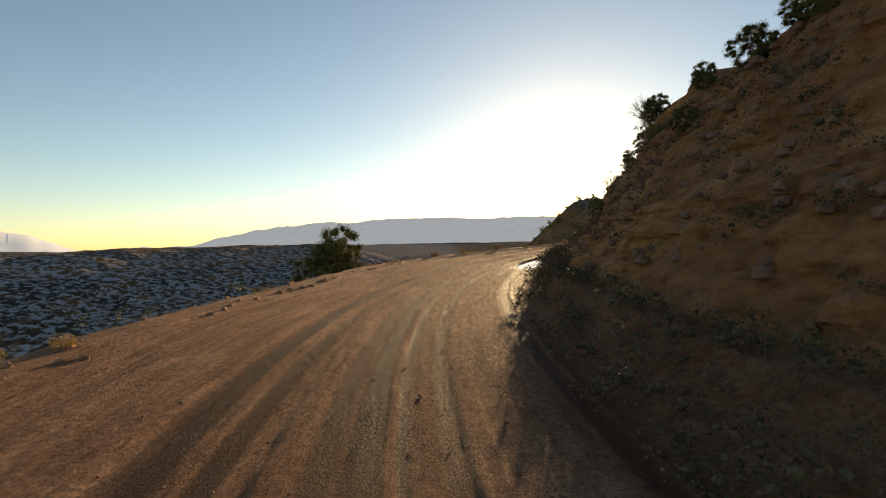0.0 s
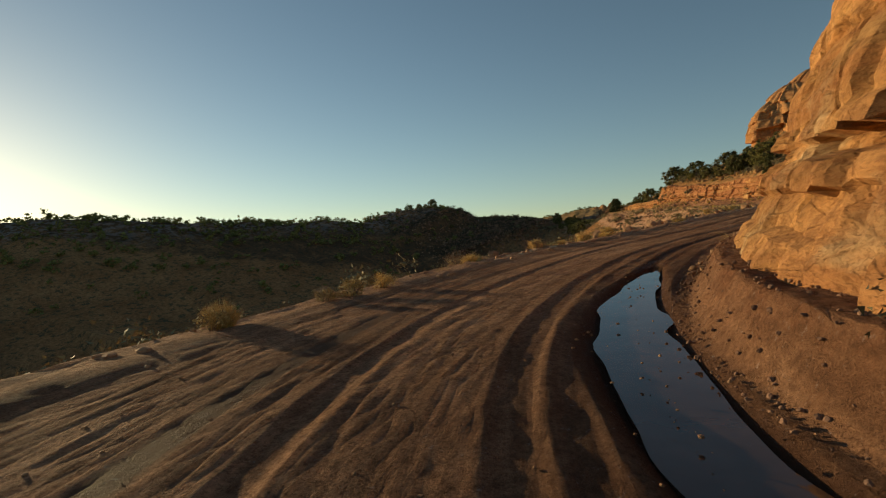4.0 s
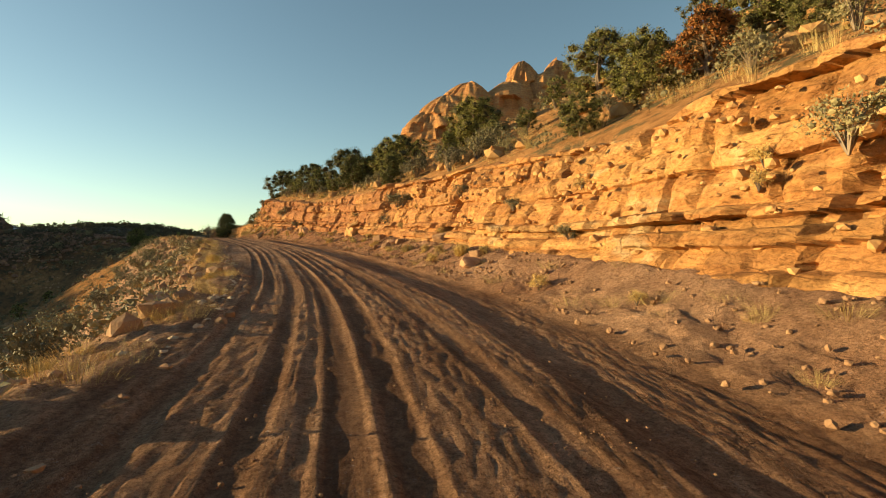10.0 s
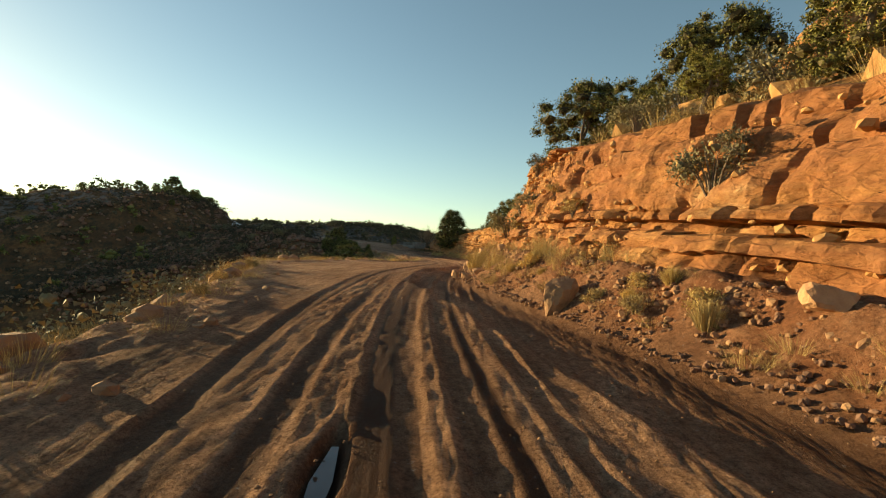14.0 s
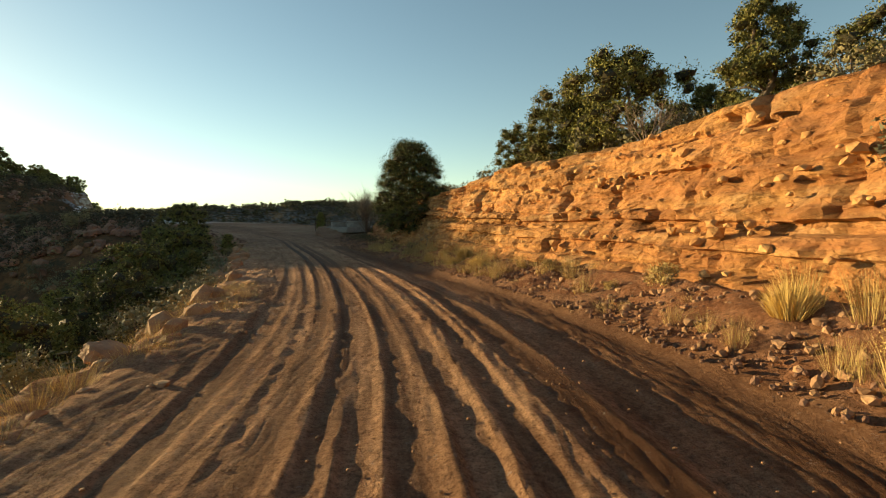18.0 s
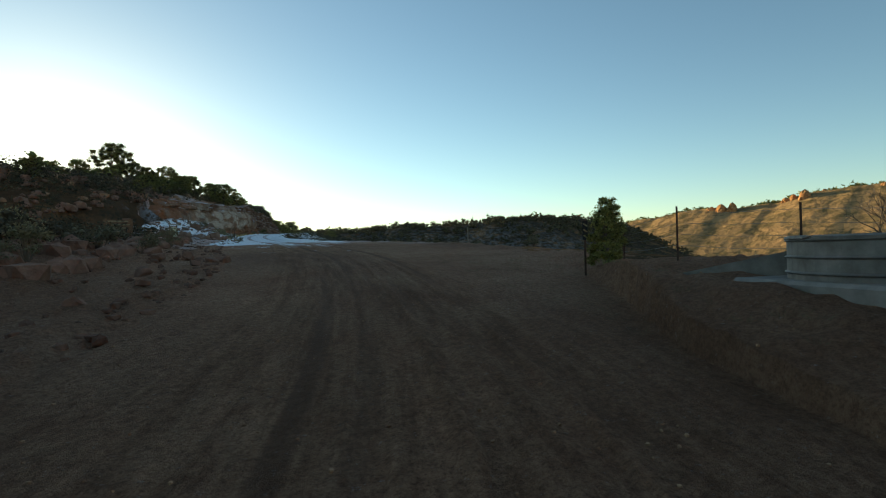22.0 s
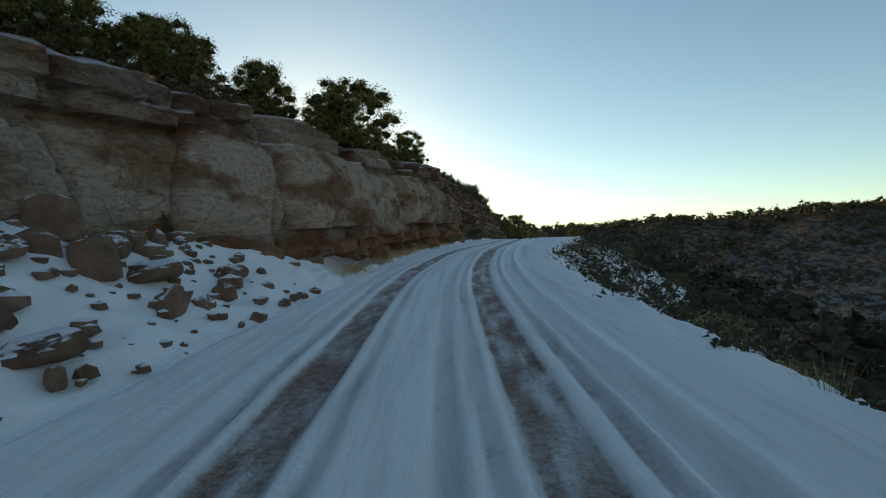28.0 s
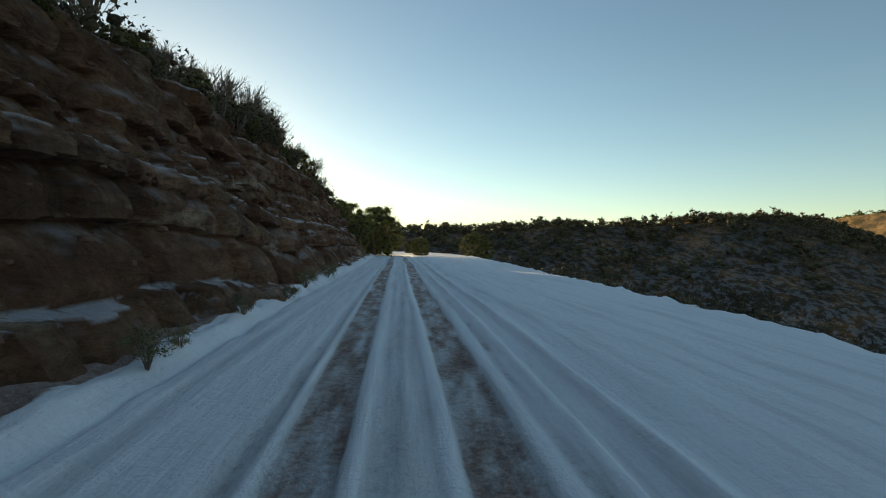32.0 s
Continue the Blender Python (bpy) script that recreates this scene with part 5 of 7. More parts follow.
rng = np.random.RandomState(31)
# the brushy hillside above the cut
for s, u in zip(rng.uniform(42, 172, 100), rng.uniform(0, 1, 100)):
    far_junipers.on(s, float(base_r(s)) + 8 + 52 * u, rng.uniform(0.4, 1.0))
for s, u in zip(rng.uniform(42, 204, 90), rng.uniform(0, 1, 90)):
    sages.on(s, float(base_r(s)) + 2.0 + float(lean_r(s)) * float(cliff_r(s)) + 5 * u, rng.uniform(0.7, 1.6))
for s, u in zip(rng.uniform(44, 200, 50), rng.uniform(0, 1, 50)):
    pales.on(s, float(edge_r(s)) + 0.4 + (float(base_r(s)) - float(edge_r(s)) - 0.5) * u, rng.uniform(0.5, 1.0))
# pale round bunches growing on the ledges of the cut
for s, u in zip(rng.uniform(44, 176, 62), rng.uniform(0.12, 0.85, 62)):
    up = u * float(cliff_r(s))
    x, y = place(s, float(base_r(s)) + 0.2 + float(lean_r(s)) * up)
    (pales if rng.uniform() < 0.55 else sages).at(float(x), float(y), float(road_z(s)) + up - 0.12, rng.uniform(0.5, 1.15), label="dry round bush growing on a ledge of the cut")
# golden bunches of grass along the foot of the cut
for s, u in [(q, w) for q, w in zip(rng.uniform(50, 82, 46), rng.uniform(0.35, 0.95, 46))] + [(q, w) for q, w in zip(rng.uniform(82, 200, 44), rng.uniform(0.45, 0.95, 44))]:
    bunches.on(s, float(edge_r(s)) + (float(base_r(s)) - float(edge_r(s))) * u, rng.uniform(0.6, 1.25))
for s, u in zip(rng.uniform(44, 205, 40), rng.uniform(0, 1, 40)):
    bunches.on(s, float(base_r(s)) + 1.8 + float(lean_r(s)) * float(cliff_r(s)) + 4 * u, rng.uniform(0.8, 1.5))
for s, u in zip(rng.uniform(0, 200, 46), rng.uniform(0, 1, 46)):
    bunches.on(s, float(edge_l(s)) - 0.3 - 2.5 * u, rng.uniform(0.5, 1.0))
for s, d, size in ((147.3, 2.6, 0.9), (146.6, 3.1, 0.8), (149.4, 2.2, 0.7), (153.4, 1.5, 0.7), (158.4, 1.5, 0.8), (162, 2.2, 0.7), (166, 3.2, 0.8), (187, 4.2, 0.9), (191.5, 3.8, 0.8), (195.5, 3.4, 0.9)):
    bunches.on(s, d, size, label="golden bunch of dry grass on the talus")
# below the road, down to the valley
for s, u in zip(rng.uniform(40, 205, 60), rng.uniform(0, 1, 60)):
    sages.on(s, float(edge_l(s)) - 0.8 - 6 * u, rng.uniform(0.6, 1.4))
for s, u in zip(rng.uniform(70, 205, 26), rng.uniform(0, 1, 26)):
    far_junipers.on(s, float(edge_l(s)) - 13 - 36 * u, rng.uniform(0.5, 0.9))
for s, d in ((7.4, -5.2), (6.7, -5.6), (6.2, -5.4), (27.3, -5.9), (27.7, -5.8), (29.2, -5.6), (31, -5.5), (32.3, -4.8), (32.9, -4.6), (33.5, -4.6), (36.4, -4.2), (38, -3.8), (38.4, -3.6), (39.1, -3.5), (47.7, -3.6), (49.5, -3.8), (46, -4.2),
             (47, -4.0), (48.4, -3.9), (62, -4.0), (65, -4.0), (66.5, -3.8), (79, -3.6), (81, -3.4), (83, -3.3), (95, -3.0), (101, -2.8), (112, -4.2), (125, -3.4), (128, -3.4), (143, -3.8), (145.5, -4.6)):
    pales.on(s, d, rng.uniform(0.5, 0.95), label="straw coloured dry brush on the outer edge of the road")
# the snowy stretch: dry brush on its edges
for s, u in zip(rng.uniform(250, 350, 36), rng.uniform(0, 1, 36)):
    sages.on(s, float(drop_r(s)) + 0.5 + 7 * u, rng.uniform(0.5, 1.1), label="dark dry brush at the snowy edge of the road")
for s, u in zip(rng.uniform(258, 345, 22), rng.uniform(0, 1, 22)):
    sages.on(s, float(base_l(s)) + (float(edge_l(s)) - float(base_l(s))) * (0.05 + 0.4 * u), rng.uniform(0.3, 0.6), label="dead brush in snow under the bank")
for s, u in zip(rng.uniform(205, 250, 28), rng.uniform(0, 1, 28)):
    sages.on(s, float(edge_l(s)) - 2.0 - 18 * u, rng.uniform(0.6, 1.5))
for s, u in zip(rng.uniform(218, 262, 16), rng.uniform(0, 1, 16)):
    sages.on(s, float(drop_r(s)) - 0.5 + 5 * u, rng.uniform(0.5, 1.0))

# ---- boulders ----
for s, d, size in ((60, -5.2, 1.2), (61.3, -5.8, 1.4), (59.2, -4.6, 0.7), (62.5, -6.4, 1.3), (56.8, -4.3, 0.8), (64.5, -6.0, 1.2)):
    boulder(s, d, size, "large orange sandstone boulder on the outer edge of the road")
for s, u in zip(rng.uniform(54, 80, 16), rng.uniform(0, 1, 16)):
    bares.on(s, float(base_r(s)) + 1.6 + float(lean_r(s)) * float(cliff_r(s)) + 4 * u, rng.uniform(0.5, 0.9), 0)
for s, u in zip(rng.uniform(43, 50, 5), rng.uniform(0, 1, 5)):
    bares.on(s, -4.4 - 1.2 * u, rng.uniform(0.45, 0.65), 1)
for s, d, size in ((143.3, 3.0, 0.95), (150.0, 1.4, 0.5), (149.9, 1.8, 0.5), (151.3, 1.0, 0.4), (157, 1.1, 0.6), (153.7, 1.5, 0.65), (155, 1.9, 0.7), (151, 2.6, 0.5), (159, 1.6, 0.8), (161, 2.4, 0.9), (45.2, 2.4, 0.3), (44.5, 2.2, 0.35),
                   (46.9, 2.0, 0.22), (45, 3.1, 0.4), (43.7, 2.7, 0.3), (54, -4.6, 1.0), (50.1, -4.4, 0.8), (100.4, 5.0, 0.9), (101.2, 5.6, 0.8), (107, 6.6, 1.5), (105.3, 6.8, 1.5), (98.5, -3.6, 0.9), (89.8, -4.6, 1.4), (91, -4.0, 0.9), (93, -4.4, 1.1), (87, -4.2, 1.0),
                   (114, 5.5, 0.9), (110.6, 4.9, 0.7), (111.1, 5.3, 0.8), (110.2, 5.5, 0.7), (112, 4.7, 0.4), (136.8, 4.9, 1.1), (132.8, 4.9, 0.9), (131.5, 4.9, 1.0), (131, 4.3, 0.5), (138.5, 4.6, 0.7), 
                   (63, -4.3, 0.5), (67, -4.6, 0.9), (70, -5.0, 1.0), (75, -4.4, 0.8), (84, -4.8, 1.2), (118, -4.2, 0.6), (130, -4.0, 0.8), (134, -3.9, 0.9), (136, -4.2, 1.0), (139, -4.0, 0.8), (163, -7.4, 0.6), (172, -4.0, 0.8), (178, -3.5, 0.7)):
    boulder(s, d, size, "angular red sandstone boulder beside the dirt road")
for s, d, size in ((58, 8.2, 1.3), (61, 8.6, 1.1), (56.5, 8.0, 1.0), (66, 9.2, 1.0), (55, 8.8, 1.6)):
    boulder(s, d, size, "pale sandstone boulder on top of the road cut", PALE_STONES)
for s, d, size in ((215.6, -4.7, 0.7), (216.6, -4.5, 0.5), (214, -5.4, 0.8), (217.5, -5.5, 0.9), (213, -4.6, 0.5), (219, -6, 0.7), (231.7, -3.9, 0.9), (231, -4.2, 0.8), (233.6, -5.2, 1.1), (230.3, -4.6, 0.8), (232.5, -6, 1.0), (228, -5.5, 0.8), (235, -6.5, 1.2), (226, -5, 0.6), (223, -5.2, 0.7)):
    boulder(s, d, size, "reddish brown boulder in the rubble beside the road", DARK_STONES, group="roadside rubble")
for s, d, size in ((260.3, -5.3, 1.3), (261, -5.0, 1.1), (261.6, -4.8, 1.2), (262.3, -4.5, 1.0), (259.4, -6.2, 1.3), (258.6, -7.4, 1.2), (257.8, -8.6, 1.3), (257, -9.8, 1.2), (256.3, -11, 1.1), (255.6, -12.2, 1.2), (254.8, -13.2, 1.0), (253.6, -13.8, 1.1), (252.6, -14.4, 0.9)):
    boulder(s, d, size, "flat topped red brown slab in a low ledge with snow", BROWN_STONES, group="slabs of the ledge")
for s, d, size in ((265, -6.6, 1.2), (263, -7.4, 0.8), (266.5, -6.0, 0.7), (268, -5.6, 0.7), (264, -5.2, 0.6), (262.8, -3.6, 0.5), (278.9, -5.4, 1.0), (278.8, -4.7, 0.9), (279.1, -4.1, 0.8), (278.5, -4.5, 0.9), (276.4, -3.5, 0.7), (276.3, -4.1, 0.8), (280.8, -3.7, 0.6), (279.4, -2.7, 0.3), (276.2, -3.2, 0.3),
                   (277.6, -5.0, 0.7), (281.5, -5.0, 0.8), (275, -5.5, 0.8), (273.5, -5.0, 0.7), (272, -5.8, 0.9), (270.5, -5.2, 0.6), (295.9, -3.1, 0.5), (295.2, -3.2, 0.45), (296.4, -2.9, 0.3), (298.5, -3.4, 0.3), (319, -3.4, 0.3), (293, -4.4, 0.6)):
    boulder(s, d, size, "brown boulder half buried in snow under the bank", BROWN_STONES, group="boulders in the snow")

for s, d, size in ((265.3, -3.1, 0.85), (266.3, -3.0, 0.4), (266.4, -4.3, 0.75), (269.0, -3.55, 0.5), (268.3, -2.55, 0.32), (266.4, -3.75, 0.4), (268.7, -5.8, 0.7), (267.9, -4.75, 0.45), (269.6, -6.1, 0.5)):
    boulder(s, d, size, "tan sandstone boulder lying on the snowy talus", PALE_STONES, group="boulders in the snow")
for s, d, size in ((264.1, -2.95, 0.55), (270.3, -4.3, 0.8), (273, -3.25, 0.7), (269.9, -4.7, 0.6), (269.7, -6.0, 0.7), (271.6, -3.6, 0.5), (272.2, -4.0, 0.6), (267.2, -4.3, 0.55), (270.8, -3.4, 0.4)):
    sages.on(s, d, size, label="dry brush standing in the snowy talus")

# mud thrown up along the wheel tracks
def clod_spots(rng, n):
    s = rng.uniform(-12, 262, n)
    d = -2.6 + 0.42 * rng.randint(0, 13, n) + rng.normal(size=n) * 0.09 + fbm(s * 0.014, s * 0, 2, 33) * 1.6
    x, y = place(s, d)
    return [((float(a), float(b), float(c)), float(k)) for a, b, c, k in zip(x, y, road_z(s) - 0.005, 0.014 + 0.04 * rng.uniform(0, 1, n) ** 2.5)]


stuff_stones("mud_clods", "small clods of mud along the wheel tracks", clod_spots(np.random.RandomState(88), 14000), MUD, 14, "mud clods")

# broken rock lying on the ledges of the faces
def face_spots(rng, n, s0, s1, base, height, leaning, side, k0, k1, low=0.05, high=0.97):
    s, u = rng.uniform(s0, s1, n), rng.uniform(low, high, n)
    up = u * height(s)
    x, y = place(s, side * (np.abs(base(s)) + 0.22 + leaning(s) * up - 0.12 * rng.uniform(0, 1, n)))
    return [((float(a), float(b), float(c)), float(k)) for a, b, c, k in zip(x, y, road_z(s) + up - 0.03, k0 + (k1 - k0) * rng.uniform(0, 1, n) ** 2)]


_r = np.random.RandomState(66)
stuff_stones("loose_rock", "broken orange rock lodged on the ledges of the cut", face_spots(_r, 3000, 44, 208, base_r, cliff_r, lean_r, 1, 0.06, 0.4), ROCK_CHIP, 31, "loose rock")
# shade on the rocks at the bend is painted by darker stone
stuff_stones("loose_rock", "dark broken rock on the slope above the bend", face_spots(_r, 1300, -14, 32, base_r, cliff_r, lean_r, 1, 0.06, 0.4), DARK_STONE, 32, "loose rock")
stuff_stones("loose_rock", "brown broken rock with snow on the ledges of the bank", face_spots(_r, 420, 310, 360, base_l, cliff_l, lean_l, -1, 0.05, 0.32), DARK_STONE, 33, "loose rock")
stuff_stones("loose_rock", "brown broken rock at the foot of the pale bank", face_spots(_r, 140, 262, 290, base_l, cliff_l, lean_l, -1, 0.06, 0.3, 0.0, 0.15), BROWN_STONE, 34, "loose rock")
stuff_stones("loose_rock", "blocky rubble spread over the talus in the snow", many_spots(_r, 170, 258, 281, lambda s, u: base_l(s) + 0.1 + (edge_l(s) - base_l(s)) * 0.75 * u**1.5, 0.12, 0.7), BROWN_STONE, 35, "loose rock")

# ---- rubble, grass and far woods ----
rng = np.random.RandomState(51)
stuff_stones("rubble", "small red stones and gravel along the road cut", many_spots(rng, 3600, 40, 212, lambda s, u: edge_r(s) - 0.2 + (base_r(s) + 0.3 - edge_r(s)) * u**0.8, 0.04, 0.17), STONE, 1)
stuff_stones("rubble", "reddish broken rock on the talus under the cut", many_spots(rng, 1500, 96, 200, lambda s, u: edge_r(s) + 0.3 + (base_r(s) - edge_r(s)) * u, 0.05, 0.22), STONE, 22)
stuff_stones("rubble", "fine red scree on the talus under the cut", many_spots(rng, 5200, 104, 206, lambda s, u: edge_r(s) - 0.1 + (base_r(s) + 0.2 - edge_r(s)) * u, 0.03, 0.13), DARK_STONE, 28)
stuff_stones("rubble", "broken rock and mud clods under the cliff at the bend", many_spots(rng, 3600, -12, 44, lambda s, u: edge_r(s) - 0.15 + 2.4 * u**1.3, 0.02, 0.07), DARK_STONE, 21)
stuff_stones("rubble", "small stones on the outer shoulder of the road", many_spots(rng, 2000, -15, 212, lambda s, u: edge_l(s) + 0.5 - 6 * u**1.6, 0.05, 0.30), STONE, 2)
stuff_stones("rubble", "dark broken stones beside the road below the hill", many_spots(rng, 700, 205, 248, lambda s, u: edge_l(s) - 0.1 - 9 * u**1.4, 0.06, 0.32), DARK_STONE, 23)
stuff_stones("rubble", "broken brown stones on the bank and in the snow", many_spots(rng, 700, 252, 282, lambda s, u: edge_l(s) - 0.1 - (edge_l(s) - base_l(np.maximum(s, 248))) * u, 0.06, 0.36), BROWN_STONE, 3)
stuff_stones("rubble", "row of small pale stones along the outer edge of the road", many_spots(rng, 420, 42, 110, lambda s, u: edge_l(s) - 0.25 + 0.5 * u, 0.06, 0.26), PALE_STONE, 25)
stuff_stones("gravel", "loose gravel on the dirt road", many_spots(rng, 2600, -15, 250, lambda s, u: edge_l(s) + (edge_r(s) - edge_l(s)) * u, 0.014, 0.045), STONE, 4, "gravel")
stuff_tufts("dry_grass", "dry straw coloured grass under the road cut", "grass", many_spots(rng, 260, 42, 200, lambda s, u: edge_r(s) + 0.3 + (base_r(s) - edge_r(s)) * u, 0.5, 1.2), STRAW, 5, 0.26, 0.8, 120)
stuff_tufts("dry_grass", "tall thin golden grass on the red talus at the bend", "grass", many_spots(rng, 170, 143, 200, lambda s, u: edge_r(s) + 0.3 + (base_r(s) - edge_r(s)) * u, 0.6, 1.25), STRAW, 43, 0.55, 0.5, 110)
stuff_tufts("dry_grass", "thick pale dry grass along the foot of the orange cut", "grass", many_spots(rng, 1000, 46, 86, lambda s, u: edge_r(s) + 0.45 + (base_r(s) + 0.4 - edge_r(s)) * u**0.7, 0.5, 1.15), STRAW, 41, 0.24, 0.62, 90)
stuff_tufts("dry_grass", "dry yellow grass along the outer edge of the road", "grass", many_spots(rng, 520, 0, 205, lambda s, u: edge_l(s) - 0.2 - 3.5 * u**1.5, 0.4, 1.0), STRAW, 6, 0.32, 0.7, 80)
stuff_tufts("dry_grass", "golden grass on the outer berm of the road", "grass", many_spots(rng, 420, 88, 186, lambda s, u: edge_l(s) + 0.1 - 1.3 * u, 0.5, 1.1), STRAW, 42, 0.36, 0.7, 80)
stuff_tufts("dry_grass", "tall dry grass on top of the red cut", "grass", many_spots(rng, 260, 42, 205, lambda s, u: base_r(s) + 1.6 + lean_r(s) * cliff_r(s) + 4 * u, 0.8, 1.5), STRAW, 7, 0.55, 0.7, 90)
stuff_tufts("dry_grass", "pale dry grass standing at the snowy edge", "grass", many_spots(rng, 240, 235, 350, lambda s, u: drop_r(s) + 0.2 + 4 * u, 0.5, 1.2), STRAW, 8, 0.5, 0.5, 60)
stuff_tufts("dry_grass", "dead grass at the foot of the pale bank", "grass", many_spots(rng, 120, 284, 302, lambda s, u: -2.4 - 0.35 * u, 0.4, 0.9), STRAW, 44, 0.3, 0.6, 60)
stuff_tufts("short_grass", "short greenish grass beside the stock tanks", "grass", many_spots(rng, 900, 208, 232, lambda s, u: 3.0 + 9 * u, 0.35, 0.7), SAGE, 9, 0.14, 0.7, 36)


def far_woods(name, label, spots, seed, count=24, leaf=0.3, foliage=None):
    rng = np.random.RandomState(seed)
    vs, fs, n = [], [], 0
    for p, k in spots:
        c = rng.normal(size=(5, 3)) * np.array([0.7, 0.7, 0.45]) + np.array([0, 0, 1.2])
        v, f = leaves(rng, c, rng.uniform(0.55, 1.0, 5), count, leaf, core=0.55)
        vs.append(np.asarray(v) * k + np.array(p))
        fs.append(f + n)
        n += len(v)
    tagged(solid(name, np.concatenate(vs), np.concatenate(fs), foliage or JUNIPER), label, "trees", kind="stuff")


def ridge_spots(rng, n, lines, spread, k0, k1):
    out = []
    segs = [(a, b) for line in lines for a, b in zip(line, line[1:])]
    lengths = np.array([math.hypot(b[0] - a[0], b[1] - a[1]) for a, b in segs])
    for k in rng.choice(len(segs), n, p=lengths / lengths.sum()):
        a, b = segs[k]
        u = rng.uniform()
        x, y = a[0] + (b[0] - a[0]) * u + rng.normal() * spread, a[1] + (b[1] - a[1]) * u + rng.normal() * spread
        out.append((x, y, rng.uniform(k0, k1)))
    xs, ys, ks = map(np.array, zip(*out))
    s, d = nearest(xs, ys)
    z = land(s, d, xs, ys)
    return [((float(a), float(b), float(c) - 0.2), float(k)) for a, b, c, k, dd in zip(xs, ys, z, ks, d) if abs(dd) > 13]


def brush(name, label, spots, foliage, seed):
    rng = np.random.RandomState(seed)
    vs, fs, n = [], [], 0
    for p, k in spots:
        v, f = leaves(rng, rng.normal(size=(3, 3)) * np.array([0.28, 0.28, 0.1]) + np.array([0, 0, 0.26]), rng.uniform(0.24, 0.42, 3), 32, 0.05, core=0.22)
        vs.append(v * k + np.array(p))
        fs.append(f + n)
        n += len(v)
    tagged(solid(name, np.concatenate(vs), np.concatenate(fs), foliage), label, "brush", kind="stuff")


brush("low_brush", "grey green low brush over the hillside above the cut", many_spots(rng, 1500, 40, 205, lambda s, u: base_r(s) + 2.5 + lean_r(s) * cliff_r(s) + 55 * u**1.4, 0.6, 1.8), SAGE, 61)
brush("low_brush", "dusty low brush on the slope below the road", many_spots(rng, 1700, 35, 215, lambda s, u: edge_l(s) - 1.5 - 40 * u**1.6, 0.6, 1.8), SAGE, 62)
brush("low_brush", "dark low brush on the slopes round the snowy road", many_spots(rng, 500, 215, 350, lambda s, u: np.where(u < 0.5, base_l(np.maximum(s, 240)) - 4 - 40 * u, drop_r(s) + 2 + 60 * (u - 0.5)), 0.7, 2.0), SAGE, 63)
brush("low_brush", "dark brush along the snowy canyon edge", many_spots(rng, 1100, 262, 362, lambda s, u: drop_r(s) + 0.5 + 9 * u**1.5, 0.5, 1.5), DARK_BRUSH_AND_SHADE, 65)
brush("low_brush", "small dry brush along the start of the road", many_spots(rng, 140, -15, 42, lambda s, u: edge_l(s) - 1 - 22 * u**1.4, 0.5, 1.3), SAGE, 64)
stuff_stones("rubble", "broken rock scattered over the slope below the road", many_spots(rng, 1500, 38, 215, lambda s, u: edge_l(s) - 0.6 - 22 * u**1.5, 0.2, 0.9), STONE, 11)
stuff_stones("rubble", "broken rock scattered over the hillside above the cut", many_spots(rng, 1500, 38, 205, lambda s, u: base_r(s) + 2.5 + lean_r(s) * cliff_r(s) + 40 * u**1.3, 0.25, 1.5), ROCK_CHIP, 12)
stuff_stones("rubble", "brown rock scattered over the dark hill", many_spots(rng, 900, 206, 350, lambda s, u: np.minimum(base_l(np.maximum(s, 240)) - 2.5 - 30 * u, edge_l(s) - 2.5 - 20 * u), 0.25, 1.1), STONE, 13)
far_woods("far_woods", "dark junipers scattered over the far side of the valley", ridge_spots(rng, 1100, LEFT_RIDGES[:1], 26, 0.5, 1.1), 3, 15)
far_woods("far_woods", "dark junipers over the crest of the hill", [p for p in ridge_spots(rng, 190, LEFT_RIDGES[1:2], 15, 0.3, 1.0) if p[0][0] > 194], 4, 70, 0.16)
# the darker foliage paints shade on the ridge and canyon junipers
far_woods("far_woods", "dark wooded ridge beyond the canyon", ridge_spots(rng, 3000, RIGHT_RIDGES, 24, 0.8, 1.5), 5, 12, foliage=DARK_BRUSH_AND_SHADE)
far_woods("far_woods", "dark junipers filling the canyon side below the snowy road", many_spots(rng, 1100, 250, 372, lambda s, u: drop_r(s) + 5 + 75 * u, 0.6, 1.15), 7, 14, foliage=DARK_BRUSH_AND_SHADE)

brush("low_brush", "dark brush on top of the pale bank", many_spots(rng, 420, 255, 355, lambda s, u: base_l(s) - 1.6 - lean_l(s) * cliff_l(s) - 8 * u, 0.6, 1.9), DARK_BRUSH_AND_SHADE, 70)
brush("low_brush", "dark tangled brush over the shaded bank", many_spots(rng, 520, 199, 213, lambda s, u: np.maximum(edge_r(s) + 1.2, 4.0) + 10 * u, 0.3, 1.0), DARK_BRUSH_AND_SHADE, 66)
brush("low_brush", "dark brush over the flank of the hill", many_spots(rng, 1100, 212, 276, lambda s, u: np.minimum(np.minimum(edge_l(s) - 3, -9.5), np.where(s > 258, base_l(s) - 2, 0)) - 38 * u**1.2, 0.7, 2.4), DARK_BRUSH_AND_SHADE, 68)
stuff_stones("rubble", "reddish broken rock over the flank of the hill", many_spots(rng, 1900, 210, 274, lambda s, u: np.minimum(np.minimum(edge_l(s) - 1.5, -7), np.where(s > 256, base_l(s) - 1.5, 0)) - 34 * u**1.3, 0.2, 1.3), DARK_STONE, 26)
stuff_stones("gravel", "loose pebbles on the open gravel ground", many_spots(rng, 2600, 212, 257, lambda s, u: -10 + 18 * u, 0.012, 0.05), STONE, 27, "gravel")
stuff_stones("rubble", "dark broken rock over the shaded bank", many_spots(rng, 600, 200, 213.5, lambda s, u: edge_r(s) + 0.6 + 9 * u, 0.06, 0.4), DARK_STONE, 24)


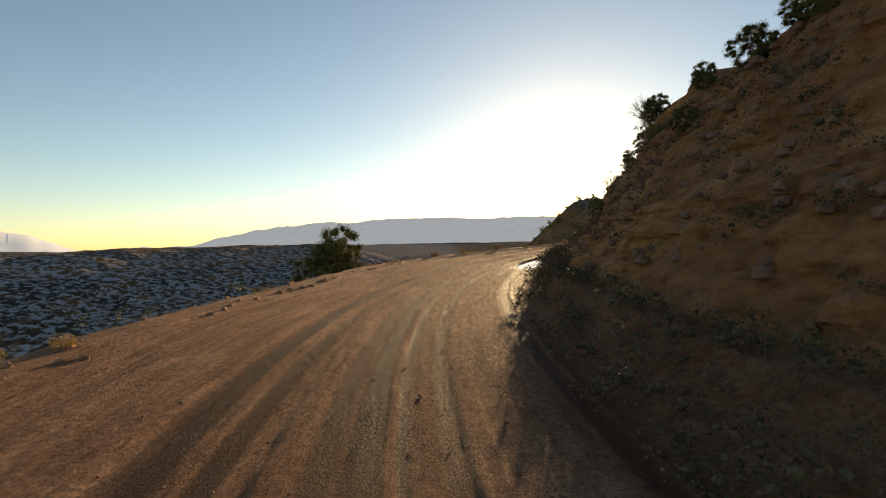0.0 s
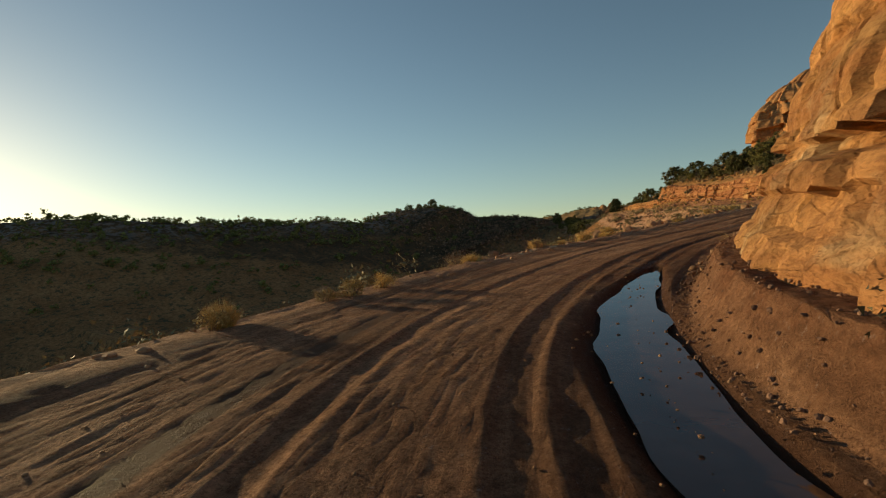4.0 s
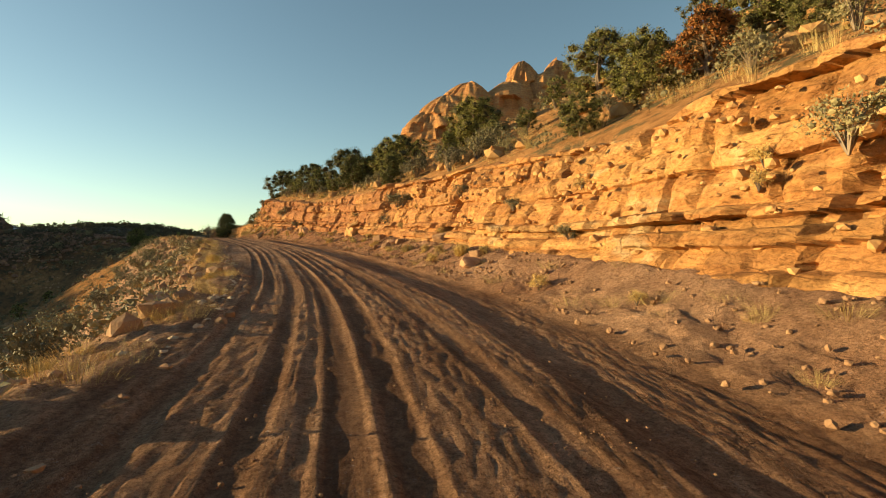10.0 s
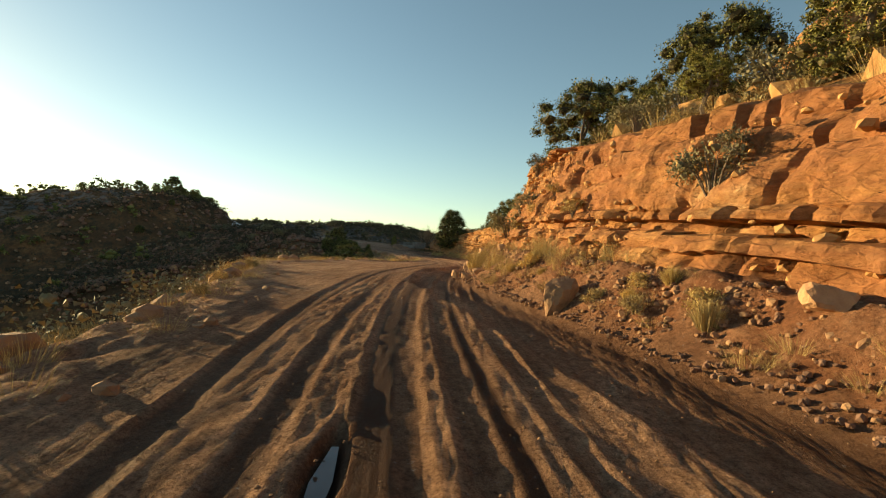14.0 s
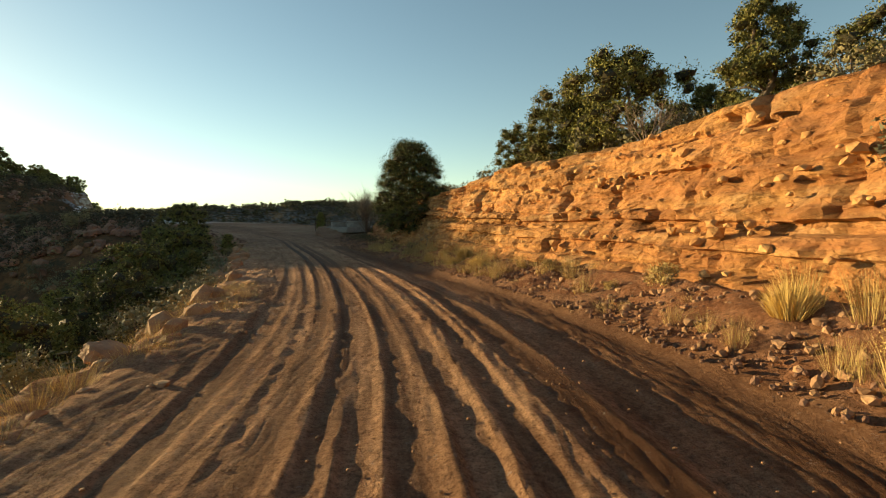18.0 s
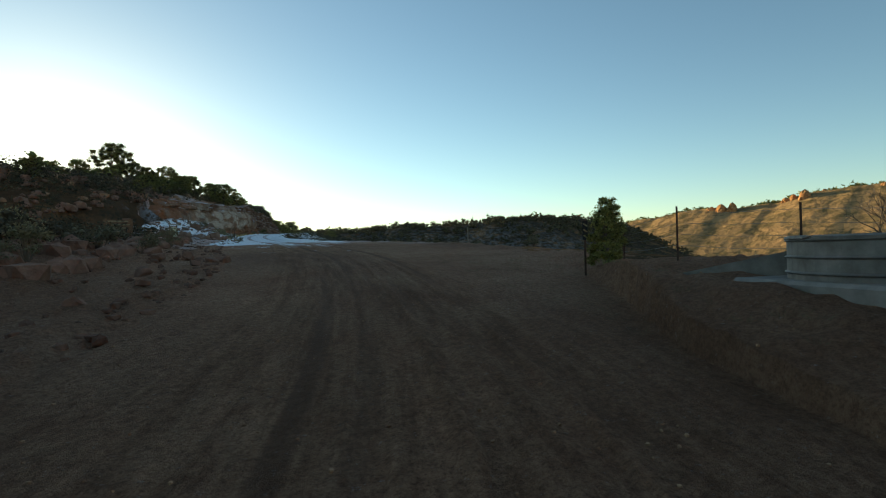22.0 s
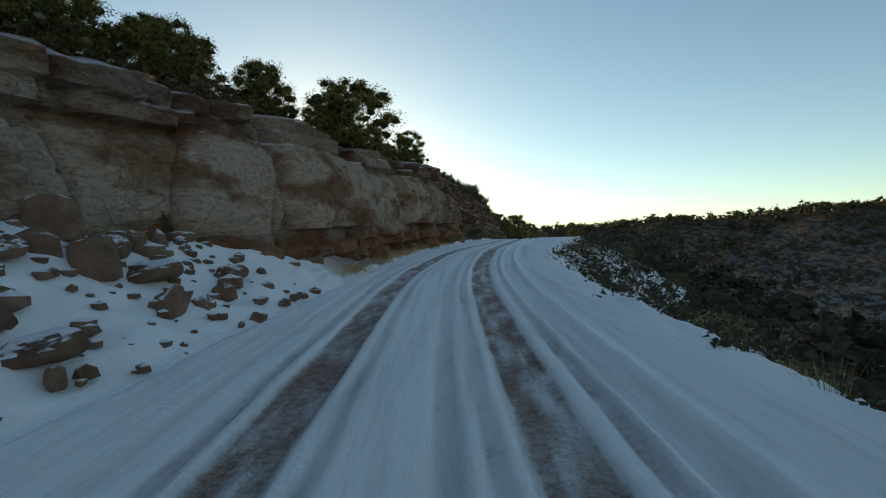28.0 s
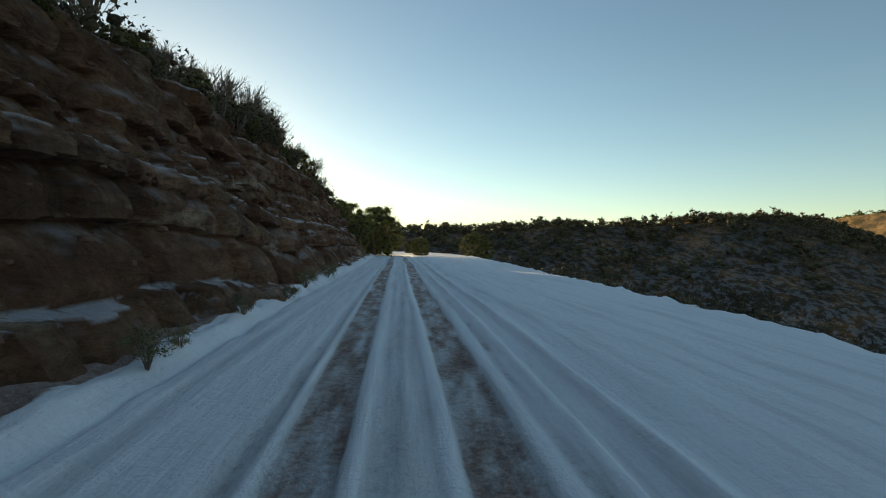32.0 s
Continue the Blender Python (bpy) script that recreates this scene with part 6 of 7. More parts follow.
def fallen_block(s, d, lift, size, tilt, label):
    """A squared block broken from the cut, its edges chipped."""
    rng = np.random.RandomState(int(s * 10))
    p, a = spot(s, d)
    bm = bmesh.new()
    box(bm, size, bevel=0.05)
    bmesh.ops.subdivide_edges(bm, edges=[e for e in bm.edges if e.calc_length() > 0.25], cuts=3, use_grid_fill=True)
    for v in bm.verts:
        v.co += Vector(rng.normal(size=3) * 0.018)
    block = part("boulder", bm, ROCK_CHIP, None)
    block.matrix_world = pose(p.x, p.y, p.z + lift, *tilt[:2], math.degrees(a) + tilt[2])
    tagged(block, label, "boulder", "loose boulders")


fallen_block(119.8, 5.4, 0.25, (0.8, 0.6, 0.62), (6, -8, 25), "squared orange block fallen at the foot of the road cut")
fallen_block(120.1, 5.7, 0.68, (0.95, 0.5, 0.16), (14, 22, 40), "tilted flat slab leaning on a fallen block")
brush("low_brush", "dry brush growing over the slope above the bend", face_spots(np.random.RandomState(67), 420, -8, 28, base_r, cliff_r, lean_r, 1, 0.3, 0.8, 0.03, 0.9), DARK_BRUSH_AND_SHADE, 71)
brush("low_brush", "dark dry brush among the rocks at the foot of the bend", many_spots(rng, 420, 2, 34, lambda s, u: edge_r(s) + 0.1 + 1.4 * u, 0.2, 0.7), DARK_BRUSH_AND_SHADE, 67)
# growth on the crest of the snowy bank
for s, d, size, k in ((293.2, -5.2, 0.85, 2), (291.0, -6.0, 0.6, 3), (296, -5.4, 0.6, 0), (301.5, -5.2, 0.75, 0), (302.2, -5.6, 0.5, 1), (297, -6.0, 0.45, 1), (285.5, -8.5, 0.8, 3), (283.5, -9.0, 0.6, 0), (280, -10, 0.45, 2), (277, -10.5, 0.7, 3)):
    junipers.on(s, d, size, k, label="spreading dark pinyon on the edge of the pale bank")
for x, y, size, k in ((258, 196, 0.9, 0), (262, 201, 0.8, 2), (266, 205, 0.7, 3), (270, 214, 0.7, 0), (275, 212, 0.6, 1), (281, 214, 0.6, 2), (255, 193, 0.7, 3)):
    junipers.at(x, y, ground_at(x, y) - 0.1, size, k, label="dark juniper where the snowy road goes out of sight")
for s, d, size, k in ((331.5, -6.5, 1.0, 0), (336.5, -6.4, 1.15, 0), (342, -6.2, 1.0, 1)):
    bares.on(s, d, size, k)
for s, d, size, k in ((333.5, -6.6, 0.55, 1), (335, -6.2, 0.5, 3), (339, -6.4, 0.6, 0), (341, -6.2, 0.5, 1), (344, -6.2, 0.6, 3), (347, -6.0, 0.55, 0), (329, -6.8, 0.5, 1)):
    junipers.on(s, d, size, k, label="dark juniper on the crest of the snowy bank")
for x, y, size, k in ((266.5, 203.8, 1.5, 2), (264.8, 205.4, 1.3, 0), (268.6, 206.5, 1.2, 1), (271, 200.6, 0.8, 0), (276.5, 196.5, 0.9, 2), (280, 193.5, 0.8, 0), (262.6, 203.0, 1.2, 2)):
    junipers.at(x, y, ground_at(x, y) - 0.1, size, k, label="dark juniper beyond the crest of the snowy road")
# junipers that stand below the outer edge, their tops level with the road
for s, d, top, k in ((176, -7.5, 3.6, 0), (179, -9, 4.4, 2), (182, -6.6, 3.9, 0), (184.5, -8.5, 5.0, 2), (187, -6.2, 4.6, 1), (188.5, -9.5, 5.6, 0), (191, -7.4, 5.4, 2), (193.5, -9.8, 6.0, 1), (195, -6.6, 5.4, 0), (197.5, -8.4, 6.3, 2), (200, -6.2, 5.6, 0), (181, -12, 4.4, 2), (186, -13, 5.0, 0)):
    p, _ = spot(s, d)
    top -= 0.6
    size = min(max((top - p.z) / 4.0, 0.3), 1.1)
    junipers.at(p.x, p.y, max(p.z - 0.1, top - 4.2), size, k, label="dense green juniper on the slope below the road")
# brush and small trees along the crest of the broken bank
def crest_spot(s, back, lift=0.0):
    h = float(cliff_l(s))
    x, y = place(s, float(base_l(s)) - 0.35 - back - float(lean_l(s)) * h)
    return float(x), float(y), float(road_z(s)) + h + lift


brush("low_brush", "dark brush along the crest of the broken bank", [(crest_spot(q, 1.3 * u, -0.1), k) for q, u, k in zip(rng.uniform(319, 366, 260), rng.uniform(0, 1, 260), rng.uniform(0.7, 1.9, 260))], DARK_BRUSH_AND_SHADE, 69)
twiggy = Planter([bare_thing("bare_shrub", 27, 2.2, 1.7, "leafless shrub on the crest of the bank", stems=13, fork=4, thin=0.055)], True)
for s, size, k in ((313, 0.5, 0), (317, 0.6, 1), (321, 0.75, 0), (323.5, 0.6, 1), (327, 0.65, 0), (331, 0.95, 0), (333, 0.8, 1), (336, 1.0, 0), (338, 1.05, 0), (340, 0.8, 1), (343, 0.9, 0), (347, 0.8, 1), (352, 0.8, 0)):
    twiggy.at(*crest_spot(s, 0.3), size, 0, 1 + 0.3 * k)
for s, size, k in ((310.5, 0.42, 1), (314, 0.36, 1), (315.6, 0.3, 0), (318, 0.36, 2), (319.6, 0.32, 0), (322, 0.3, 2), (325, 0.34, 0), (329, 0.32, 2), (334.5, 0.36, 2), (339, 0.4, 1), (341.5, 0.42, 0), (344.5, 0.45, 2), (348.5, 0.42, 0), (351, 0.45, 1), (355, 0.5, 0), (359, 0.5, 2), (363, 0.5, 1)):
    junipers.at(*crest_spot(s, 0.55, -0.15), size, k, label="small dark juniper on the edge of the bank")
# bushes at the foot of the broken bank
for s, d, size in ((314.9, -2.75, 0.24), (313.4, -2.7, 0.18), (311.1, -2.8, 0.16)):
    junipers.on(s, d, size, 2, label="dark low bush at the foot of the broken bank")
for s, d, size in ((305.9, -2.7, 0.5), (308.6, -2.6, 0.3), (311.8, -2.5, 0.35), (316, -2.6, 0.4)):
    bares.on(s, d, size, 1, label="dead brush in snow at the foot of the bank")
# a dense bush at the outer edge where the shade begins, and twigs round the large bare shrub
bx, by = 168.0, 68.3
junipers.at(bx, by, ground_at(bx, by) - 0.15, 0.58, 1, 0.95, label="dense dark juniper bush at the edge of the road")
junipers.at(176.6, 62.6, ground_at(176.6, 62.6) - 0.1, 0.5, 3, 0.8, label="dark low juniper under the large bare shrub")

# ---- red rock towers on the hill ----
def tower(parent, x, y, top, foot, wide, seed, rows=46, cols=84):
    """One rounded sandstone mass, cracked from top to foot."""
    u = np.linspace(0, 1, rows)[:, None] * np.ones((1, cols))
    a = np.linspace(0, 2 * np.pi, cols, endpoint=False)[None, :] * np.ones((rows, 1))
    shape = (1.2 - 0.36 * u) * np.clip(1 - u**6, 0, 1) ** 0.5
    r = wide / 2 * shape * (1 + 0.55 * fbm(np.cos(a) * 1.3 + seed, np.sin(a) * 1.3 + u * 0.8, 4, seed) - 0.12 * np.exp(-((np.sin(a * 1.5 + seed) + 0.25 * fbm(u * 3, a * 0, 3, seed)) / 0.16) ** 2))
    r *= 1 + 0.10 * fbm(u * 9, a * 0.6, 3, seed + 4)
    # broken into blocks by level seams and upright joints
    level = np.floor(u * 7 + fbm(a * 0.8, u * 0, 3, seed + 6) * 2)
    block = np.floor(a * 2.1 + hash2(level, level * 0, seed) * 5)
    r *= 0.90 + 0.38 * hash2(level, block, seed + 8) * np.clip(4 * (1 - u), 0, 1) + 0.16 * fbm(a * 4, u * 6, 3, seed + 5)
    z = foot - 4 + (top - foot + 4) * u * (1 + 0.12 * fbm(np.cos(a) * 2 + seed, np.sin(a) * 2, 3, seed + 2) * u)
    v = np.stack([x + np.cos(a) * r, y + np.sin(a) * r, z], -1).reshape(-1, 3)
    f = [(i * cols + j, i * cols + (j + 1) % cols, (i + 1) * cols + (j + 1) % cols, (i + 1) * cols + j) for i in range(rows - 1) for j in range(cols)]
    f.append(tuple((rows - 1) * cols + j for j in range(cols)))
    solid("tower", v, f, RED_ROCK, parent, snow=np.zeros(len(v)), tone=0.3 + 0.4 * hash2(level, block, seed + 8).ravel(), iron_shade=np.full(len(v), 0.45))


towers = new("rock_outcrop")
tagged(towers, "orange sandstone towers standing on the brushy hillside", "rock outcrop")
for row in ((177, -7.8, 46.2, 28, 10, 1), (178.7, -16.6, 47.6, 28, 11, 2), (173.4, 5.3, 39.6, 24, 14, 3), (174.5, -4, 40.5, 24, 16, 4), (176, -12.5, 43, 26, 17, 5), (179.1, -22, 43.5, 28, 15, 6), (170.5, 14.3, 32.5, 20, 12, 7), (184, -29.8, 41.4, 30, 14, 8), (172, 10.5, 36.5, 22, 13, 9), (172, 0.5, 36, 22, 15, 10)):
    tower(towers, *row)
for name, rows in (("rock_outcrop", ((78, -12, 22.5, 15, 8, 21), (83, -13, 24, 15, 10, 22), (89, -13, 23.6, 16, 9, 23), (96.4, -12.4, 22.6, 17, 9, 24), (73, -9, 16.5, 12, 7, 25))),
                   ("rock_outcrop", ((116, 6, 17.5, 12, 4, 31), (118, 4, 18.5, 13, 4.5, 32)))):
    out = new(name)
    tagged(out, "low ledge of orange sandstone on the hillside", "rock outcrop")
    for row in rows:
        tower(out, *row)

# ---- far mesas in the sun and hazy mountains ----
def mesa_point(t, q, line, foot, low, top, seed, depth):
    """A point of a mesa: t along its rim, q across it; ledges step down its gullied slope."""
    x0, y0, x1, y1 = line
    rise = 1 + 0.3 * fbm(t * 7, t * 0, 3, seed)
    h = (low - foot + (top - low) * np.clip(t * 1.5, 0, 1)) * rise
    ln = math.hypot(y1 - y0, x1 - x0)
    nx, ny = (y1 - y0) / ln, -(x1 - x0) / ln
    k = np.interp(q, (-3.4, -2.4, -1.5, -1.35, -0.8, -0.45, -0.38, -0.2, 0.2, 0.6, 2.0), (0, 0.18, 0.38, 0.45, 0.64, 0.82, 0.90, 0.98, 1.02, 0.8, 0))
    k = k + 0.014 * fbm(t * 17, q * 5, 5, seed + 3) * (q < 0.2)
    step = k * 8 + 1.2 * fbm(t * 9, q * 0, 3, seed + 5)
    led = (np.floor(step) + smooth(0.72, 0.95, step - np.floor(step)) - 1.2 * fbm(t * 9, q * 0, 3, seed + 5)) / 8
    k = k + 0.3 * (led - k) * smooth(0.45, 0.72, value_noise(t * 19, q * 1.7, seed + 7)) * (q < -0.2)
    wob = fbm(t * 4, q * 1.2, 3, seed + 9) * 0.12 + 0.02 * fbm(t * 22, q * 6, 3, seed + 11)
    return np.stack([x0 + (x1 - x0) * t + nx * depth * (q + wob), y0 + (y1 - y0) * t + ny * depth * (q + wob), foot + h * k], -1)


def build_mesa(x0, y0, x1, y1, foot, low, top, seed, depth=160):
    """A long mesa with ledges over a talus slope, dotted with junipers."""
    line = (x0, y0, x1, y1)
    t, q = np.meshgrid(np.linspace(0, 1, 480), np.r_[np.linspace(-3.4, -0.2, 90), 0.2, 0.6, 2.0], indexing="ij")
    v = mesa_point(t, q, line, foot, low, top, seed, depth)
    tagged(solid("mesa", v.reshape(-1, 3), grid_faces(480, 93), SCRUB, snow=np.zeros(t.size)), "far scrubby slope with red ledges along its rim", "mesa", group="far mesas", kind="structure")
    rng = np.random.RandomState(seed)
    t, q = rng.uniform(0, 1, 3600), rng.uniform(-2.6, 0.1, 3600)
    keep = value_noise(t * 14, q * 2.2, seed + 31) > rng.uniform(0.2, 0.75, 3600)
    p = mesa_point(t[keep], q[keep], line, foot, low, top, seed, depth)
    far_woods("far_woods", "dark junipers dotted over the far slope", [(tuple(r), k) for r, k in zip(p.tolist(), rng.uniform(1.2, 2.8, len(p)))], seed + 90, 5, 0.6)


def scrub_material():
    n = Nodes("far scrubby slope", 0.97, spec=0.0)
    c = n.ramp(n.noise(0.03, 6), (0.35, (0.30, 0.20, 0.10)), (0.65, (0.44, 0.27, 0.13)))
    g = n.ramp(n.noise(0.05, 9, (1, 1, 2.5), 0.8), (0.46, (0, 0, 0)), (0.58, (1, 1, 1)))
    c = n.mix(g, c, (0.15, 0.115, 0.06))
    # bare red rock shows where the slope is steep
    face = n.node("ShaderNodeNewGeometry")
    split = n.node("ShaderNodeSeparateXYZ")
    n.link(face.outputs["Normal"], split.inputs[0])
    steep = n.ramp(split.outputs[2], (0.45, (1, 1, 1)), (0.72, (0, 0, 0)))
    rock = n.ramp(n.noise(0.09, 6, (1, 1, 3), 0.7), (0.35, (0.34, 0.16, 0.075)), (0.65, (0.55, 0.31, 0.17)))
    n.paint(n.mix(steep, c, rock))
    n.bump(n.noise(0.06, 7), 5)
    return n.m


SCRUB = scrub_material()
build_mesa(885, 345, 800, -80, -24, 31.5, 59, 5, 80)
build_mesa(806, -50, 760, -560, -24, 57.5, 60, 6, 90)
rng = np.random.RandomState(17)
for k, u in enumerate((0.25, 0.315, 0.38, 0.52, 0.56, 0.70, 0.82)):
    knob = new("rock_outcrop")
    tagged(knob, "red rock knob on the rim of the far slope", "rock outcrop", "outcrops on the far rim")
    x, y = 885 - 85 * u - 18, 345 - 425 * u
    top = 31.5 + 27.5 * min(u * 1.5, 1)
    for j in range(4):
        q = rng.uniform(6, 11)
        tower(knob, x + rng.uniform(-4, 4), y + rng.uniform(-11, 11), top + rng.uniform(0, 6), top - 10, q, 50 + 4 * k + j, 14, 26)
ledges = new("rock_outcrop")
tagged(ledges, "sunlit orange ledges low in the canyon", "rock outcrop")
for k in range(9):
    tower(ledges, 452 + 2.5 * k, 118 - 9 * k + 5 * (k % 2), rng.uniform(-2.5, 0.5), -14, rng.uniform(10, 15), 90 + k, 16, 30)


def build_mountains():
    n = 260
    a = np.radians(np.linspace(-50, 75, n))
    top = np.interp(np.degrees(a), (-50, -43, -40, -36, -27, -24, -21, -14, -8, 8, 17, 30, 50, 75), (60, 120, 90, -10, 20, 70, 112, 146, 162, 168, 155, 150, 120, 100))
    top = top + 42 * fbm(a * 22, a * 0, 5, 71) + 10 * fbm(a * 160, a * 0, 3, 72)
    v = []
    for r, k in ((3100, 190), (3600, 60), (3750, 0), (4100, 260)):
        v.append(np.stack([np.sin(a) * r, np.cos(a) * r, top - k], -1))
    v = np.stack(v, 1).reshape(-1, 3)
    tagged(solid("backdrop_mountains", v, grid_faces(n, 4), PAINTED_HAZE, soft=True), "hazy blue mountain range on the horizon", "mountains", kind="structure")


# aerial haze painted in: pale grey slopes with a faint glow
PAINTED_HAZE = plain_material("far slopes with painted haze", (0.30, 0.30, 0.32), (0.38, 0.38, 0.40), 0.01, depth=0.0)
far_glow = PAINTED_HAZE.node_tree.nodes["Principled BSDF"]
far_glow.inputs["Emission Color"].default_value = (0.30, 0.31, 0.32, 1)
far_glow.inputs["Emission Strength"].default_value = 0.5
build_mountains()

# ---- the stock tanks, the fence and the signs ----
GALV = plain_material("weathered galvanised steel", (0.16, 0.14, 0.12), (0.32, 0.29, 0.26), 4, 0.65, 0.5, 0.004)
CONCRETE = plain_material("grey concrete", (0.22, 0.19, 0.165), (0.34, 0.30, 0.265), 5, 0.9, 0, 0.006)
GREY_WOOD = plain_material("weathered grey wood", (0.20, 0.16, 0.12), (0.36, 0.30, 0.24), 9, 0.9, 0, 0.01)
BROWN_WOOD = plain_material("brown painted wood", (0.13, 0.075, 0.04), (0.19, 0.11, 0.06), 6, 0.8, 0, 0.004)
STEEL = plain_material("rusty steel post", (0.10, 0.06, 0.045), (0.18, 0.11, 0.08), 14, 0.8, 0.5, 0.003)
WIRE = plain_material("fence wire", (0.22, 0.2, 0.19), (0.3, 0.28, 0.26), 20, 0.6, 0.8, 0.0)
FADED = plain_material("faded yellow paint", (0.24, 0.19, 0.11), (0.34, 0.27, 0.16), 14, 0.8, 0, 0.0, 0.1)
PAPER = plain_material("faded pale paper", (0.55, 0.58, 0.40), (0.68, 0.70, 0.52), 6, 0.7, 0, 0.0, 0.05)


def stock_tank(x, y, z, wide, tall):
    root = new("stock_tank")
    tagged(root, "round galvanised steel stock tank on a concrete pad", "water tank", "stock tanks")
    bm = bmesh.new()
    cols = 48
    prof = [(0.5, 0), (0.5, 0.12), (0.512, 0.16), (0.5, 0.2), (0.5, 0.48), (0.512, 0.52), (0.5, 0.56), (0.5, 0.86), (0.512, 0.9), (0.5, 0.94), (0.48, 0.94), (0.48, 0.7)]
    rings = [[bm.verts.new((math.cos(k * math.tau / cols) * r * wide, math.sin(k * math.tau / cols) * r * wide, h * tall)) for k in range(cols)] for r, h in prof]
    for r0, r1 in zip(rings, rings[1:]):
        for k in range(cols):
            bm.faces.new((r0[k], r0[(k + 1) % cols], r1[(k + 1) % cols], r1[k]))
    bm.faces.new(rings[0][::-1])
    part("wall", bm, GALV, root)
    bm = bmesh.new()
    rim = [(math.cos(k * math.tau / 48) * wide * 0.5, math.sin(k * math.tau / 48) * wide * 0.5, tall * 0.955) for k in range(49)]
    tube(bm, rim, [0.028] * 49, 6)
    part("rim", bm, GALV, root)
    bm = bmesh.new()
    bm.faces.new([bm.verts.new((math.cos(k * math.tau / 48) * wide * 0.479, math.sin(k * math.tau / 48) * wide * 0.479, tall * 0.74)) for k in range(48)])
    part("water", bm, WATER, root, "dark still water")
    root.matrix_world = pose(x, y, z)


TANK_Z = 5.99
bm = bmesh.new()
box(bm, (4.9, 2.5, 0.5), bevel=0.04)
pad = part("concrete_pad", bm, CONCRETE, None)
pad.matrix_world = pose(183.9, 68.5, TANK_Z - 0.15, 0, 0, 50.6)
tagged(pad, "low grey concrete pad under the stock tanks", "concrete pad")
stock_tank(184.7, 69.5, TANK_Z + 0.098, 2.2, 0.5)
stock_tank(183.2, 67.2, TANK_Z + 0.098, 2.0, 0.5)

bm = bmesh.new()
w = [bm.verts.new(p) for p in ((-0.8, -0.45, 0), (0.8, -0.45, 0), (0.8, 0.45, 0), (-0.8, 0.45, 0), (0.8, -0.45, 0.42), (0.8, 0.45, 0.42), (-0.8, -0.45, 0.06), (-0.8, 0.45, 0.06))]
for f in ((0, 1, 4, 6), (1, 2, 5, 4), (2, 3, 7, 5), (3, 0, 6, 7), (6, 4, 5, 7), (3, 2, 1, 0)):
    bm.faces.new([w[k] for k in f])
apron = part("steel_ramp", bm, GALV, None)
apron.matrix_world = pose(185.75, 71.35, ground_at(185.75, 71.35) - 0.12, 0, 0, -98)
tagged(apron, "sloping grey sheet metal cover beside the tank", "metal cover")


def wire_fence(spots, tall):
    root = new("wire_fence")
    tagged(root, "barbed wire fence on thin rusty steel posts", "fence")
    tops = []
    for x, y, h in spots:
        z = ground_at(x, y)
        bm = bmesh.new()
        box(bm, (0.022, 0.018, tall * h + 0.3), (x, y, z + tall * h / 2 - 0.15))
        box(bm, (0.008, 0.032, tall * h + 0.3), (x, y, z + tall * h / 2 - 0.15))
        part("post", bm, STEEL, root)
        tops.append(Vector((x, y, z)))
    for k in range(4):
        for p, q in zip(tops, tops[1:]):
            bm = bmesh.new()
            up = tall * (0.3 + 0.2 * k)
            mid = p.lerp(q, 0.5) + Vector((0, 0, up - 0.03))
            tube(bm, [p + Vector((0, 0, up)), mid, q + Vector((0, 0, up))], [0.004] * 3, 4)
            part("wire", bm, WIRE, root)


wire_fence([(182.6, 61.5, 1.1), (183.8, 64.2, 1.05), (185.2, 67.1, 1.0), (185.6, 68.5, 1.0), (186.7, 70.6, 1.0), (187.1, 72.5, 1.0), (190.2, 74.6, 1.0), (192.3, 75.4, 1.0)], 1.02)


def stile(x, y, turn):
    """A wooden step stile over the fence: two leaning pairs of rails with treads between."""
    root = new("step_stile")
    tagged(root, "weathered wooden step stile over the wire fence", "stile")
    for side in (-1, 1):
        for lean in (-1, 1):
            bm = bmesh.new()
            tube(bm, [(side * 0.42, lean * 0.75, -0.15), (side * 0.34, lean * 0.12, 1.75)], [0.045, 0.045], 4)
            part("rail", bm, GREY_WOOD, root)
    for k in range(4):
        bm = bmesh.new()
        u = 0.2 + 0.21 * k
        box(bm, (0.86, 0.2, 0.05), (0, -0.75 + 0.63 * (u * 1.9 - 0.15) / 1.9, u * 1.9 - 0.05), bevel=0.008)
        part("step", bm, GREY_WOOD, root)
    root.matrix_world = pose(x, y, ground_at(x, y), 0, 0, turn) @ Matrix.Diagonal((0.66, 0.66, 0.66, 1))


stile(185.0, 65.9, 70)

bm = bmesh.new()
box(bm, (1.0, 0.2, 0.05), bevel=0.008)
plank = part("plank", bm, GREY_WOOD, None)
p, a = spot(216.1, 4.3)
plank.matrix_world = pose(p.x, p.y, p.z + 0.1, 3, 0, math.degrees(a) + 60)
tagged(plank, "old grey plank lying in the short grass", "plank")


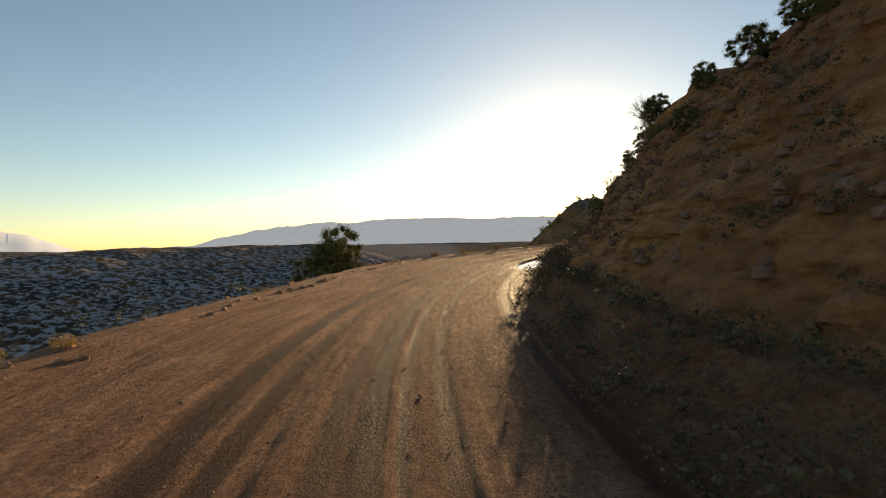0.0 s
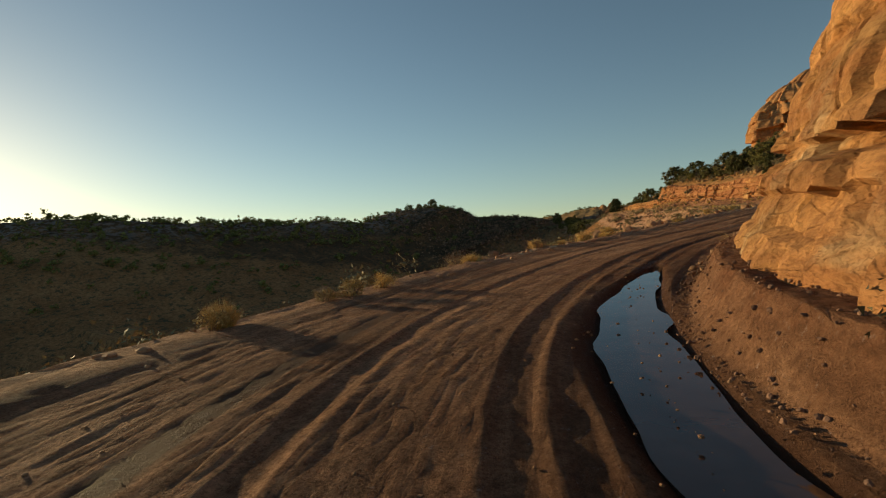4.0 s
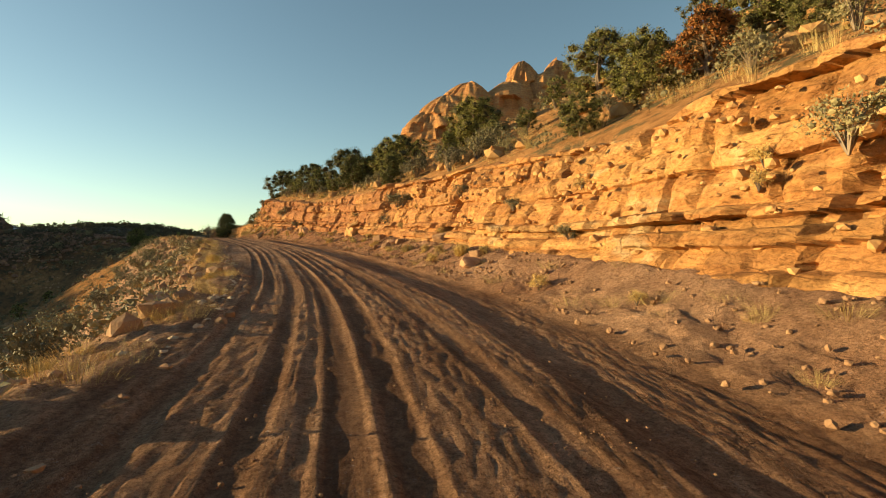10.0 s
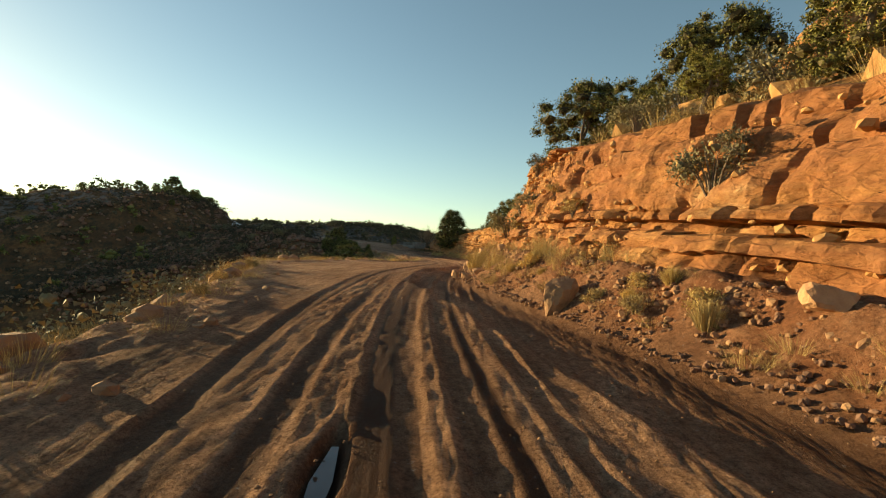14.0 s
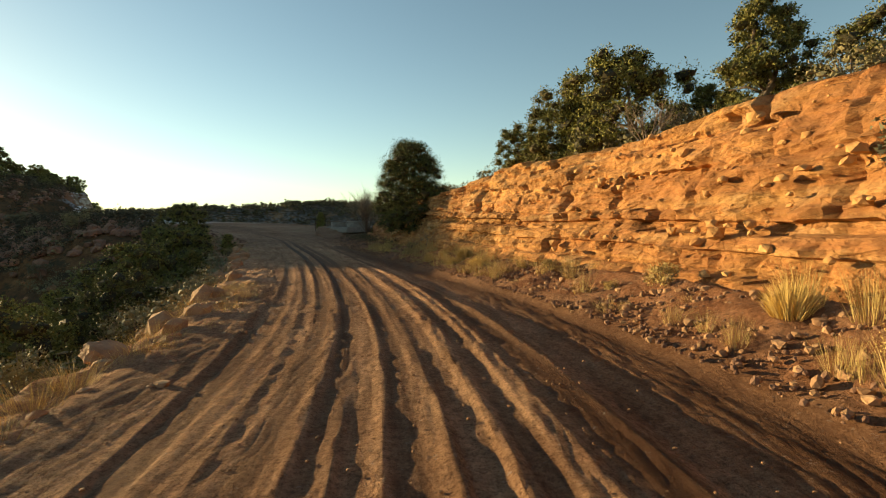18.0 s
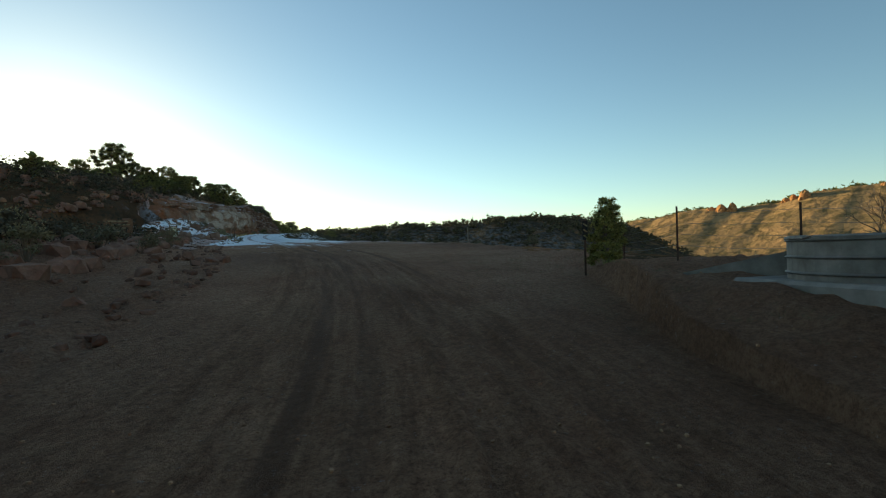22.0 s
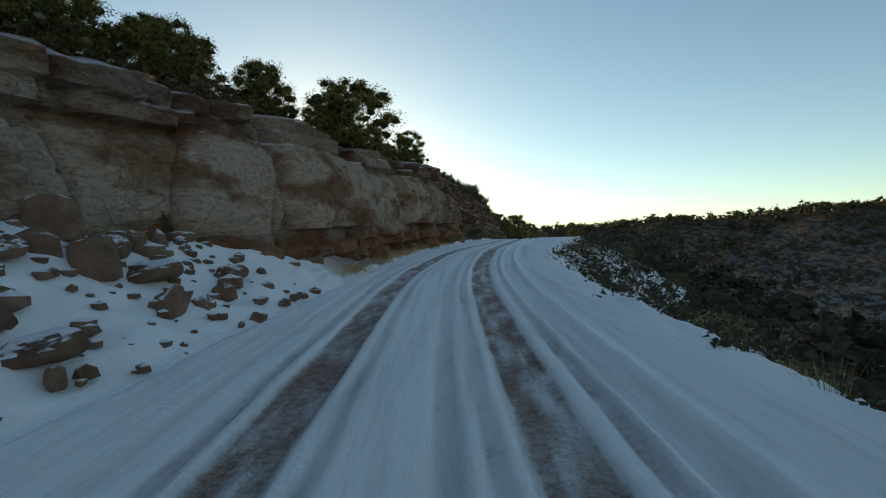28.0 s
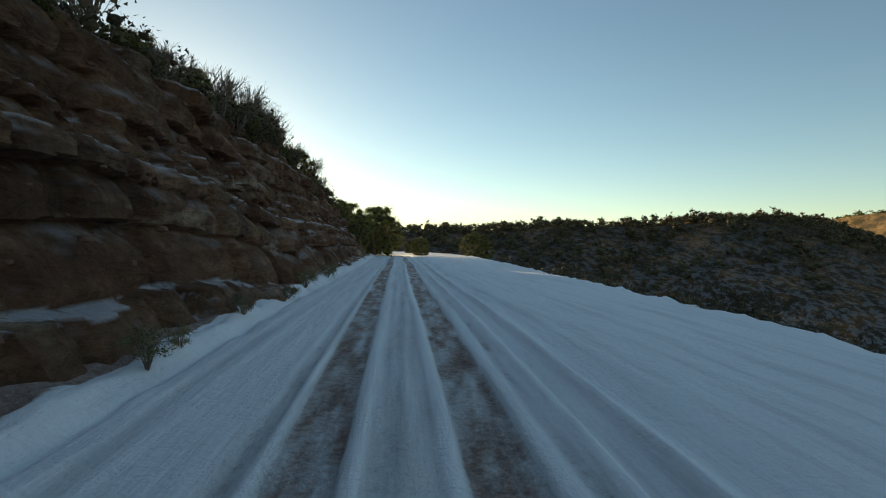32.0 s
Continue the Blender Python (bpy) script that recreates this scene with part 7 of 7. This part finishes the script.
def kiosk(x, y, turn):
    root = new("notice_board")
    tagged(root, "small notice board with a roof on two wooden posts", "notice board")
    for side in (-1, 1):
        bm = bmesh.new()
        box(bm, (0.1, 0.1, 1.75), (side * 0.42, 0, 0.72), bevel=0.01)
        part("post", bm, BROWN_WOOD, root)
    bm = bmesh.new()
    box(bm, (0.8, 0.05, 0.95), (0, -0.06, 0.98), bevel=0.006)
    board = part("board", bm, BROWN_WOOD, root)
    bm = bmesh.new()
    box(bm, (0.68, 0.008, 0.78), (0, -0.092, 0.98))
    part("sheet", bm, PAPER, board, "faded greenish paper notice")
    for k, wide in enumerate((0.5, 0.42, 0.46, 0.3)):
        bm = bmesh.new()
        box(bm, (wide, 0.004, 0.03), ((wide - 0.5) / 2, -0.099, 1.25 - 0.13 * k))
        part("line", bm, BROWN_WOOD, board)
    bm = bmesh.new()
    box(bm, (1.12, 0.55, 0.05), (0, -0.08, 1.6), pose(0, 0, 0, 14, 0, 0), 0.008)
    part("roof", bm, GREY_WOOD, root)
    root.matrix_world = pose(x, y, ground_at(x, y), 0, 0, turn) @ Matrix.Diagonal((0.55, 0.8, 0.82, 1))


def board_sign(x, y, turn):
    root = new("board_sign")
    tagged(root, "wide brown wooden sign on two posts", "sign")
    for side in (-1, 1):
        bm = bmesh.new()
        box(bm, (0.12, 0.12, 1.9), (side * 0.75, 0.05, 0.75), bevel=0.01)
        part("post", bm, BROWN_WOOD, root)
    for k in range(4):
        bm = bmesh.new()
        box(bm, (1.9, 0.05, 0.24), (0, -0.04, 0.75 + 0.25 * k), bevel=0.01)
        part("board", bm, BROWN_WOOD, root)
    for k, wide in enumerate((1.3, 1.5, 1.0)):
        bm = bmesh.new()
        box(bm, (wide, 0.01, 0.09), (0, -0.072, 1.5 - 0.25 * k))
        part("line", bm, FADED, root, "faded painted line of lettering")
    root.matrix_world = pose(x, y, ground_at(x, y), 0, 0, turn) @ Matrix.Diagonal((0.85, 0.85, 0.85, 1))


kiosk(192.4, 106.5, -8)
board_sign(189.0, 106.4, -12)


def single_post(s, d, tall, wide, material, label, lean=0):
    p, a = spot(s, d)
    bm = bmesh.new()
    tube(bm, [(0, 0, -0.2), (0.01, 0, tall * 0.5), (0, 0.01, tall)], [wide, wide * 0.95, wide * 0.9], 8)
    ob = part("post", bm, material, None)
    ob.matrix_world = pose(p.x, p.y, p.z, lean, 0, math.degrees(a))
    tagged(ob, label, "post")


single_post(261.6, -3.6, 1.05, 0.03, STEEL, "thin steel marker post standing in snow", 3)
single_post(264.8, 4.1, 1.25, 0.036, GREY_WOOD, "weathered wooden post at the canyon edge")
single_post(244, 10.5, 1.3, 0.05, GREY_WOOD, "weathered wooden post beside the open ground")


def marker_post(x, y, turn):
    root = new("marker_post")
    tagged(root, "thin steel post with a small black striped panel", "marker post")
    bm = bmesh.new()
    box(bm, (0.05, 0.03, 1.6), (0, 0, 0.62), bevel=0.004)
    part("post", bm, STEEL, root)
    bm = bmesh.new()
    box(bm, (0.14, 0.012, 0.5), (0, -0.024, 1.16), bevel=0.003)
    panel = part("panel", bm, BLACK, root)
    for k in range(3):
        bm = bmesh.new()
        box(bm, (0.13, 0.006, 0.035), (0, -0.034, 1.0 + 0.15 * k), pose(0, 0, 0, 0, 30, 0))
        part("stripe", bm, FADED, panel)
    root.matrix_world = pose(x, y, ground_at(x, y), 0, 0, turn)


BLACK = plain_material("black painted metal", (0.02, 0.02, 0.02), (0.035, 0.035, 0.035), 9, 0.6, 0, 0.0)
marker_post(189.6, 75.4, -40)
